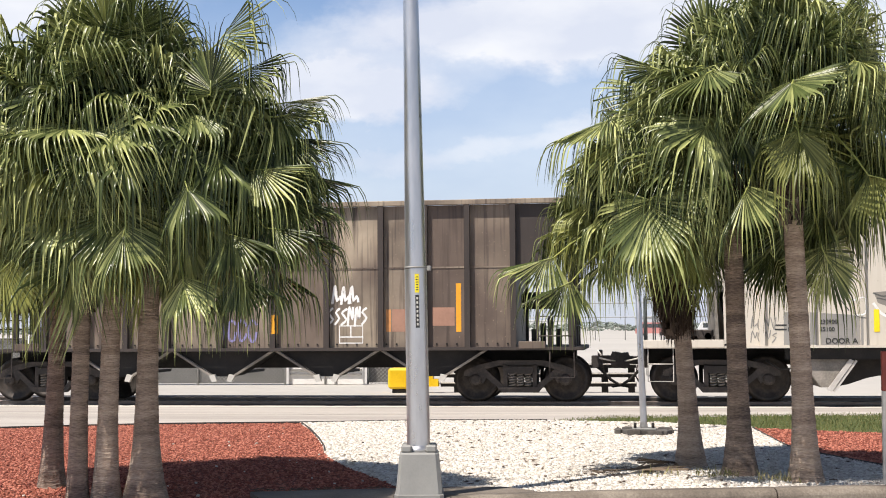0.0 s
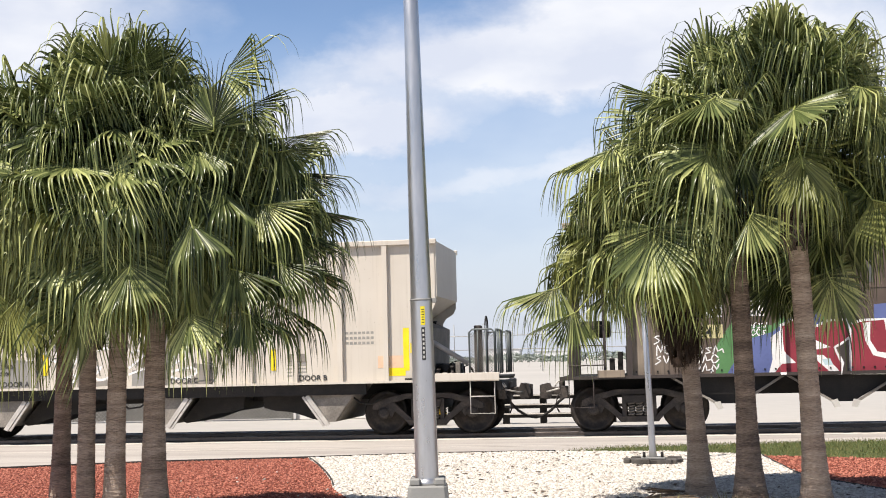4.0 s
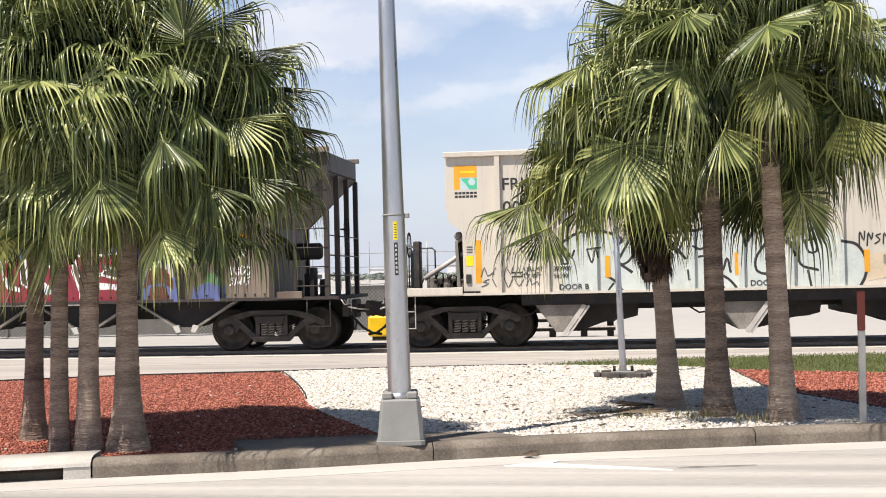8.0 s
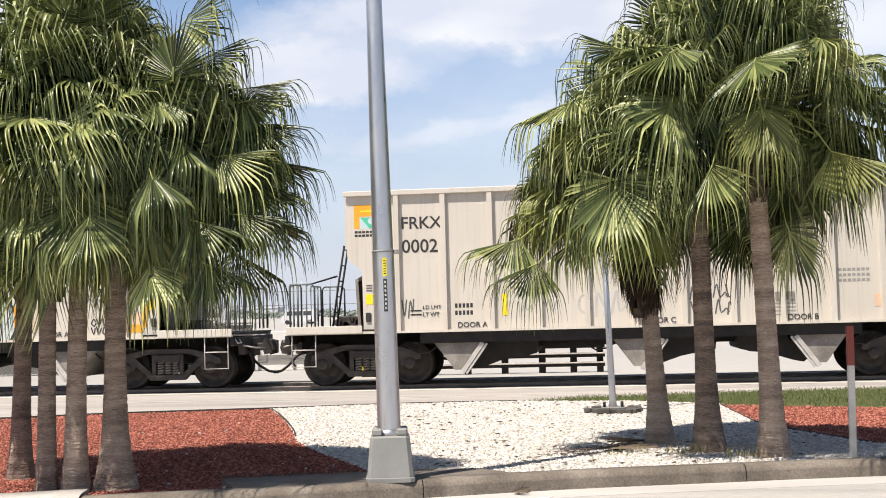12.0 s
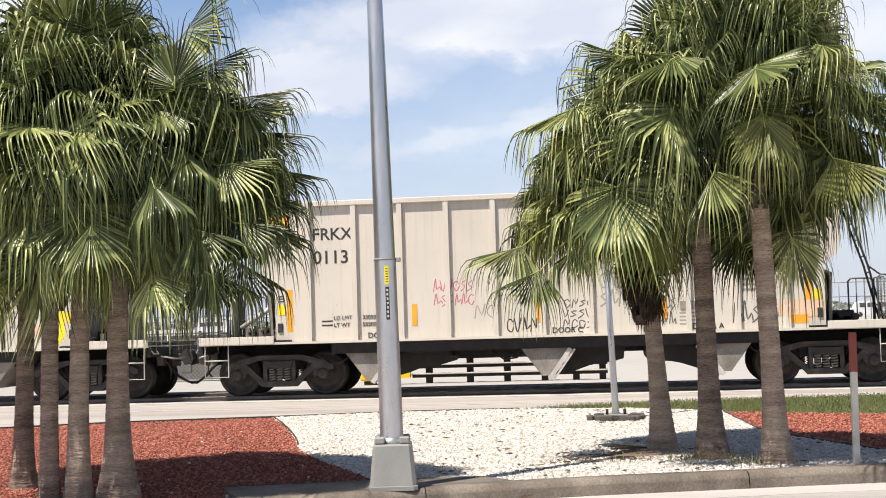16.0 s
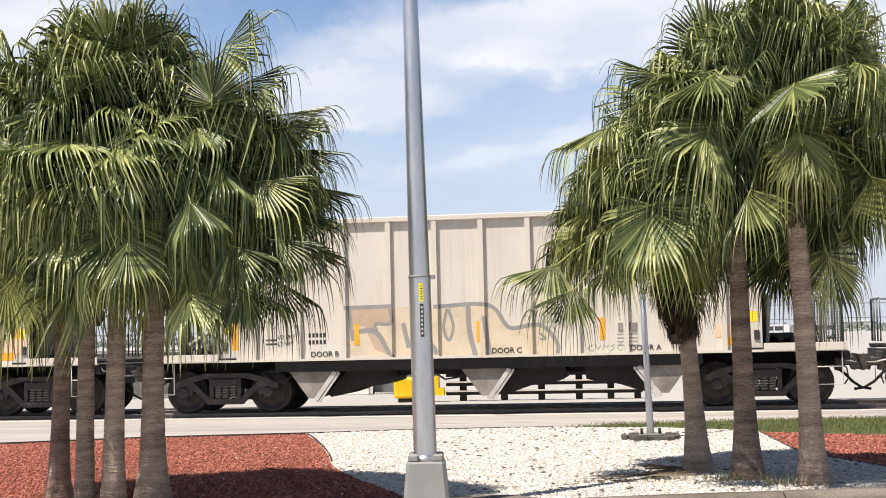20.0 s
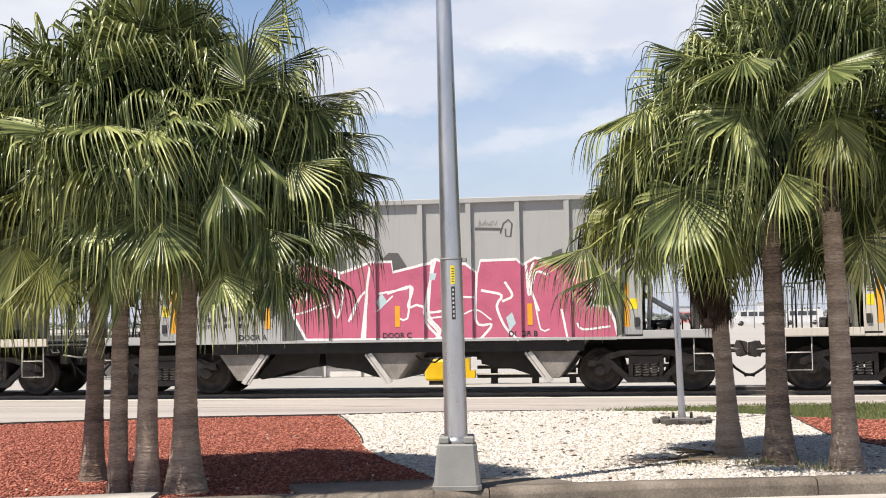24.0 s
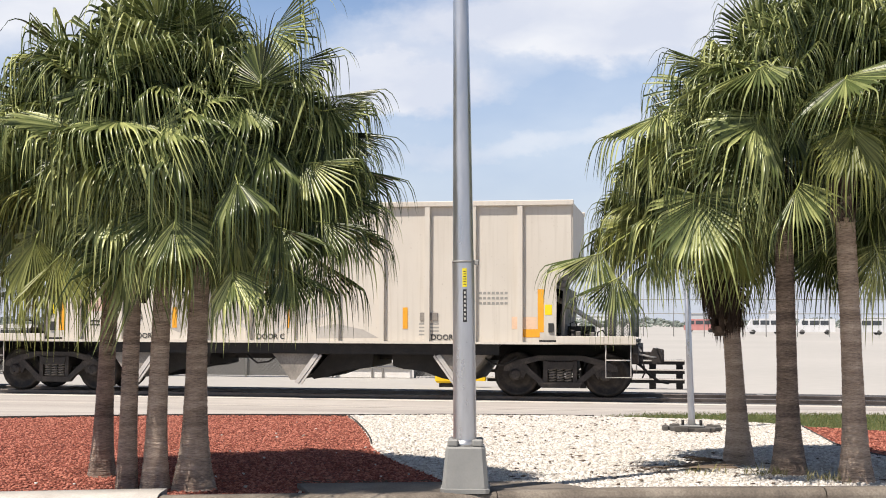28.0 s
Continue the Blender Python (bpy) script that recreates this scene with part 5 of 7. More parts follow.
def open_hopper(mid, label, tc=4.9, top=4.06, inner=5.05):
    """A brown open-top hopper car: posts, open ends with slope sheets and ladders, door pockets below."""
    car = thing("hopper_car", label, "railway car", "cars of the freight train", m=pose(mid, TRACK_Y, RAIL_TOP))
    half, TOP, SILL, face, depth = inner + 1.15, top, 1.08, 1.44, 0.11
    outline = [(-half, TOP - 0.1), (-half, 3.56), (-inner, 2.45), (-inner, SILL), (inner, SILL), (inner, 2.45), (half, 3.56), (half, TOP - 0.1)]
    for s in (-1, 1):
        part("top_chord", box(bmesh.new(), -half - 0.06, half + 0.06, s * face - (0.12 if s < 0 else -0.02), s * face + (0.12 if s > 0 else -0.02), TOP - 0.10, TOP, 0.01), M_BROWN, car)
        part("side_sill", box(bmesh.new(), -half - 0.2, half + 0.2, s * 1.50 - 0.05, s * 1.50 + 0.05, SILL - 0.05, SILL + 0.012), M_BROWN_DARK, car)
    posts = [-inner, -3.92, -3.08, -2.2, -1.1, 0.0, 1.1, 2.2, 3.08, 3.92, inner]
    cuts = [-half - 0.01] + posts + [half + 0.01]
    for s in (-1, 1):
        for x0, x1 in zip(cuts, cuts[1:]):
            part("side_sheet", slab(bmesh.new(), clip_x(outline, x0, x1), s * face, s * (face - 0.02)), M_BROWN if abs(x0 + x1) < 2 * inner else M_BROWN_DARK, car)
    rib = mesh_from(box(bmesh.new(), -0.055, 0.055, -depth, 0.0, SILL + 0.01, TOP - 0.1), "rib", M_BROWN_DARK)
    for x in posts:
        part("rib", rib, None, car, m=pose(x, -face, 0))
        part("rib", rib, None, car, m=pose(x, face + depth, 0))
    for x0, x1 in zip(posts, posts[1:]):
        part("weld_strip", box(bmesh.new(), x0 + 0.06, x1 - 0.06, -face - 0.012, -face, 2.64, 2.67), M_BROWN, car)
    bm = bmesh.new()
    x = -inner + 0.12
    while x < inner:
        box(bm, x - 0.015, x + 0.015, -face - 0.015, -face, 1.14, 1.17)
        x += 0.20
    tagged(part("rivets", bm, M_IRON, car), kind="stuff")
    for k in (-1, 1):
        bm = bmesh.new()
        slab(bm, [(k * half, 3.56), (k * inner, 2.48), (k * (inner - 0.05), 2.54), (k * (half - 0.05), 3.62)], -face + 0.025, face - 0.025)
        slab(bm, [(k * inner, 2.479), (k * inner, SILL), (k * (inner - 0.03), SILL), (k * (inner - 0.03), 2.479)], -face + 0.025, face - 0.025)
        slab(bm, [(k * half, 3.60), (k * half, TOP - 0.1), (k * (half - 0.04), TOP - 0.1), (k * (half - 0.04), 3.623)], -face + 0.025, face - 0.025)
        # shade of the recessed end is put into this darker coat
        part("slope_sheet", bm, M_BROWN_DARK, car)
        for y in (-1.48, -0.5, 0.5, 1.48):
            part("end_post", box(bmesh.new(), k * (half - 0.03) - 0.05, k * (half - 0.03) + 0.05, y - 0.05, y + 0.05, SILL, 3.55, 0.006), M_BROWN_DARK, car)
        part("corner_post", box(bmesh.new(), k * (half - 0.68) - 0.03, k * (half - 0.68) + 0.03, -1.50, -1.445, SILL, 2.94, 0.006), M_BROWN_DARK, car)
        bm = bmesh.new()
        for z in (1.3, 1.68, 2.06, 2.44, 2.82, 3.2):
            tube(bm, [(k * (half - 0.68), -1.53, z), (k * half, -1.53, z)], 0.013, 5)
        for z in (1.5, 1.9, 2.3):
            tube(bm, [(k * (half + 0.03), -1.45, z), (k * (half + 0.03), 1.45, z)], 0.013, 5)
        part("ladder", bm, M_BROWN_DARK, car)
        part("platform", box(bmesh.new(), min(k * (inner - 0.2), k * (half + 0.2)), max(k * (inner - 0.2), k * (half + 0.2)), -1.5, 1.5, SILL - 0.06, SILL), M_IRON, car)
        part("platform_edge", box(bmesh.new(), min(k * (inner + 0.1), k * (inner + 0.62)), max(k * (inner + 0.1), k * (inner + 0.62)), -1.57, -1.545, SILL - 0.02, SILL + 0.12, 0.006), M_BROWN, car)
        bm = bmesh.new()
        lathe(bm, [(0.14, -0.5), (0.17, -0.46), (0.17, 0.2), (0.14, 0.24)], 12, "x", (k * (half - 0.55), -0.7, 2.0))
        for q in range(4):
            box(bm, k * (half - 0.8) + 0.16 * q - 0.05, k * (half - 0.8) + 0.16 * q + 0.05, -0.9 + 0.2 * (q % 2), -0.6 + 0.2 * (q % 2), SILL, SILL + 0.35 + 0.12 * (q % 3), 0.01)
        part("brake_gear", bm, M_IRON, car)
        add_coupler(car, k * (tc + 1.55), k)
        add_truck(car, k * tc)
        bm = bmesh.new()
        bars(bm, [[(k * (half - 0.45), -1.52, SILL - 0.05), (k * (half - 0.45), -1.52, 0.5), (k * (half + 0.02), -1.52, 0.5), (k * (half + 0.02), -1.52, SILL - 0.05)]], 0.013)
        part("step", bm, M_BROWN_DARK, car)
    bm = bmesh.new()
    ring = [(half + 0.13, -0.3 + 0.25 * math.cos(a), 2.45 + 0.25 * math.sin(a)) for a in [0.3142 * i for i in range(21)]]
    tube(bm, ring, 0.014, 5, cap=False)
    tube(bm, [(half + 0.13, -0.3, 2.2), (half + 0.13, -0.3, 2.7)], 0.012, 5)
    tube(bm, [(half + 0.13, -0.3, 2.45), (half, -0.3, 2.45)], 0.02, 5)
    part("brake_wheel", bm, M_IRON, car, "dark hand-brake wheel on the end")
    part("centre_sill", box(bmesh.new(), -half, half, -0.25, 0.25, 0.66, SILL - 0.07), M_IRON, car)
    span = 2.15
    for i in range(4):
        cx = (i - 1.5) * span
        if abs(cx) > inner - 1.2:
            cx = math.copysign(inner - 1.75, cx)
        bm = bmesh.new()
        slab(bm, [(cx - 1.0, SILL - 0.06), (cx + 1.0, SILL - 0.06), (cx + 0.16, 0.52), (cx - 0.16, 0.52)], -1.28, -0.45)
        slab(bm, [(cx - 0.1, 0.54), (cx - 0.1, 0.6), (cx + 0.1, 0.6), (cx + 0.1, 0.54)], -0.45, 1.28)
        pocket = part("door_pocket", bm, M_IRON, car, "dark hopper door pocket")
        for k in (-1, 1):
            bm = bmesh.new()
            slab(bm, [(cx + k * 0.98, SILL - 0.06), (cx + k * 1.06, SILL - 0.06), (cx + k * 0.22, 0.50), (cx + k * 0.14, 0.50)], -1.40, -1.30)
            part("door_edge", bm, M_CHUTE, pocket)
            bm = bmesh.new()
            slab(bm, [(cx + k * q, z) for q, z in ((0.10, 0.43), (0.20, 0.41), (0.27, 0.54), (0.15, 0.57))], -1.44, -1.36)
            part("door_latch", bm, P_PALE, pocket, "white painted door latch")
    return car, Spray(car, -face, posts, 0.055, depth)


TRACK_Y, RAIL_TOP, SPEED = 26.72, 0.10, 4.15
rails = thing("railway_track", "two worn steel rails let into dark asphalt", "railway track", kind="structure")
for y in (26.0, 27.44):
    bm = bmesh.new()
    box(bm, -90, 90, y - 0.036, y + 0.036, 0.0, RAIL_TOP, 0.008)
    part("rail", bm, M_RAIL, rails)

M_JOINT = material("track_joint", [(0.16, 0.155, 0.15), (0.27, 0.26, 0.25)], 0.9, scale=3, fine=30, bump=0.2)
for k in range(-16, 17):
    part("panel_joint", sheet(bmesh.new(), [(1.53 + 2.66 * k, 27.55), (1.67 + 2.66 * k, 27.55), (1.67 + 2.66 * k, 29.1), (1.53 + 2.66 * k, 29.1)], 0.02, 0.036), M_JOINT, rails, "pale joint across the track panels")
CARS = []
# first brown car
car, sp = open_hopper(-7.17, "brown open hopper car with white tags, ribbed sides", top=3.98, inner=4.82)
sp.tag(3, 1.20, 1.93, 0.5, 0.41, P_WHITE, 0.05, 1, 3)
sp.tag(8, 1.10, 1.54, 0.82, 0.41, P_WHITE, 0.045, 1, 6)
sp.stroke([(1.35, 1.18), (1.35, 1.52), (1.82, 1.52), (1.82, 1.18), (1.35, 1.18)], 0.025, P_WHITE, False)
sp.stroke([(1.35, 1.30), (1.82, 1.30)], 0.025, P_WHITE, False)
sp.stroke([(1.58, 1.30), (1.58, 1.52)], 0.025, P_WHITE, False)
sp.area([(2.29, 1.40), (2.39, 1.40), (2.39, 1.84), (2.29, 1.84)], P_FADED)
sp.area([(2.41, 1.40), (2.69, 1.40), (2.69, 1.84), (2.41, 1.84)], P_DUSK, False)
sp.area([(3.22, 1.51), (3.66, 1.51), (3.66, 1.87), (3.22, 1.87)], P_DUSK, False)
sp.area([(3.69, 1.39), (3.79, 1.39), (3.79, 2.34), (3.69, 2.34)], P_ORANGE)
sp.area([(-0.02, 1.37), (0.09, 1.37), (0.09, 1.75), (-0.02, 1.75)], P_ORANGE)
sp.tag(5, -1.19, 1.2, 0.85, 0.55, P_LILAC, 0.05, 1, 4)
sp.done(car, "white spray tags and faded panels")
CARS.append((car, -7.17))

# cream car with pale outlined lettering
car, sp = covered_hopper(6.98, "cream covered hopper car with grey outline graffiti", M_CREAM, "0135", "logo", ("DOOR A", "DOOR C", "DOOR B"), (1, 1, -1), stripe=P_YELLOW, weights=("230900", "55100"), lift=0.006)
sp.begin()
sp.area([(-4.21, 1.72), (-3.61, 1.71), (-3.62, 1.11), (-4.22, 1.1)], P_SMOKE)
sp.area([(-3.53, 1.7), (-2.77, 1.65), (-2.78, 1.09), (-3.55, 1.09)], P_SMOKE)
sp.area([(-0.65, 1.41), (0.01, 1.41), (-0.0, 1.09), (-0.66, 1.09)], P_SMOKE)
sp.area([(-2.56, 2.08), (-2.02, 2.12), (-1.8, 2.04), (-1.82, 1.87), (-2.26, 1.79), (-2.49, 1.88)], P_ASH)
sp.area([(-2.21, 1.56), (-1.97, 1.67), (-1.83, 1.53), (-1.95, 1.39), (-2.15, 1.42)], P_ASH)
sp.area([(-1.62, 1.89), (-1.04, 1.96), (-1.01, 1.88), (-1.39, 1.8), (-1.54, 1.72)], P_ASH)
sp.area([(-0.59, 1.53), (-0.18, 1.94), (-0.04, 1.91), (-0.19, 1.63), (-0.42, 1.44)], P_ASH)
sp.area([(0.17, 1.82), (0.39, 2.04), (0.56, 2.01), (0.56, 1.84), (0.39, 1.87)], P_ASH)
sp.area([(0.61, 1.53), (1.0, 1.49), (1.14, 1.32), (0.99, 1.1), (0.43, 1.11), (0.71, 1.27)], P_ASH)
sp.area([(-2.24, 1.25), (-1.81, 1.21), (-1.84, 1.09), (-2.19, 1.1)], P_ASH)
sp.area([(-1.52, 1.18), (-1.05, 1.24), (-1.06, 1.11), (-1.46, 1.1)], P_ASH)
sp.curve([(-2.93, 1.93), (-2.74, 1.98), (-2.73, 1.69), (-2.92, 1.66)], 0.030, P_WHITE)
sp.curve([(-2.56, 1.86), (-2.38, 1.65), (-1.94, 1.57)], 0.050, P_WHITE)
sp.curve([(-2.29, 1.79), (-1.85, 1.81), (-1.79, 1.67), (-1.97, 1.5), (-2.14, 1.48), (-1.92, 1.36), (-1.79, 1.3), (-1.89, 1.2), (-2.18, 1.25), (-2.27, 1.11)], 0.050, P_WHITE)
sp.curve([(-1.5, 1.8), (-1.27, 1.87), (-1.04, 1.85)], 0.050, P_WHITE)
sp.curve([(-1.49, 1.77), (-1.46, 1.49), (-1.31, 1.49), (-1.46, 1.29), (-1.28, 1.23), (-1.05, 1.34)], 0.050, P_WHITE)
sp.curve([(-0.64, 1.78), (-0.3, 1.81), (-0.7, 1.47)], 0.050, P_WHITE)
sp.curve([(-0.71, 1.33), (-0.36, 1.44), (-0.19, 1.4)], 0.040, P_WHITE)
sp.curve([(0.12, 1.57), (0.39, 1.76), (0.55, 1.67), (0.27, 1.54), (0.15, 1.37), (0.6, 1.44), (0.71, 1.33), (0.43, 1.21), (0.15, 1.26)], 0.050, P_WHITE)
sp.curve([(-2.56, 2.06), (-2.37, 2.0), (-2.2, 2.08), (-1.85, 2.08)], 0.030, P_DARK)
sp.curve([(-2.49, 1.97), (-2.14, 1.9), (-1.82, 1.98)], 0.025, P_DARK)
sp.curve([(-2.35, 1.68), (-2.09, 1.73), (-1.97, 1.64)], 0.020, P_DARK)
sp.curve([(-1.62, 1.95), (-1.04, 1.98)], 0.030, P_DARK)
sp.curve([(-1.54, 1.66), (-1.54, 1.21)], 0.025, P_DARK)
sp.curve([(-0.47, 1.75), (-0.18, 1.91), (-0.02, 1.86)], 0.030, P_DARK)
sp.curve([(0.19, 1.85), (0.34, 2.04), (0.53, 2.01), (0.57, 1.75)], 0.030, P_DARK)
sp.curve([(0.89, 1.55), (1.11, 1.46), (1.13, 1.26), (1.02, 1.11)], 0.030, P_DARK)
sp.curve([(-2.93, 1.92), (-2.88, 1.64), (-2.73, 1.6)], 0.020, P_DARK)
sp.curve([(-3.2, 1.99), (-3.02, 1.75)], 0.020, P_DARK)
sp.curve([(-2.15, 1.42), (-1.92, 1.33)], 0.025, P_DARK)
sp.curve([(-1.39, 1.54), (-1.34, 1.32)], 0.020, P_DARK)
sp.curve([(0.71, 1.16), (1.02, 1.18)], 0.030, P_DARK)
sp.end("graffiti", True)
sp.tag(11, -4.85, 1.15, 0.5, 0.5, P_SMOKE, 0.02, 2, 4)
sp.done(car, "outlined grey and white graffiti")
CARS.append((car, 6.98))

# second brown car with the large red piece
car, sp = open_hopper(21.4, "brown open hopper car with a large red graffiti piece")
sp.begin()
sp.area([(-3.44, 1.09), (-3.39, 1.65), (-3.02, 2.19), (-2.8, 1.99), (-2.37, 1.98), (-1.92, 2.32), (-1.38, 2.34), (-1.39, 1.95), (-2.3, 1.76), (-2.38, 1.07)], P_LEAF)
sp.area([(-3.22, 1.09), (-3.11, 1.28), (-2.92, 1.7), (-2.37, 1.85), (-1.93, 2.21), (-1.46, 2.24), (-1.43, 1.95), (-2.23, 1.69), (-2.35, 1.07)], P_BLUE)
sp.area([(-0.51, 1.93), (-0.49, 2.32), (-0.05, 2.35), (-0.02, 1.92)], P_BLUE)
sp.area([(0.63, 1.9), (0.7, 2.25), (0.85, 2.28), (1.05, 1.89)], P_BLUE)
sp.area([(1.57, 1.98), (1.7, 2.19), (2.3, 2.29), (2.32, 1.05), (2.08, 1.06)], P_BLUE)
sp.area([(2.3, 1.05), (2.32, 1.64), (3.07, 1.63), (3.11, 1.04)], P_BLUE)
sp.area([(3.62, 1.55), (3.84, 1.62), (4.03, 1.45), (4.02, 1.04), (3.61, 1.05)], P_LEAF)
sp.area([(3.39, 1.33), (3.71, 1.41), (4.07, 1.34), (4.09, 1.04), (3.38, 1.05)], P_BLUE)
sp.area([(2.28, 1.55), (2.36, 2.0), (2.54, 2.22), (2.75, 2.26), (2.98, 2.13), (3.06, 1.82), (3.05, 1.53)], P_DARK)
sp.area([(2.34, 1.55), (2.42, 1.98), (2.57, 2.17), (2.75, 2.21), (2.93, 2.09), (3.01, 1.82), (3.0, 1.53)], P_PALE)
sp.area([(2.32, 1.31), (2.51, 1.69), (2.65, 1.76), (2.84, 1.7), (3.02, 1.4), (3.01, 1.26), (2.8, 1.41), (2.54, 1.41)], P_BROWNISH)
sp.area([(2.44, 1.06), (2.51, 1.35), (2.83, 1.36), (2.91, 1.07)], P_BROWNISH)
sp.end("graffiti", True)
sp.block([(-2.21, 1.97), (-1.93, 2.09), (-1.64, 1.9), (-1.32, 2.05), (-1.0, 2.05), (-0.95, 1.72), (-1.24, 1.53), (-1.12, 1.24), (-1.15, 1.05), (-2.4, 1.07), (-2.3, 1.48), (-2.21, 1.69)], P_RED, P_WHITE, 0.05)
sp.block([(-0.94, 1.97), (-0.71, 2.03), (-0.3, 2.04), (-0.23, 1.47), (-0.07, 1.36), (-0.08, 1.03), (-0.97, 1.04)], P_RED, P_WHITE, 0.05)
sp.block([(-0.16, 2.05), (0.14, 2.07), (0.43, 1.74), (0.58, 2.06), (0.86, 2.06), (0.86, 1.69), (1.05, 1.2), (1.0, 1.02), (-0.01, 1.03), (-0.09, 1.4)], P_RED, P_WHITE, 0.05)
sp.block([(0.87, 2.01), (1.63, 2.01), (2.03, 2.09), (1.95, 1.78), (1.53, 1.71), (1.49, 1.61), (1.79, 1.53), (2.13, 1.26), (2.18, 1.06), (1.19, 1.07), (1.11, 1.54)], P_RED, P_WHITE, 0.05)
sp.begin()
sp.area([(-2.4, 1.75), (-2.21, 1.89), (-2.17, 1.48), (-1.95, 1.26), (-2.22, 1.25), (-2.35, 1.08), (-2.46, 1.06), (-2.38, 1.34)], P_WHITE)
sp.area([(-1.82, 1.75), (-1.56, 1.67), (-1.31, 1.54), (-1.58, 1.5)], P_WHITE)
sp.area([(-1.7, 1.42), (-1.44, 1.39), (-1.21, 1.14), (-1.15, 1.05), (-1.32, 1.06)], P_WHITE)
sp.area([(0.12, 1.61), (0.35, 1.42), (0.6, 1.6), (0.65, 1.25), (0.28, 1.24)], P_WHITE)
sp.area([(1.17, 1.4), (1.42, 1.46), (1.83, 1.41), (2.01, 1.23), (1.69, 1.32), (1.32, 1.31)], P_WHITE)
sp.area([(1.25, 1.62), (1.5, 1.67), (1.51, 1.6), (1.29, 1.54)], P_WHITE)
sp.area([(-0.71, 1.97), (-0.57, 2.0), (-0.59, 1.65), (-0.47, 1.44), (-0.26, 1.4), (-0.26, 1.29), (-0.55, 1.37), (-0.68, 1.65)], P_WHITE)
sp.area([(0.28, 1.35), (0.46, 1.36), (0.45, 1.25), (0.26, 1.25)], P_SKY)
sp.area([(-1.48, 1.32), (-1.33, 1.33), (-1.28, 1.21), (-1.43, 1.21)], P_SKY)
sp.stroke([(1.55, 1.78), (1.89, 1.7), (2.05, 1.59)], 0.11, P_DARK)
sp.stroke([(1.56, 1.78), (1.89, 1.7), (2.02, 1.61)], 0.05, P_PALE)
sp.stroke([(1.92, 1.56), (2.12, 1.46), (2.05, 1.26)], 0.10, P_PALE)
sp.end("graffiti", True)
sp.area([(-4.55, 2.17), (-4.09, 2.17), (-4.09, 2.38), (-4.55, 2.38)], P_ORANGE, False)
sp.area([(4.09, 2.17), (4.56, 2.17), (4.56, 2.37), (4.09, 2.37)], P_ORANGE, False)
sp.area([(-3.84, 2.16), (-3.28, 2.16), (-3.28, 2.45), (-3.84, 2.45)], P_WHITE, False)
sp.area([(-2.98, 2.16), (-2.50, 2.16), (-2.50, 2.45), (-2.98, 2.45)], P_WHITE, False)
sp.area([(-3.88, 1.76), (-3.28, 1.76), (-3.28, 2.02), (-3.88, 2.02)], P_STRAW, False)
sp.area([(-0.57, 2.74), (-0.48, 2.74), (-0.48, 3.59), (-0.57, 3.59)], P_DARK, False)
sp.tag(21, -4.59, 1.28, 0.44, 0.6, P_WHITE, 0.024, 3, 3)
sp.tag(22, -3.86, 1.12, 0.5, 0.52, P_WHITE, 0.024, 3, 3)
sp.tag(23, 4.11, 1.34, 0.44, 0.42, P_WHITE, 0.024, 2, 4)
sp.tag(24, -2.86, 1.80, 0.38, 0.26, P_WHITE, 0.022, 2, 4)
sp.done(car, "large red letters with white edges on blue and green clouds")
write("PM", 0.345, -3.82, -1.448, 2.175, P_BLACK, car, label="black letters on a white panel")
write("RX", 0.29, -2.93, -1.448, 2.20, P_BLACK, car, label="black letters on a white panel")
write("7041", 0.27, -3.87, -1.448, 1.79, P_BLACK, car, label="dark car number on a yellowed panel")
CARS.append((car, 21.4))

# cream cars
car, sp = covered_hopper(35.6, "cream covered hopper car with black outline graffiti", M_CREAM, "0052", "logo", weights=("229700", "56300"), lift=0.006)
sp.begin()
sp.area([(-3.43, 1.62), (-3.37, 2.05), (-3.11, 2.23), (-2.77, 2.25), (-2.25, 2.08), (-2.22, 1.99), (-2.02, 2.22), (-1.61, 2.25), (-1.38, 2.15), (-1.18, 1.88), (-1.06, 2.2), (-0.8, 2.25), (-0.52, 2.32), (-0.2, 2.26), (-0.14, 1.08), (-2.56, 1.09), (-3.4, 1.11)], P_MIST)
sp.area([(-0.57, 1.07), (-0.47, 2.01), (-0.11, 2.31), (0.13, 1.98), (0.34, 2.23), (0.59, 2.17), (0.83, 2.08), (1.08, 2.32), (1.5, 2.3), (1.97, 1.93), (2.28, 1.66), (2.29, 1.32), (2.17, 1.08)], P_MIST)
sp.curve([(-3.4, 1.63), (-3.41, 1.99), (-3.28, 2.1), (-3.11, 2.2), (-2.79, 2.25), (-2.51, 2.21), (-2.24, 2.07), (-2.37, 1.88), (-2.33, 1.65), (-2.07, 1.44)], 0.055, P_BLACK)
sp.curve([(-3.4, 1.63), (-3.28, 1.63), (-3.31, 1.84), (-3.22, 1.73), (-3.16, 1.87)], 0.040, P_BLACK)
sp.curve([(-2.91, 1.89), (-2.82, 1.63), (-2.75, 1.89), (-2.7, 1.74)], 0.035, P_BLACK)
sp.curve([(-2.91, 1.89), (-2.65, 1.92)], 0.035, P_BLACK)
sp.curve([(-2.02, 2.18), (-2.28, 1.73)], 0.050, P_BLACK)
sp.curve([(-2.33, 1.57), (-2.19, 1.6), (-2.07, 1.7), (-1.96, 2.01)], 0.045, P_BLACK)
sp.curve([(-1.61, 2.25), (-1.41, 2.17), (-1.44, 2.06), (-1.21, 1.87), (-1.05, 1.68)], 0.055, P_BLACK)
sp.curve([(-1.58, 2.01), (-1.47, 1.8), (-1.58, 1.82)], 0.050, P_BLACK)
sp.curve([(-1.55, 1.57), (-1.38, 1.51), (-1.58, 1.4)], 0.045, P_BLACK)
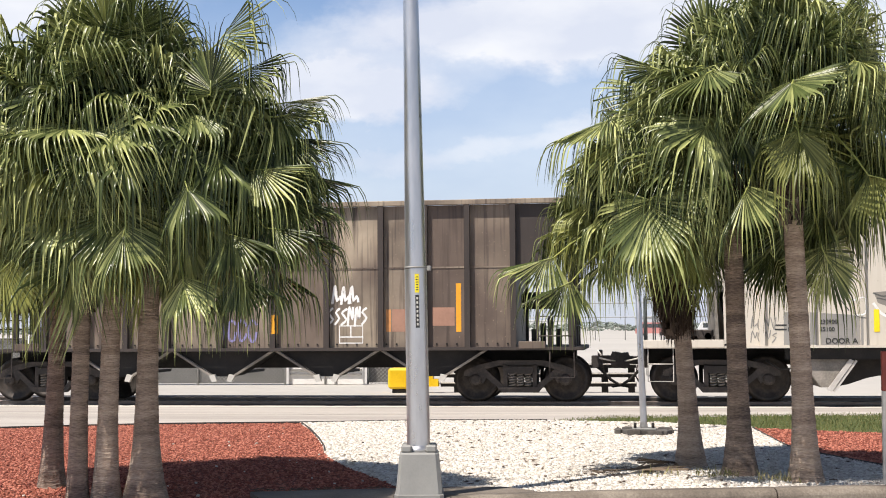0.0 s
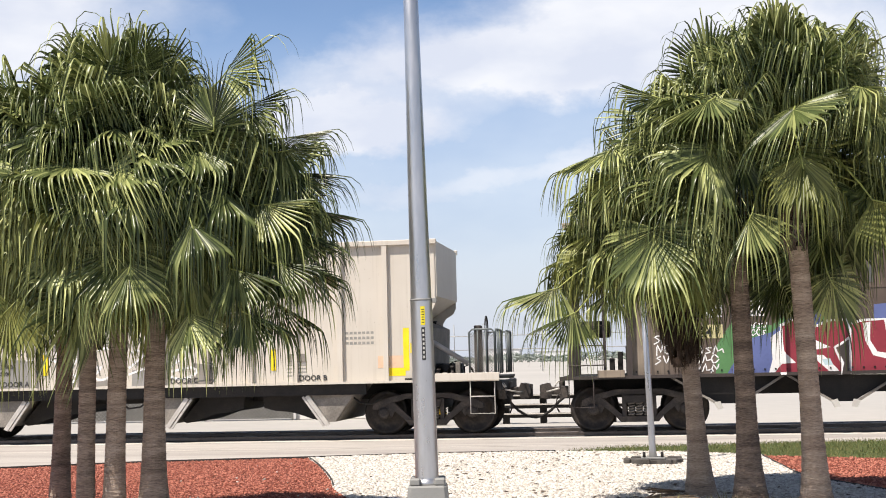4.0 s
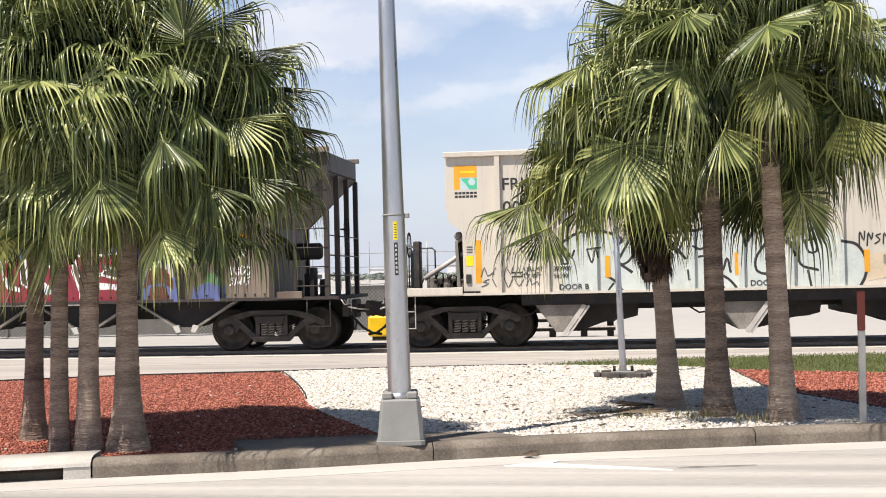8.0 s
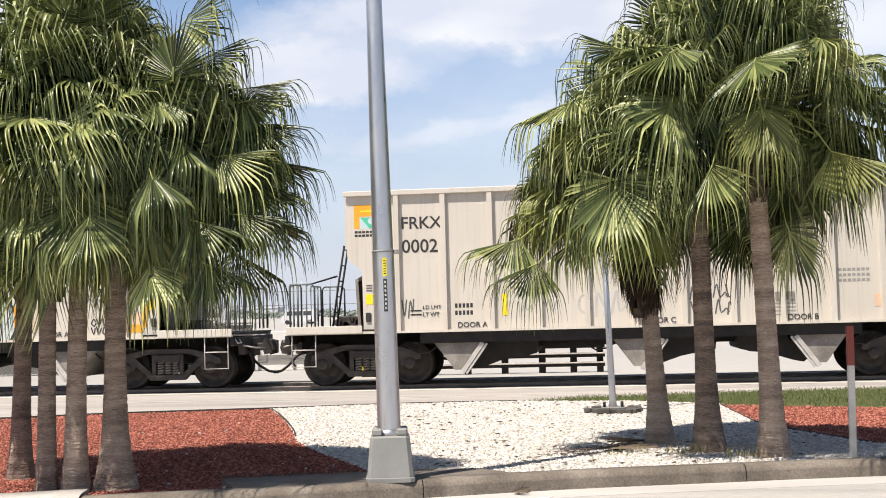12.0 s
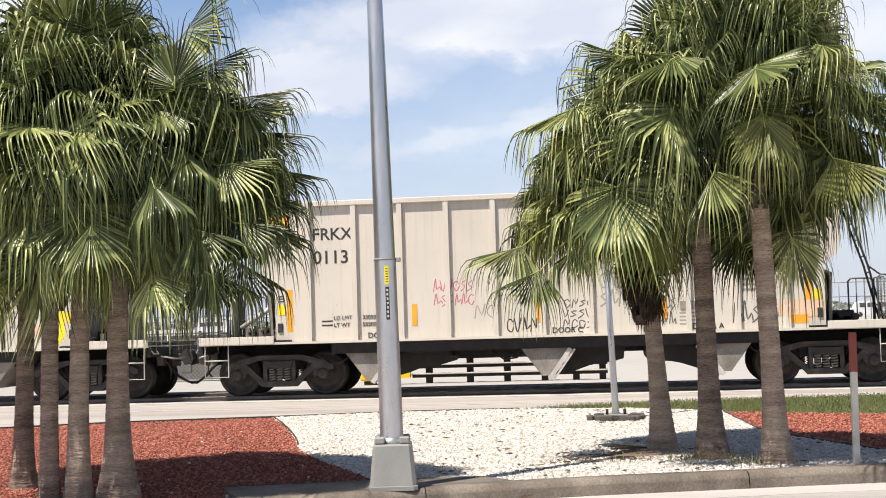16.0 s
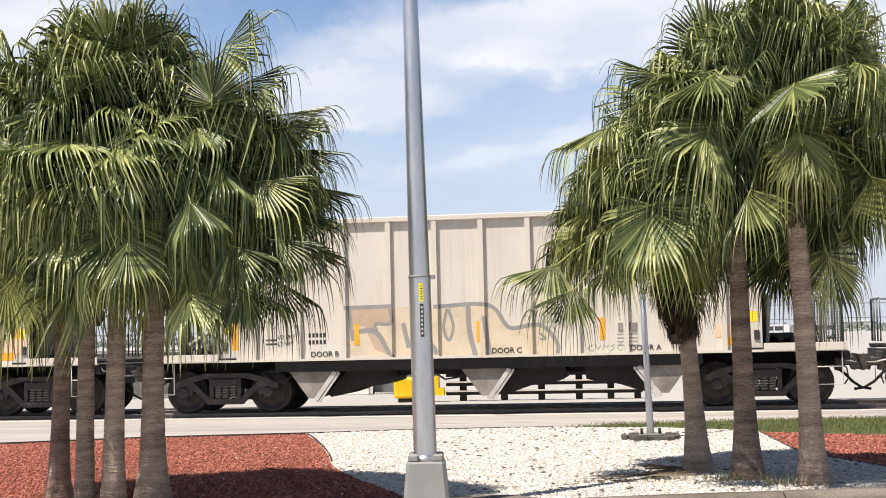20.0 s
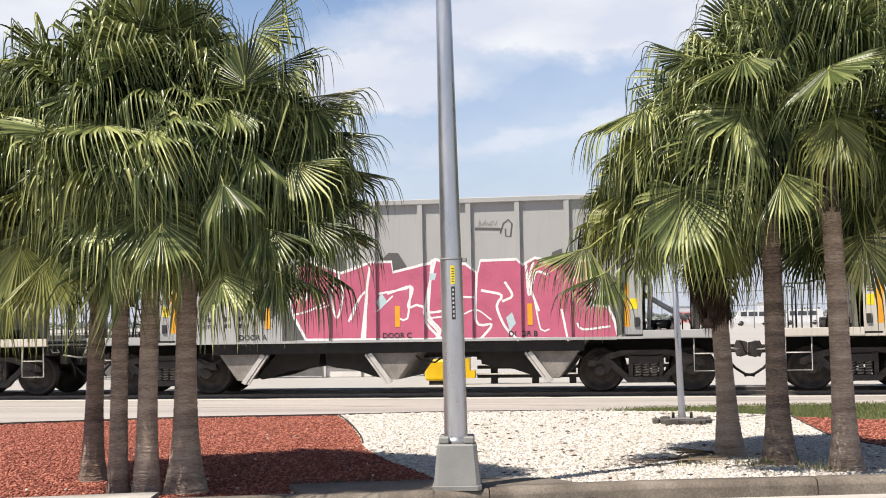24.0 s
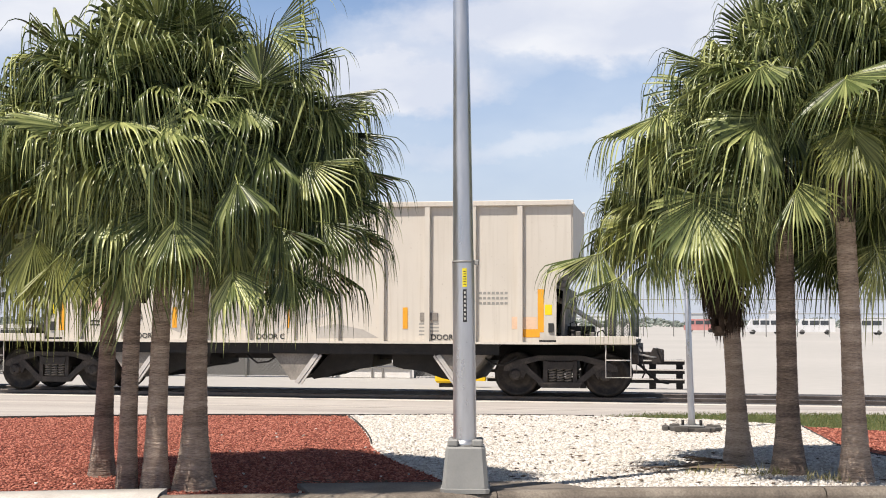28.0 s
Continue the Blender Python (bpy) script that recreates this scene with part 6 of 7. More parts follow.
sp.curve([(-1.21, 1.88), (-1.09, 2.2), (-0.98, 2.23), (-1.15, 1.85)], 0.040, P_BLACK)
sp.curve([(-1.06, 2.2), (-0.8, 2.21), (-0.52, 2.32), (-0.22, 2.31)], 0.055, P_BLACK)
sp.curve([(-0.89, 1.9), (-0.75, 1.84), (-0.55, 1.94), (-0.52, 1.75), (-0.78, 1.7)], 0.045, P_BLACK)
sp.curve([(-0.6, 1.48), (-0.37, 1.4), (-0.26, 1.66), (-0.2, 1.4)], 0.045, P_BLACK)
sp.curve([(-0.43, 1.29), (-0.34, 1.11)], 0.045, P_BLACK)
sp.curve([(-2.53, 1.36), (-2.39, 1.27), (-2.26, 1.1)], 0.050, P_BLACK)
sp.curve([(-2.51, 1.1), (-2.42, 1.22)], 0.040, P_BLACK)
sp.curve([(-1.0, 1.44), (-0.98, 1.27)], 0.040, P_BLACK)
sp.curve([(0.13, 1.98), (0.34, 2.28), (0.59, 2.17), (0.89, 1.9), (1.01, 1.69)], 0.055, P_BLACK)
sp.curve([(0.48, 1.95), (0.28, 1.65), (0.3, 1.4), (0.53, 1.35), (0.65, 1.5), (0.65, 1.74), (0.49, 1.93)], 0.050, P_BLACK)
sp.curve([(0.81, 2.1), (1.08, 2.34), (1.43, 2.34)], 0.055, P_BLACK)
sp.curve([(0.81, 2.1), (0.94, 1.9)], 0.050, P_BLACK)
sp.curve([(1.87, 1.93), (2.14, 1.86), (2.3, 1.59), (2.29, 1.29), (2.19, 1.08)], 0.055, P_BLACK)
sp.curve([(1.07, 1.93), (1.1, 1.52), (1.41, 1.4)], 0.050, P_BLACK)
sp.curve([(1.19, 1.95), (1.26, 1.74), (1.4, 1.75), (1.38, 1.97), (1.19, 1.96)], 0.045, P_BLACK)
sp.curve([(1.24, 1.38), (1.29, 1.1)], 0.045, P_BLACK)
sp.curve([(-0.52, 1.42), (-0.24, 1.26), (-0.07, 1.06)], 0.050, P_BLACK)
sp.curve([(0.02, 2.17), (0.1, 1.89)], 0.050, P_BLACK)
sp.area([(2.32, 1.66), (2.79, 1.73), (2.86, 1.27), (2.33, 1.17)], P_SAND)
sp.end("graffiti", True)
sp.tag(31, 2.18, 1.85, 0.58, 0.27, P_BLACK, 0.03, 1, 4)
sp.tag(32, 3.0, 1.75, 0.3, 0.5, P_GREY, 0.02, 1, 2)
sp.tag(33, 3.87, 1.15, 0.72, 0.34, P_BLACK, 0.026, 2, 6)
sp.tag(34, -5.0, 1.2, 1.1, 0.4, P_DARK, 0.02, 2, 5)
sp.done(car, "pale blue letters with black outlines and small tags")
CARS.append((car, 35.6))

car, sp = covered_hopper(50.42, "cream covered hopper car with faint tags", M_CREAM, "0002", "logo", ("DOOR A", "DOOR C", "DOOR B"), (1, 1, -1), stripe=P_YELLOW)
sp.tag(41, -4.85, 1.35, 0.55, 0.4, P_DARK, 0.03, 1, 4)
sp.tag(42, -2.2, 1.4, 0.7, 0.5, P_GREY, 0.02, 2, 4)
sp.tag(43, -1.1, 1.3, 1.6, 0.5, P_PALE, 0.05, 1, 5)
sp.tag(44, 1.0, 1.25, 0.9, 0.6, P_DARK, 0.03, 2, 4)
sp.done(car, "thin grey spray tags")
CARS.append((car, 50.42))

car, sp = covered_hopper(65.20, "cream covered hopper car with thin black tags", M_CREAM, "0113", "logo", weights=("330500", "55500"))
sp.tag(51, -2.15, 1.7, 0.8, 0.55, P_PINK, 0.018, 2, 6)
sp.tag(52, -1.4, 1.45, 0.5, 0.3, P_GREY, 0.02, 1, 2)
sp.tag(53, -0.75, 1.15, 0.62, 0.32, P_BLACK, 0.025, 1, 4)
sp.tag(54, 0.35, 1.2, 0.6, 0.6, P_DARK, 0.02, 3, 4)
sp.tag(55, 1.1, 1.6, 0.9, 0.7, P_GREY, 0.03, 2, 5)
sp.tag(56, 1.9, 1.2, 0.6, 0.6, P_DARK, 0.02, 2, 5)
sp.tag(57, 3.6, 1.2, 0.9, 0.45, P_DARK, 0.025, 1, 5)
sp.area([(4.6, 1.3), (5.3, 1.3), (5.3, 1.62), (4.6, 1.62)], P_PEACH)
sp.done(car, "thin black and reddish spray tags")
CARS.append((car, 65.20))

car, sp = covered_hopper(79.95, "cream covered hopper car with a washed-out grey graffiti piece", M_CREAM, "0148", "logo")
sp.begin()
sp.area([(-2.68, 1.67), (-1.74, 2.07), (-0.89, 2.07), (0.13, 2.07), (0.51, 1.6), (1.13, 1.65), (1.47, 1.3), (1.5, 1.08), (-2.69, 1.14)], P_SAND)
sp.area([(-2.68, 2.11), (-1.83, 2.09), (-1.84, 1.73), (-2.15, 1.71), (-1.83, 1.1), (-2.16, 1.25), (-2.36, 1.7), (-2.65, 1.74)], P_TAN)
sp.curve([(-2.57, 1.6), (-2.14, 1.59), (-1.88, 1.2)], 0.100, P_SMOKE)
sp.curve([(-1.57, 1.71), (-1.48, 1.3)], 0.090, P_SMOKE)
sp.curve([(-1.16, 2.06), (-1.17, 1.57), (-0.92, 1.18)], 0.100, P_SMOKE)
sp.curve([(-0.71, 1.98), (-0.77, 1.63), (-0.67, 1.39), (-0.58, 1.66), (-0.66, 1.98)], 0.060, P_SMOKE)
sp.curve([(-0.92, 2.06), (0.1, 2.07), (0.44, 1.7), (0.58, 1.6), (1.13, 1.65), (1.44, 1.31), (1.45, 1.09)], 0.080, P_SMOKE)
sp.curve([(-0.28, 2.04), (-0.26, 1.55), (-0.16, 1.12)], 0.100, P_SMOKE)
sp.curve([(0.04, 1.8), (0.12, 1.11)], 0.090, P_SMOKE)
sp.curve([(1.13, 1.48), (1.23, 1.38), (1.13, 1.38)], 0.040, P_SMOKE)
sp.curve([(-2.71, 2.08), (-1.85, 2.09)], 0.080, P_SMOKE)
sp.curve([(-1.83, 2.09), (-1.82, 1.75), (-2.15, 1.71), (-1.81, 1.11)], 0.070, P_SMOKE)
sp.curve([(-2.66, 2.01), (-2.6, 1.46)], 0.070, P_SMOKE)
sp.end("graffiti", True)
sp.tag(61, 1.13, 1.6, 0.55, 0.36, P_GREY, 0.018, 2, 5)
sp.tag(62, 1.98, 1.13, 0.7, 0.14, P_GREY, 0.016, 1, 5)
sp.tag(63, -5.0, 1.68, 0.9, 0.4, P_GREY, 0.02, 1, 5)
sp.done(car, "washed-out grey and orange letters")
CARS.append((car, 79.95))

car, sp = covered_hopper(94.13, "grey covered hopper car with a large pink graffiti piece", M_GREY_COAT, "", "", ("DOOR A", "DOOR C", "DOOR B"), (1, -1, -1), brake_left=False, stripe=P_ORANGE, tc=4.93, plain=True, strips=(-2.59, 0.09, 2.73), lift=0.006, shift=0.10)
sp.begin()
sp.area([(-2.8, 1.71), (-2.71, 1.94), (-2.32, 2.27), (-2.0, 2.49), (-1.92, 2.6), (-1.79, 1.12), (-2.22, 1.09), (-2.29, 1.7), (-2.56, 1.51), (-2.76, 1.52)], P_DARK)
sp.area([(-1.49, 2.48), (-1.41, 2.67), (-1.3, 2.78), (-1.03, 2.77), (-0.92, 2.46)], P_DARK)
sp.area([(-0.34, 2.45), (-0.24, 2.67), (-0.07, 2.82), (0.12, 2.81), (0.3, 2.53), (0.15, 2.43)], P_DARK)
sp.area([(3.11, 2.52), (3.19, 2.75), (3.38, 2.82), (3.41, 2.52)], P_DARK)
sp.area([(3.78, 2.49), (3.93, 2.45), (4.37, 2.26), (4.56, 2.11), (4.54, 1.16), (4.35, 1.06), (3.98, 1.06), (3.77, 1.61)], P_DARK)
sp.end("graffiti", True)
sp.block([(-1.79, 1.11), (-2.02, 1.54), (-2.11, 1.77), (-2.11, 2.15), (-1.98, 2.23), (-1.94, 2.63), (-1.68, 2.66), (-1.38, 2.57), (-1.07, 2.43), (-0.76, 2.53), (-0.45, 2.64), (-0.02, 2.64), (0.01, 2.43), (0.61, 2.56), (0.75, 2.59), (0.87, 2.67), (1.1, 2.59), (1.48, 2.56), (1.71, 2.37), (1.77, 2.62), (2.49, 2.63), (2.6, 2.52), (2.85, 2.65), (3.18, 2.57), (3.92, 2.57), (3.92, 2.31), (4.1, 2.31), (4.07, 1.93), (3.92, 1.71), (4.25, 1.67), (4.37, 1.38), (4.4, 1.06)], P_PINK, P_WHITE, 0.055)
sp.begin()
sp.curve([(-1.71, 2.2), (-1.79, 1.92)], 0.040, P_WHITE)
sp.curve([(-1.98, 1.63), (-1.7, 1.7), (-1.38, 1.85)], 0.035, P_WHITE)
sp.curve([(-1.55, 1.72), (-1.31, 1.79)], 0.030, P_WHITE)
sp.curve([(-1.13, 2.39), (-1.26, 1.98), (-1.15, 1.54), (-1.02, 1.97), (-1.1, 2.39)], 0.045, P_WHITE)
sp.curve([(-0.45, 2.6), (-0.53, 2.04), (-0.58, 1.09)], 0.050, P_WHITE)
sp.curve([(-0.09, 2.01), (0.39, 2.13), (0.3, 1.73), (0.47, 1.77), (0.66, 1.72)], 0.045, P_WHITE)
sp.curve([(-0.32, 1.66), (-0.01, 1.95)], 0.030, P_WHITE)
sp.curve([(0.8, 2.64), (0.75, 2.08), (0.73, 1.56), (0.95, 1.26), (0.83, 1.07)], 0.050, P_WHITE)
sp.curve([(-0.86, 1.51), (-0.66, 1.94), (-0.52, 2.0), (-0.63, 1.07)], 0.035, P_WHITE)
sp.curve([(-0.27, 2.01), (0.28, 2.1), (0.36, 2.12), (0.29, 1.51), (0.13, 1.51)], 0.040, P_WHITE)
sp.curve([(0.87, 2.65), (0.7, 1.97), (0.66, 1.56), (0.9, 1.25), (0.92, 1.08)], 0.050, P_WHITE)
sp.curve([(1.69, 2.37), (1.67, 1.43), (1.97, 1.36), (1.74, 1.07)], 0.050, P_WHITE)
sp.curve([(1.8, 2.03), (2.18, 1.93), (2.08, 1.72), (2.24, 1.31), (2.49, 1.06)], 0.050, P_WHITE)
sp.curve([(2.21, 1.82), (2.39, 1.92), (2.26, 2.17)], 0.050, P_WHITE)
sp.curve([(2.81, 2.56), (2.73, 2.16), (2.9, 1.63)], 0.045, P_WHITE)
sp.curve([(3.35, 1.62), (3.46, 1.04)], 0.045, P_WHITE)
sp.curve([(1.43, 1.58), (1.69, 1.65), (1.96, 1.46)], 0.030, P_WHITE)
sp.curve([(-0.9, 1.48), (-0.73, 1.85), (-0.55, 2.0), (-0.65, 1.08)], 0.040, P_WHITE)
sp.curve([(0.68, 1.61), (0.97, 1.64), (1.37, 1.75), (1.31, 1.38)], 0.045, P_WHITE)
sp.curve([(0.7, 1.5), (0.97, 1.53), (1.16, 1.55)], 0.035, P_WHITE)
sp.curve([(1.28, 1.92), (1.62, 1.9)], 0.040, P_WHITE)
sp.curve([(0.72, 1.65), (0.67, 1.42), (0.95, 1.12), (1.19, 1.07)], 0.050, P_WHITE)
sp.curve([(2.67, 2.52), (2.72, 1.92), (2.86, 2.36), (3.07, 2.32)], 0.045, P_WHITE)
sp.curve([(3.65, 1.35), (3.75, 1.24), (4.26, 1.29)], 0.040, P_WHITE)
sp.curve([(3.92, 2.27), (3.92, 1.71)], 0.050, P_WHITE)
sp.curve([(2.83, 1.77), (2.94, 1.25), (3.09, 1.25)], 0.030, P_WHITE)
sp.area([(-0.33, 1.84), (-0.23, 2.03), (-0.11, 1.84), (-0.26, 1.69)], P_SKY)
sp.area([(2.26, 1.49), (2.38, 1.6), (2.45, 1.38), (2.33, 1.23)], P_SKY)
sp.area([(4.1, 1.95), (4.27, 1.98), (4.26, 1.88), (4.1, 1.85)], P_SKY)
sp.area([(-2.23, 1.89), (-2.13, 1.91), (-2.14, 1.77), (-2.23, 1.77)], P_SKY)
sp.area([(0.75, 2.39), (0.89, 2.39), (0.86, 2.26), (0.75, 2.26)], P_SKY)
sp.stroke([(1.7, 3.25), (2.16, 3.23)], 0.050, P_DARK)
sp.stroke([(2.18, 3.15), (2.24, 3.34), (2.34, 3.41), (2.41, 3.33), (2.38, 3.08), (2.28, 3.09), (2.28, 3.22)], 0.030, P_DARK)
sp.end("graffiti", True)
sp.tag(71, 1.73, 3.30, 0.40, 0.13, P_GREY, 0.018, 1, 4)
sp.done(car, "large pink letters with white edges on dark grey")
CARS.append((car, 94.13))

car, sp = covered_hopper(108.43, "cream covered hopper car with faded grey letters, last of the train", M_CREAM, "0073", "logo", ("DOOR A", "DOOR C", "DOOR B"), (1, 1, -1), weights=("229500", "56500"), middle=-0.76)
sp.begin()
sp.area([(-2.99, 1.8), (-2.56, 1.98), (-2.42, 2.19), (-2.24, 2.08), (-2.24, 1.8), (-1.96, 1.94), (-1.87, 1.31), (-2.13, 1.46), (-2.41, 1.24), (-2.59, 1.31), (-2.7, 1.7)], P_WASH)
sp.area([(-1.76, 1.8), (-1.5, 1.96), (-1.15, 1.84), (-0.98, 1.52), (-1.22, 1.46), (-1.57, 1.29), (-1.72, 1.51)], P_WASH)
sp.area([(-0.42, 1.94), (0.05, 2.01), (0.05, 1.7), (-0.21, 1.7), (-0.31, 1.29)], P_WASH)
sp.area([(0.13, 1.87), (0.49, 1.94), (0.52, 1.52), (0.16, 1.38)], P_WASH)
sp.area([(0.51, 1.36), (0.92, 1.43), (1.46, 1.32), (1.79, 1.15), (0.51, 1.14)], P_WASH)
sp.curve([(-2.17, 1.7), (-2.13, 1.32), (-1.85, 1.12)], 0.070, P_PALE)
sp.curve([(-1.64, 1.43), (-1.29, 1.49), (-0.9, 1.32)], 0.060, P_PALE)
sp.curve([(0.1, 1.5), (0.65, 1.6), (0.92, 1.8)], 0.050, P_PALE)
sp.curve([(-2.56, 1.8), (-2.42, 1.6), (-2.52, 1.35)], 0.060, P_PALE)
sp.curve([(-0.24, 1.67), (-0.11, 1.46), (-0.38, 1.26)], 0.060, P_PALE)
sp.area([(-4.51, 1.88), (-3.86, 2.02), (-3.78, 1.7), (-4.44, 1.67)], P_BLUSH)
sp.area([(-4.05, 1.22), (-3.79, 1.23), (-3.81, 1.11), (-4.05, 1.11)], P_FADED)
sp.end("graffiti", True)
sp.done(car, "faded grey and pink letters")
CARS.append((car, 108.43))

# ---- street furniture ----
lamp_post = thing("lamp_post", "tall grey metal lamp post on a cast square base", "lamp post", m=pose(-1.845, 11.03, 0.142))
bm = bmesh.new()
rows = [(0.205, 0.0), (0.208, 0.035), (0.196, 0.04), (0.165, 0.37), (0.155, 0.385)]
prev = None
for h, z in rows:                                        # four-sided tapered cover with cut corners
    c = h * 0.16
    ring = [bm.verts.new((x, y, z)) for x, y in ((-h + c, -h), (h - c, -h), (h, -h + c), (h, h - c), (h - c, h), (-h + c, h), (-h, h - c), (-h, -h + c))]
    if prev:
        for i in range(8):
            bm.faces.new((prev[i], prev[(i + 1) % 8], ring[(i + 1) % 8], ring[i]))
    prev = ring
bm.faces.new(prev)
cover = part("base_cover", bm, M_BASE, lamp_post, "grey cast metal square base cover", m=pose(0, 0, 0, 0, 0, 8))
part("cover_door", box(bmesh.new(), -0.10, 0.12, -0.196, -0.185, 0.06, 0.33, 0.004), M_BASE, cover, m=pose(0, 0.012, 0, -4, 0, 0))
for i in range(4):
    part("bolt_cover", box(bmesh.new(), -0.045, 0.045, -0.045, 0.045, 0.385, 0.445, 0.012), M_BASE, cover, m=pose(0.105 * (1 if i % 2 else -1), 0.105 * (1 if i > 1 else -1), 0))
bm = bmesh.new()
lathe(bm, [(0.125, 0.385), (0.125, 0.41), (0.101, 0.43), (0.100, 0.44), (0.0999, 0.45), (0.097, 0.9), (0.0946, 1.94), (0.0945, 1.95), (0.0905, 1.952), (0.090, 1.96), (0.0899, 1.97), (0.080, 3.1), (0.066, 4.3), (0.050, 7.5)], 36)
part("shaft", bm, M_GALV, lamp_post, "tapering shaft of brushed grey metal", m=pose(0, 0, 0, 0, -0.7, 0))
bm = bmesh.new()
lathe(bm, [(0.0965, 1.944), (0.0965, 1.962)], 28)
part("joint_ring", bm, M_BASE, lamp_post, m=pose(0, 0, 0, 0, -0.7, 0))
part("bracket", box(bmesh.new(), 0.098, 0.135, -0.02, 0.02, 1.925, 1.965, 0.004), M_BASE, lamp_post, m=pose(0, 0, 0, 0, -0.7, 0))
P_TAG = paint("yellow_label", (0.75, 0.62, 0.02))


def curved_label(z0, z1, half_angle, mat_, r, name, label, centre=-1.30):
    bm = bmesh.new()
    cols = [[bm.verts.new((r * math.cos(centre + half_angle * k / 3), r * math.sin(centre + half_angle * k / 3), z)) for z in (z0, z1)] for k in range(-3, 4)]
    for a, b in zip(cols, cols[1:]):
        bm.faces.new((a[0], b[0], b[1], a[1]))
    return part(name, bm, mat_, lamp_post, label, m=pose(0, 0, 0, 0, -0.7, 0))


curved_label(1.735, 1.895, 0.20, P_TAG, 0.0966, "label", "yellow warning label")
curved_label(1.435, 1.715, 0.17, P_BLACK, 0.0968, "label", "black label with pale marks")
for i in range(7):
    curved_label(1.455 + 0.037 * i, 1.475 + 0.037 * i, 0.08, P_PALE, 0.0974, "label_mark", "")
for i in range(6):
    curved_label(1.755 + 0.022 * i, 1.762 + 0.022 * i, 0.11, P_BLACK, 0.0971, "label_mark", "")
# the arm and lamp head high above
bm = bmesh.new()
tube(bm, [(0, 0, 7.45), (0.5, -0.4, 7.75), (1.3, -1.0, 7.85)], 0.04, 8, 0.03)
part("arm", bm, M_GALV, lamp_post)
part("lamp_head", box(bmesh.new(), 1.2, 1.75, -1.25, -0.95, 7.80, 7.92, 0.04), M_GALV, lamp_post)

post = thing("marker_post", "slim post, red above and pale grey below, at the kerb", "post", m=pose(2.245, 12.44, 0.10))
part("lower_shaft", box(bmesh.new(), -0.032, 0.032, -0.022, 0.022, 0.0, 0.87, 0.006), M_PALE_RAIL, post, "pale grey shaft", m=pose(0, 0, 0, 0, 0.6, 0))
part("upper_shaft", box(bmesh.new(), -0.0335, 0.0335, -0.0235, 0.0235, 0.87, 1.235, 0.006), paint("faded_red", (0.22, 0.045, 0.03)), post, "dark red upper shaft", m=pose(0, 0, 0, 0, 0.6, 0))

small = thing("lamp_post", "thin grey metal post on a dark concrete footing", "lamp post", m=pose(0.09, 18.0, 0.09))
bm = bmesh.new()
rng = random.Random(8)
ring = [(0.36 * math.cos(0.2856 * i) * rng.uniform(0.80, 1.12), 0.30 * math.sin(0.2856 * i) * rng.uniform(0.80, 1.12)) for i in range(22)]
sheet(bm, ring, 0.0, 0.082)
for i in range(16):                                      # broken lumps round its rim
    an = rng.uniform(0, 6.283)
    x, y, h = 0.36 * math.cos(an), 0.29 * math.sin(an), rng.uniform(0.02, 0.05)
    box(bm, x - h, x + h * 1.3, y - h, y + h, 0.03, 0.06 + h, 0.012)
part("footing", bm, material("dark_footing", [(0.05, 0.045, 0.04), (0.12, 0.11, 0.10)], 0.9, scale=6, fine=40, bump=0.5), small, "rough dark concrete footing")
part("foot_plate", box(bmesh.new(), -0.16, 0.16, -0.14, 0.14, 0.086, 0.11, 0.005), M_BASE, small)
for x, y in ((-0.12, -0.1), (0.12, -0.1), (-0.12, 0.1), (0.12, 0.1)):
    bm = bmesh.new()
    lathe(bm, [(0.02, 0.11), (0.02, 0.17)], 6, centre=(x, y, 0))
    part("bolt", bm, M_IRON, small)
bm = bmesh.new()
lathe(bm, [(0.055, 0.11), (0.047, 0.2), (0.042, 1.0), (0.034, 3.3)], 16)
part("shaft", bm, M_GALV, small, m=pose(0, 0, 0, 0, -1.5, 0))

# storm inlet in the kerb
inlet = thing("storm_inlet", "pale concrete kerb inlet with a dark slot", "storm drain", kind="structure")
f = along(KERB_FOOT, -6.39, -4.20)
bm = strip_between([(x, y) for x, y in f], [(x - 0.08, y + 0.42) for x, y in f], 0.10, 0.175, 0.03)
part("lintel", bm, M_INLET, inlet)
f2 = along(KERB_FOOT, -4.40, -4.20)
part("end_block", strip_between(f2, [(x - 0.07, y + 0.40) for x, y in f2], -0.05, 0.099, 0.002), M_INLET, inlet)
f3 = along(KERB_FOOT, -6.39, -4.405)
# near-black wall: the darkness inside the slot is painted on it
part("back_wall", strip_between([(x - 0.04, y + 0.22) for x, y in f3], [(x - 0.08, y + 0.42) for x, y in f3], -0.05, 0.099, 0.002), M_SLOT_SHADE, inlet)

# cracks, stains and bands on the near road
def ground_strip(name, pts, w, mat_, z, label, wob=0.0, seed=1):
    rng = random.Random(seed)
    bm = bmesh.new()
    L, R = [], []
    for i, (x, y) in enumerate(pts):
        ww = w * (1 + rng.uniform(-wob, wob))
        L.append(bm.verts.new((x, y - ww / 2, z)))
        R.append(bm.verts.new((x, y + ww / 2, z)))
    for i in range(len(pts) - 1):
        bm.faces.new((L[i], L[i + 1], R[i + 1], R[i]))
    return tagged(part(name, bm, mat_), label, "road marking", kind="structure")


M_GUTTER = material("gutter", [(0.42, 0.395, 0.365), (0.56, 0.53, 0.495)], 0.85, scale=1.2, fine=40, stretch=(0.3, 2, 1), bump=0.2)
M_SEAL = material("crack_seal", [(0.03, 0.03, 0.03), (0.06, 0.055, 0.05)], 0.8, bump=0.1)
M_SAND = material("pale_band", [(0.50, 0.46, 0.41), (0.62, 0.58, 0.52)], 0.9, scale=0.8, fine=30, stretch=(0.2, 2, 1), bump=0.15)
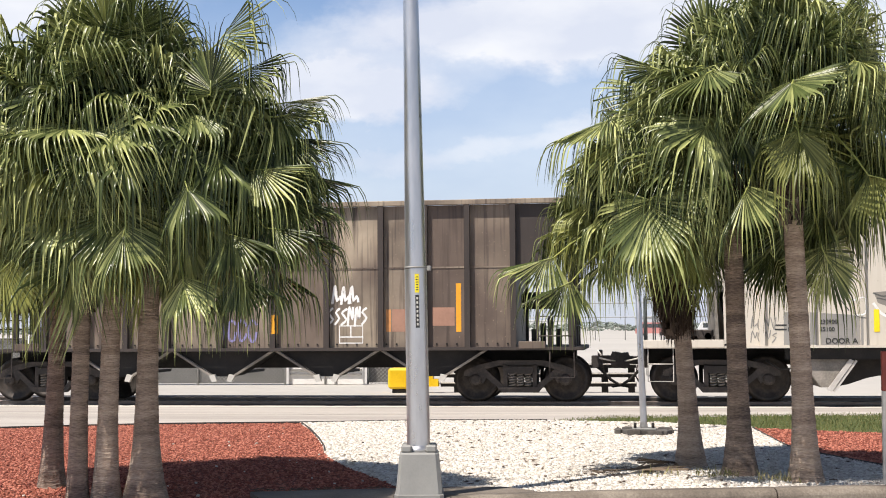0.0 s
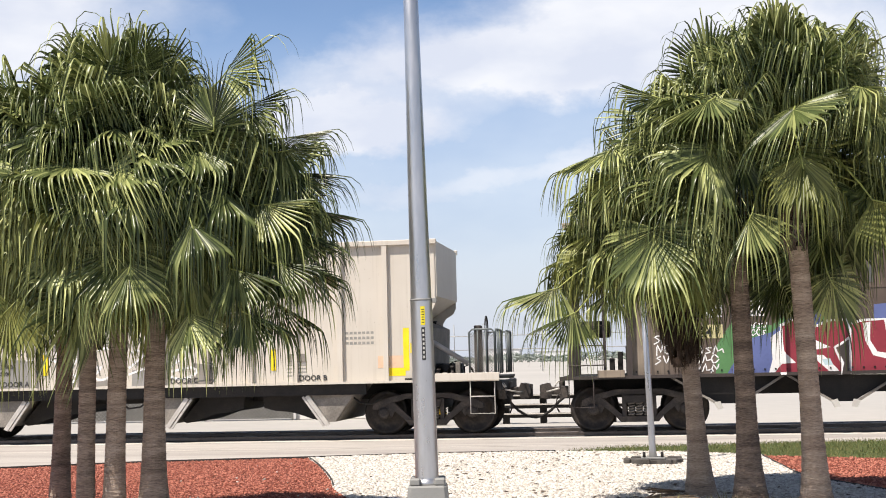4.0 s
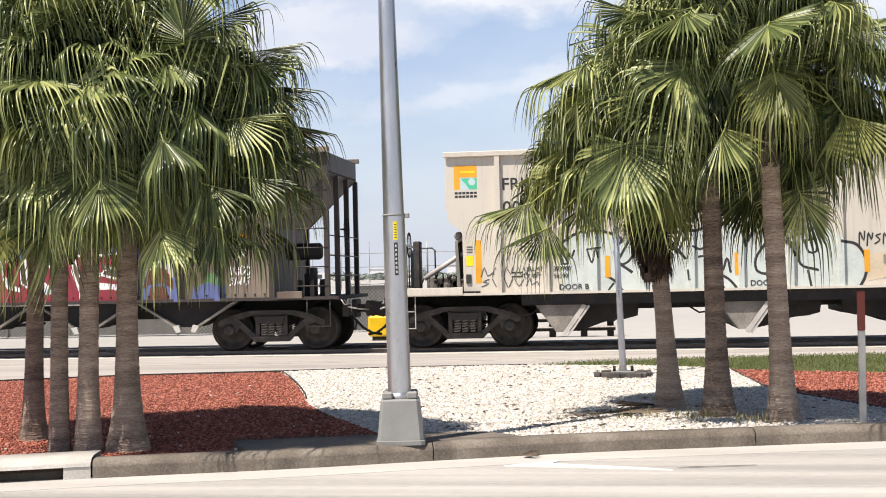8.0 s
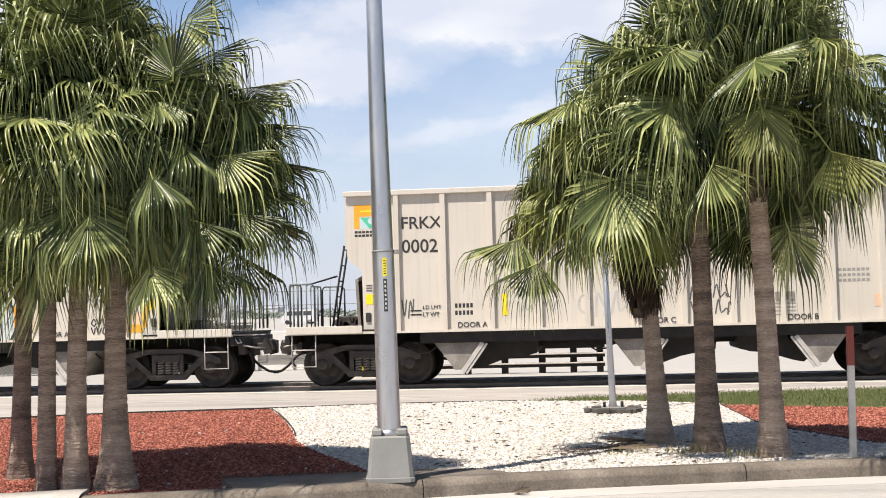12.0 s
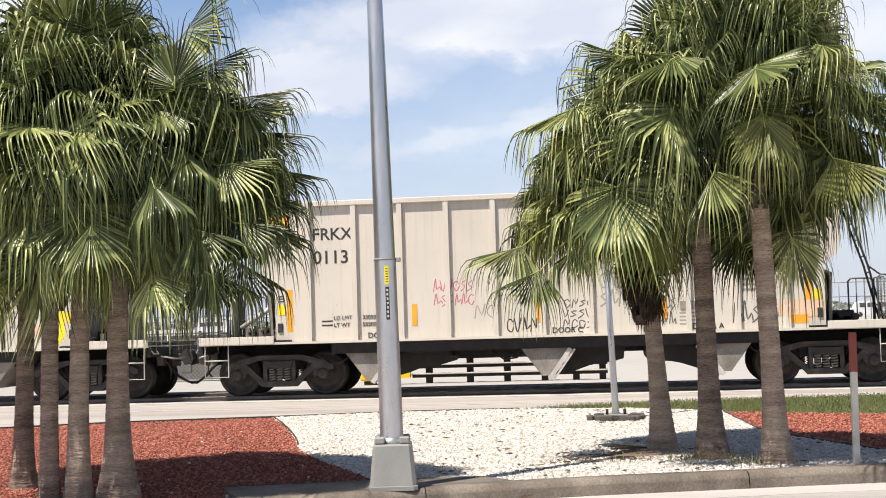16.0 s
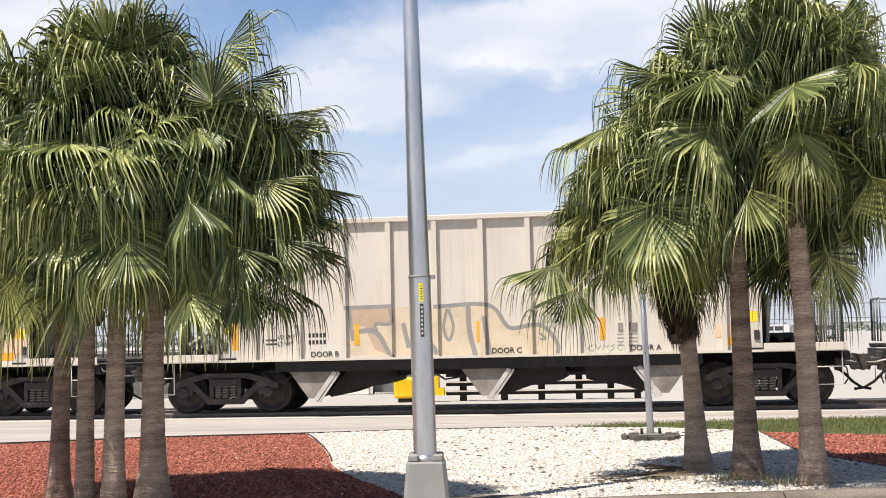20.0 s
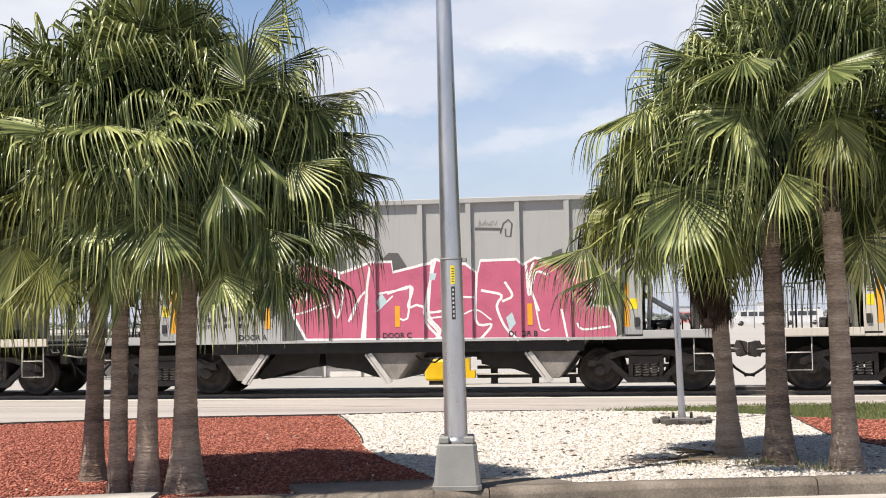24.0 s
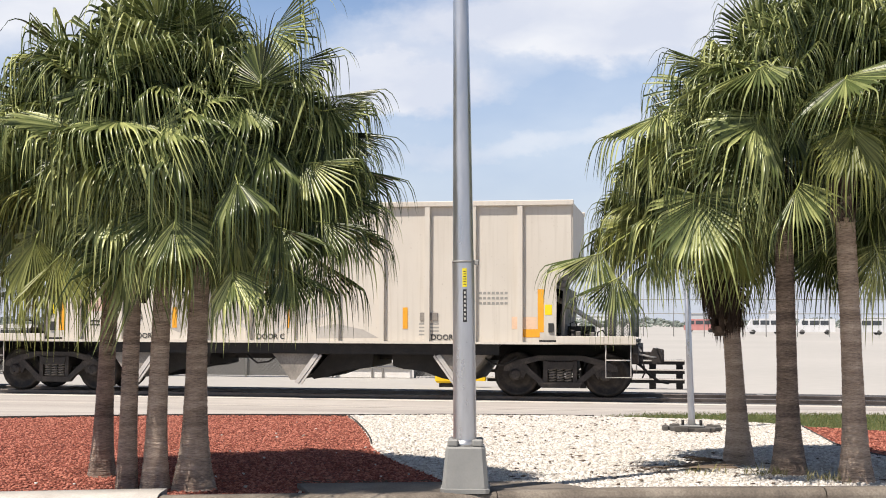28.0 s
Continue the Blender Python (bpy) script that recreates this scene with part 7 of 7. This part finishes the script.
gutter = part("gutter", sheet(bmesh.new(), [(x + 0.09, y - 0.42) for x, y in KERB_FOOT] + list(reversed([(x, y + 0.02) for x, y in KERB_FOOT])), 0.0, 0.004), M_GUTTER)
tagged(gutter, "pale concrete gutter strip along the kerb", "gutter", kind="structure")
ground_strip("crack", [(0.46 + 0.078 * i, 10.47 + 0.015 * i + 0.006 * (i % 3)) for i in range(9)], 0.018, M_SEAL, 0.007, "dark sealed crack in the road", 0.5)
ground_strip("far_band", [(-60 + 2 * i, 25.35 + 0.02 * (i % 3)) for i in range(61)], 0.5, M_SAND, 0.025, "bright sandy strip beside the track", 0.12)
ground_strip("edge_joint", [(-30 + 0.6 * i, 23.0 + 0.03 * i / 10) for i in range(101)], 0.05, M_SAND, 0.026, "pale line on the far road", 0.5)
for x in (-11.6, -5.0, -1.2, 2.6, 5.2, 9.0):
    bm = bmesh.new()
    sheet(bm, [(x, 26.10), (x + 0.16, 26.10), (x + 0.62, 27.35), (x + 0.46, 27.35)], 0.03, 0.034)
    tagged(part("crossing_mark", bm, M_PAINT), "worn pale stripe across the track", "road marking", kind="structure")

# edging strips between the beds
M_EDGING = material("black_edging", [(0.02, 0.018, 0.016), (0.05, 0.045, 0.04)], 0.7, bump=0.1)


def edging(pts, label):
    """A thin plastic strip set on edge along a line."""
    bm = bmesh.new()
    prev = None
    line = smooth_line(pts, 0.15)
    for i, (x, y) in enumerate(line):
        a, b = line[max(i - 1, 0)], line[min(i + 1, len(line) - 1)]
        d = Vector((b[0] - a[0], b[1] - a[1], 0)).normalized()
        n = Vector((-d.y, d.x, 0)) * 0.008
        ring = [bm.verts.new((x + s * n.x, y + s * n.y, z)) for s, z in ((-1, 0.06), (-1, 0.132), (1, 0.132), (1, 0.06))]
        if prev:
            for k in range(4):
                bm.faces.new((prev[k], prev[(k + 1) % 4], ring[(k + 1) % 4], ring[k]))
        prev = ring
    bmesh.ops.recalc_face_normals(bm, faces=bm.faces[:])
    return tagged(part("edging", bm, M_EDGING), label, "edging", kind="structure")


edging([(-3.70, 15.28), (-3.88, 15.95), (-4.24, 17.12), (-4.66, 18.38), (-5.15, 19.74)], "black strip between red chips and white stones")
edging([(2.7, 13.69), (2.09, 15.21), (1.82, 16.18), (1.73, 17.26), (1.62, 19.24)], "black strip between white stones and red chips")
edging([(-14, 16.5), (-9.23, 18.63), (-7.3, 19.40), (-5.17, 19.85), (-3.29, 20.35), (-1.4, 20.52)], "black strip along the back of the beds")

# paint on the near road, litter at the kerb, a dry frond on the stones
bm = sheet(bmesh.new(), [(-0.93, 10.60), (-0.46, 10.92), (-0.55, 10.72), (0.14, 10.50), (0.42, 10.36), (0.0, 10.42)], 0.0005, 0.008)
tagged(part("road_mark", bm, M_PAINT), "worn white arrow tip painted on the road", "road marking", kind="structure")
M_DRY = leaf_material("dry_leaf", [(0.07, 0.05, 0.035), (0.16, 0.12, 0.085)], 0.8, 0.05)


def dry_frond(x, y, turn, size, label):
    """A fallen dry fan leaf: flat stalk and curled strips."""
    f = thing("dry_frond", label, "dry leaf", m=pose(x, y, 0.135 if y > 11.5 else 0.006, 0, 0, turn))
    rng = random.Random(int(x * 100))
    bm = bmesh.new()
    for k in range(16):
        a = radians(-50 + 100 * k / 15)
        pts = [Vector((math.cos(a) * r * size, math.sin(a) * r * size, 0.012 + 0.03 * r * rng.random())) for r in (0.1, 0.5, 1.0)]
        n = Vector((-math.sin(a), math.cos(a), 0)) * 0.018 * size
        prev = None
        for i, p in enumerate(pts):
            w = n * (0.5, 1.0, 0.15)[i]
            ring = [bm.verts.new(p - w), bm.verts.new(p + w + Vector((0, 0, 0.008)))]
            if prev:
                bm.faces.new((prev[0], prev[1], ring[1], ring[0]))
            prev = ring
    tagged(part("blade", bm, M_DRY, f), kind="stuff")
    bm = bmesh.new()
    tube(bm, [(-0.55 * size, 0, 0.02), (0.12 * size, 0, 0.02)], 0.014 * size, 5)
    part("stalk", bm, M_DRY, f)


dry_frond(-0.05, 13.2, 25, 0.55, "dry brown palm leaf lying on white stones")
dry_frond(0.42, 13.95, -160, 0.45, "dry brown palm leaf lying on white stones")
dry_frond(-0.82, 11.08, 5, 0.16, "small curled brown leaf at the kerb")

# ---- behind the track ----
guard = thing("guardrail", "dark steel guardrail with a yellow end terminal", "guardrail", m=pose(0, 0, 0))
P_TERMINAL = material("terminal_yellow", [(0.72, 0.44, 0.005), (0.85, 0.56, 0.01)], 0.5, scale=3, fine=20, bump=0.05)
GY = 31.3
for z in (0.20, 0.42, 0.64):
    bm = bmesh.new()
    slab(bm, [(-4.7, z - 0.055), (0.0, z - 0.055), (0.0, z + 0.055), (-4.7, z + 0.055)], GY - 0.03, GY + 0.02)
    part("rail_beam", bm, M_IRON, guard)
    bm = bmesh.new()
    box(bm, -4.7, 0.0, GY - 0.075, GY - 0.031, z + 0.02, z + 0.052, 0.008)
    part("rail_lip", bm, M_BRIGHT, guard, "bright worn rail edge")
for x in (-4.3, -3.3, -2.4, -1.5, -0.75, -0.12):
    part("post", box(bmesh.new(), x - 0.08, x + 0.08, GY + 0.03, GY + 0.18, 0.0, 0.70, 0.01), M_IRON, guard)
bm = bmesh.new()
box(bm, -5.95, -5.42, GY - 0.30, GY + 0.30, 0.10, 0.60, 0.05)
part("terminal_nose", bm, P_TERMINAL, guard, "yellow terminal nose box")
part("terminal_foot", box(bmesh.new(), -5.85, -5.45, GY - 0.25, GY + 0.25, 0.0, 0.099, 0.01), M_IRON, guard)
bm = bmesh.new()
slab(bm, [(-5.40, 0.16), (-4.72, 0.16), (-4.72, 0.34), (-4.85, 0.34), (-4.85, 0.62), (-5.0, 0.62), (-5.0, 0.50), (-5.40, 0.50)], GY - 0.28, GY - 0.08)
part("terminal_arm", bm, P_TERMINAL, guard, "yellow stepped terminal arm")

M_WIRE = material("fence_wire", [(0.28, 0.28, 0.27), (0.40, 0.40, 0.39)], 0.5, 0.5, scale=5, bump=0.0)
M_WALL = material("white_wall", [(0.62, 0.60, 0.57), (0.75, 0.73, 0.70)], 0.8, scale=1.5, fine=20, bump=0.1)
M_FENCE_BACK = material("fence_slats", [(0.17, 0.165, 0.155), (0.26, 0.25, 0.235)], 0.8, scale=2.0, fine=20, stretch=(4, 1, 0.5), bump=0.1)


def chain_fence(x0, x1, y, height, backed, label):
    """A chain-link fence: posts, top rail, mesh of crossing wires, and a backing where there is one."""
    fence = thing("fence", label, "fence")
    n = max(1, int((x1 - x0) / 2.4))
    for i in range(n + 1):
        x = x0 + (x1 - x0) * i / n
        bm = bmesh.new()
        tube(bm, [(x, y, 0), (x, y, height + 0.05)], 0.03, 8)
        part("post", bm, M_WIRE, fence)
    bm = bmesh.new()
    tube(bm, [(x0, y, height), (x1, y, height)], 0.022, 6)
    part("top_rail", bm, M_WIRE, fence)
    bm = bmesh.new()
    step = 0.11
    k = -height
    while k < (x1 - x0):
        for way in (1, -1):
            pts = [(x0 + k, 0.0), (x0 + k + height, height)] if way > 0 else [(x0 + k, height), (x0 + k + height, 0.0)]
            (xa, za), (xb, zb) = pts
            ta, tb = max(0.0, (x0 - xa) / (xb - xa)), min(1.0, (x1 - xa) / (xb - xa))
            if tb > ta:
                p0 = (xa + (xb - xa) * ta, y - 0.004 * way, za + (zb - za) * ta)
                p1 = (xa + (xb - xa) * tb, y - 0.004 * way, za + (zb - za) * tb)
                tube(bm, [p0, p1], 0.006, 3, cap=False)
        k += step
    wires = part("wire_mesh", bm, M_WIRE, fence)
    tagged(wires, kind="stuff")
    if backed:
        part("backing", box(bmesh.new(), x0, x1, y + 0.05, y + 0.09, 0.05, height - 0.05), M_FENCE_BACK, fence, "grey privacy backing")
    return fence


chain_fence(-30.0, -9.7, 35.4, 1.35, True, "chain-link fence with grey backing behind the track")
chain_fence(-7.45, -5.6, 35.9, 1.35, True, "short chain-link panel behind the track")
gate = thing("barrier_wall", "low white wall with rails behind the track", "wall")
part("panel", box(bmesh.new(), -9.65, -7.5, 35.55, 35.70, 0.0, 1.1, 0.02), M_WALL, gate)
for z in (0.30, 0.42):
    part("rail", box(bmesh.new(), -9.6, -7.55, 35.50, 35.548, z - 0.02, z + 0.02), M_FENCE_BACK, gate)
for x in (-8.6, -8.3):
    part("upright", box(bmesh.new(), x - 0.02, x + 0.02, 35.50, 35.548, 0.02, 0.28), M_FENCE_BACK, gate)

# far vehicles, wires, buildings and trees along the horizon
M_GLASS = material("dark_glass", [(0.03, 0.035, 0.04), (0.08, 0.09, 0.10)], 0.15, 0.0, scale=4, bump=0)
M_FAR_WHITE = material("far_white", [(0.55, 0.55, 0.55), (0.70, 0.70, 0.70)], 0.6, scale=1, bump=0)
# red washed towards pink, with haze and glare put into the colour
M_FAR_RED = material("far_red_hazed", [(0.42, 0.16, 0.15), (0.52, 0.24, 0.22)], 0.6, scale=1, bump=0)
M_TYRE = material("tyre", [(0.02, 0.02, 0.02), (0.04, 0.04, 0.04)], 0.9, bump=0)


def van(x, y, turn, body_mat, label):
    v = thing("van", label, "van", "parked vehicles in the yard", m=pose(x, y, 0.0, 0, 0, turn))
    bm = bmesh.new()
    slab(bm, [(-2.6, 0.35), (-2.6, 1.1), (-2.3, 1.25), (-1.9, 2.05), (-1.6, 2.15), (2.6, 2.15), (2.65, 2.0), (2.65, 0.35)], -0.95, 0.95)
    part("body", bm, body_mat, v)
    for x0, x1 in ((-1.75, -0.9), (-0.7, 0.5), (0.7, 1.9)):
        part("window", box(bmesh.new(), x0, x1, -0.97, -0.951, 1.3, 1.9, 0.004), M_GLASS, v)
    for wx in (-1.7, 1.6):
        for wy in (-0.95, 0.72):
            bm = bmesh.new()
            lathe(bm, [(0.34, 0.0), (0.34, 0.22)], 14, "y", (wx, wy, 0.34))
            part("wheel", bm, M_TYRE, v)
    return v


for i, (x, y, m_) in enumerate(((2.6, 215, M_FAR_RED), (10.9, 184, M_FAR_WHITE), (17.6, 185, M_FAR_WHITE), (24, 183, M_FAR_WHITE), (-44, 186, M_FAR_WHITE), (-58, 188, M_FAR_WHITE), (36, 184, M_FAR_WHITE))):
    van(x, y, (i * 37) % 14 - 7, m_, "red and white van parked far off in the yard" if m_ is M_FAR_RED else "white van parked far off in the yard")

far_fence = thing("fence", "tall thin far fence with slim poles along the yard", "fence")
for i in range(70):
    bm = bmesh.new()
    tube(bm, [(-110 + 3.4 * i, 150, 0), (-110 + 3.4 * i, 150, 5.6)], 0.05, 4)
    part("pole", bm, M_WIRE, far_fence)
for z in (2.6, 4.2):
    bm = bmesh.new()
    tube(bm, [(-110, 150, z), (128, 150, z)], 0.05, 4)
    part("wire", bm, M_WIRE, far_fence)


def far_building(x, y, w, d, h, mat_, label):
    b = thing("building", label, "building", "far buildings")
    part("wall", box(bmesh.new(), x, x + w, y, y + d, 0, h), mat_, b)
    part("roof", box(bmesh.new(), x - 0.4, x + w + 0.4, y - 0.4, y + d + 0.4, h + 0.002, h + 0.5, 0.05), M_FAR_WHITE, b)
    return b


# bluish pale walls: the haze before the buildings is painted into them
M_HAZE = material("far_wall_hazed", [(0.42, 0.44, 0.46), (0.52, 0.54, 0.56)], 0.9, scale=0.05, fine=1, bump=0)
rng = random.Random(17)
for i in range(14):
    far_building(-330 + 46 * i + rng.uniform(-12, 12), 640 + rng.uniform(0, 150), rng.uniform(14, 34), 16, rng.choice((4.0, 5.0, 6.5, 8.0)), rng.choice((M_HAZE, M_FAR_WHITE)), "low pale building far off in the haze")
# distance haze is mixed into the greens of the far hedge
M_WOODS = leaf_material("far_leaves_hazed", [(0.17, 0.20, 0.17), (0.26, 0.29, 0.26)], 0.8, 0.1)
rng2 = np.random.RandomState(4)
verts, faces = [], []
for i in range(9000):
    c = np.array([rng2.uniform(-300, 300), rng2.uniform(420, 470), 0.0])
    c[2] = rng2.uniform(0.4, 2.8) * (0.6 + 0.5 * math.sin(c[0] * 0.11) ** 2)
    q = rng2.normal(size=(4, 3)) * np.array([0.55, 0.5, 0.38])
    b0 = len(verts)
    verts += [tuple(c + v) for v in q]
    faces += [(b0, b0 + 1, b0 + 2), (b0, b0 + 2, b0 + 3), (b0, b0 + 1, b0 + 3), (b0 + 1, b0 + 2, b0 + 3)]
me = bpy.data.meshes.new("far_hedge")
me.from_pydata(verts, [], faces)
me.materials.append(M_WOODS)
tagged(new("far_hedge", me), "green line of far trees and hedges, paled as by haze", "trees", kind="stuff")

# ---- loose stones, chips and grass ----


def piece_material(name, stops, rough=0.9):
    """Stones and chips: each piece its own shade, with a fine grain."""
    m = bpy.data.materials.new(name)
    m.use_nodes = True
    nt = m.node_tree
    N, L = nt.nodes.new, nt.links.new
    b = nt.nodes["Principled BSDF"]
    geo, tc, n, add, ramp = N("ShaderNodeNewGeometry"), N("ShaderNodeTexCoord"), N("ShaderNodeTexNoise"), N("ShaderNodeMath"), N("ShaderNodeValToRGB")
    n.inputs["Scale"].default_value = 55
    L(tc.outputs["Object"], n.inputs["Vector"])
    add.operation, add.inputs[1].default_value = "MULTIPLY_ADD", 0.3
    L(n.outputs["Fac"], add.inputs[0]), L(geo.outputs["Random Per Island"], add.inputs[2])
    els = ramp.color_ramp.elements
    for i, c in enumerate(stops):
        p = 0.1 + 1.0 * i / max(1, len(stops) - 1)
        e = els[i] if i < 2 else els.new(min(1, p))
        e.position, e.color = min(1, p), (*c, 1)
    L(add.outputs[0], ramp.inputs["Fac"]), L(ramp.outputs["Color"], b.inputs["Base Color"])
    b.inputs["Roughness"].default_value = rough
    return m


OCTA = np.array([(1, 0, 0), (-1, 0, 0), (0, 1, 0), (0, -1, 0), (0, 0, 1), (0, 0, -1)], float)
OCTA_F = np.array([(0, 2, 4), (2, 1, 4), (1, 3, 4), (3, 0, 4), (2, 0, 5), (1, 2, 5), (3, 1, 5), (0, 3, 5)])
CUBE = np.array([(x, y, z) for z in (-1, 1) for y in (-1, 1) for x in (-1, 1)], float) * 0.75
CUBE_F = np.array([(0, 2, 3, 1), (4, 5, 7, 6), (0, 1, 5, 4), (1, 3, 7, 5), (3, 2, 6, 7), (2, 0, 4, 6)])


def strew(name, poly, count, size, mat_, label, category, seed, base, faces, flat=(1, 1, 0.6), z=0.10, near=None):
    """Loose pieces of one kind spread over an outline, as one mesh; denser towards the viewer's side."""
    r = np.random.RandomState(seed)
    P = np.array(poly)
    lo, hi = P.min(0), P.max(0)
    px, py = np.empty(0), np.empty(0)
    while len(px) < count:
        x, y = r.uniform(lo[0], hi[0], count), r.uniform(lo[1], hi[1], count)
        keep = inside(x, y, poly)
        if near is not None:
            keep &= (x > near[0]) & (x < near[1])
        px, py = np.concatenate([px, x[keep]]), np.concatenate([py, y[keep]])
    px, py = px[:count], py[:count]
    s = size * r.uniform(0.55, 1.35, count)
    a, b, c = r.uniform(0, 6.283, count), r.uniform(-0.5, 0.5, count), r.uniform(-0.5, 0.5, count)
    V = base[None] * (1 + r.uniform(-0.3, 0.3, (count, len(base), 3))) * np.array(flat) * s[:, None, None]
    ca, sa = np.cos(a)[:, None], np.sin(a)[:, None]
    cb, sb = np.cos(b)[:, None], np.sin(b)[:, None]
    x, y, zz = V[..., 0], V[..., 1], V[..., 2]
    y, zz = y * cb - zz * sb, y * sb + zz * cb
    x, y = x * ca - y * sa, x * sa + y * ca
    W = np.stack([x + px[:, None], y + py[:, None], zz + z + s[:, None] * flat[2] * r.uniform(0.2, 1.0, (count, 1))], -1).reshape(-1, 3)
    F = (faces[None] + len(base) * np.arange(count)[:, None, None]).reshape(-1, faces.shape[1])
    me = bpy.data.meshes.new(name)
    k = faces.shape[1]
    me.vertices.add(len(W)), me.loops.add(F.size), me.polygons.add(len(F))
    me.vertices.foreach_set("co", W.ravel())
    me.loops.foreach_set("vertex_index", F.ravel().astype(np.int32))
    me.polygons.foreach_set("loop_start", np.arange(0, F.size, k, dtype=np.int32))
    me.update()
    me.materials.append(mat_)
    return tagged(new(name, me), label, category, kind="stuff")


M_STONE = piece_material("white_stone", [(0.36, 0.32, 0.275), (0.58, 0.535, 0.475), (0.70, 0.665, 0.61)])
M_CHIP = piece_material("red_chip", [(0.14, 0.038, 0.026), (0.30, 0.085, 0.054), (0.52, 0.20, 0.135)])
M_WEED = piece_material("dry_weed", [(0.12, 0.12, 0.04), (0.24, 0.22, 0.09), (0.36, 0.31, 0.16)])
M_BLADE = piece_material("grass_blade", [(0.05, 0.075, 0.02), (0.11, 0.135, 0.04), (0.20, 0.19, 0.075)])
strew("white_stones", WHITE, 96000, 0.0172, M_STONE, "bed of loose white landscaping stones", "stones", 1, CUBE, CUBE_F, (1, 1, 0.7))
strew("red_chips", RED_LEFT, 85000, 0.0150, M_CHIP, "bed of loose brick-red stone chips", "chips", 2, OCTA, OCTA_F, (1.2, 0.9, 0.55), near=(-11, 0))
strew("red_chips", RED_RIGHT, 26000, 0.0165, M_CHIP, "bed of loose brick-red stone chips", "chips", 3, OCTA, OCTA_F, (1.2, 0.9, 0.55), near=(1, 7))
strew("stray_stones", RED_LEFT, 34, 0.012, M_STONE, "single white stones strewn among the red chips", "stones", 5, CUBE, CUBE_F, (1, 1, 0.7), near=(-6, -2.2), z=0.118)
strew("stray_chips", WHITE, 260, 0.024, piece_material("dark_litter", [(0.07, 0.05, 0.04), (0.16, 0.12, 0.09)]), "dry leaf bits strewn on the white stones", "litter", 6, OCTA, OCTA_F, (1.6, 0.6, 0.3), near=(-3.5, 5), z=0.128)
TUFT = np.array([(-0.12, 0, 0), (0.12, 0, 0), (0.35, 0.1, 1.0)], float)
strew("grass", GRASS, 50000, 0.035, M_BLADE, "mown green grass strip along the far road", "grass", 4, TUFT, np.array([(0, 1, 2)]), (1, 1, 1.0), z=0.085)

# weeds and dry litter on the stones
for (x0, x1, y0, y1), n, seed_ in (((0.55, 0.95, 12.72, 12.95), 90, 11), ((1.1, 1.5, 12.42, 12.62), 70, 12), ((0.0, 0.4, 12.72, 12.98), 40, 13)):
    strew("weeds", [(x0, y0), (x1, y0 + 0.05), (x1, y1 + 0.05), (x0, y1)], n, 0.055, M_WEED, "thin dry weeds among white stones by the kerb", "weeds", seed_, TUFT, np.array([(0, 1, 2)]), (1, 1, 1.0), z=0.11)
strew("dry_litter", [(-0.75, 12.6), (0.2, 13.0), (0.35, 13.9), (-0.5, 13.5)], 130, 0.019, M_DRY, "brown leaf litter lying on the white stones", "litter", 14, OCTA, OCTA_F, (2.6, 0.35, 0.2), z=0.132)
strew("dry_litter", [(-3.4, 11.25), (-2.0, 11.66), (-2.0, 11.9), (-3.5, 11.6)], 120, 0.018, M_DRY, "brown leaf litter along the concrete pad", "litter", 15, OCTA, OCTA_F, (2.6, 0.35, 0.2), z=0.125)

# ---- what moves ----


def motions():
    """The cars roll along the track at one speed, their wheels turn with them."""
    for car, x in CARS:
        walk(car, [(t, pose(x - SPEED * t, TRACK_Y, RAIL_TOP)) for t in (0.0, 7.0, 14.0, 21.0, 28.0)])
    turn = math.degrees(SPEED / 0.44)
    times = [28.0 * i / 190 for i in range(191)]
    for w, x, z in WHEELSETS:
        walk(w, [(t, pose(x, 0, z, 0, -turn * t, 0)) for t in times])


motions()
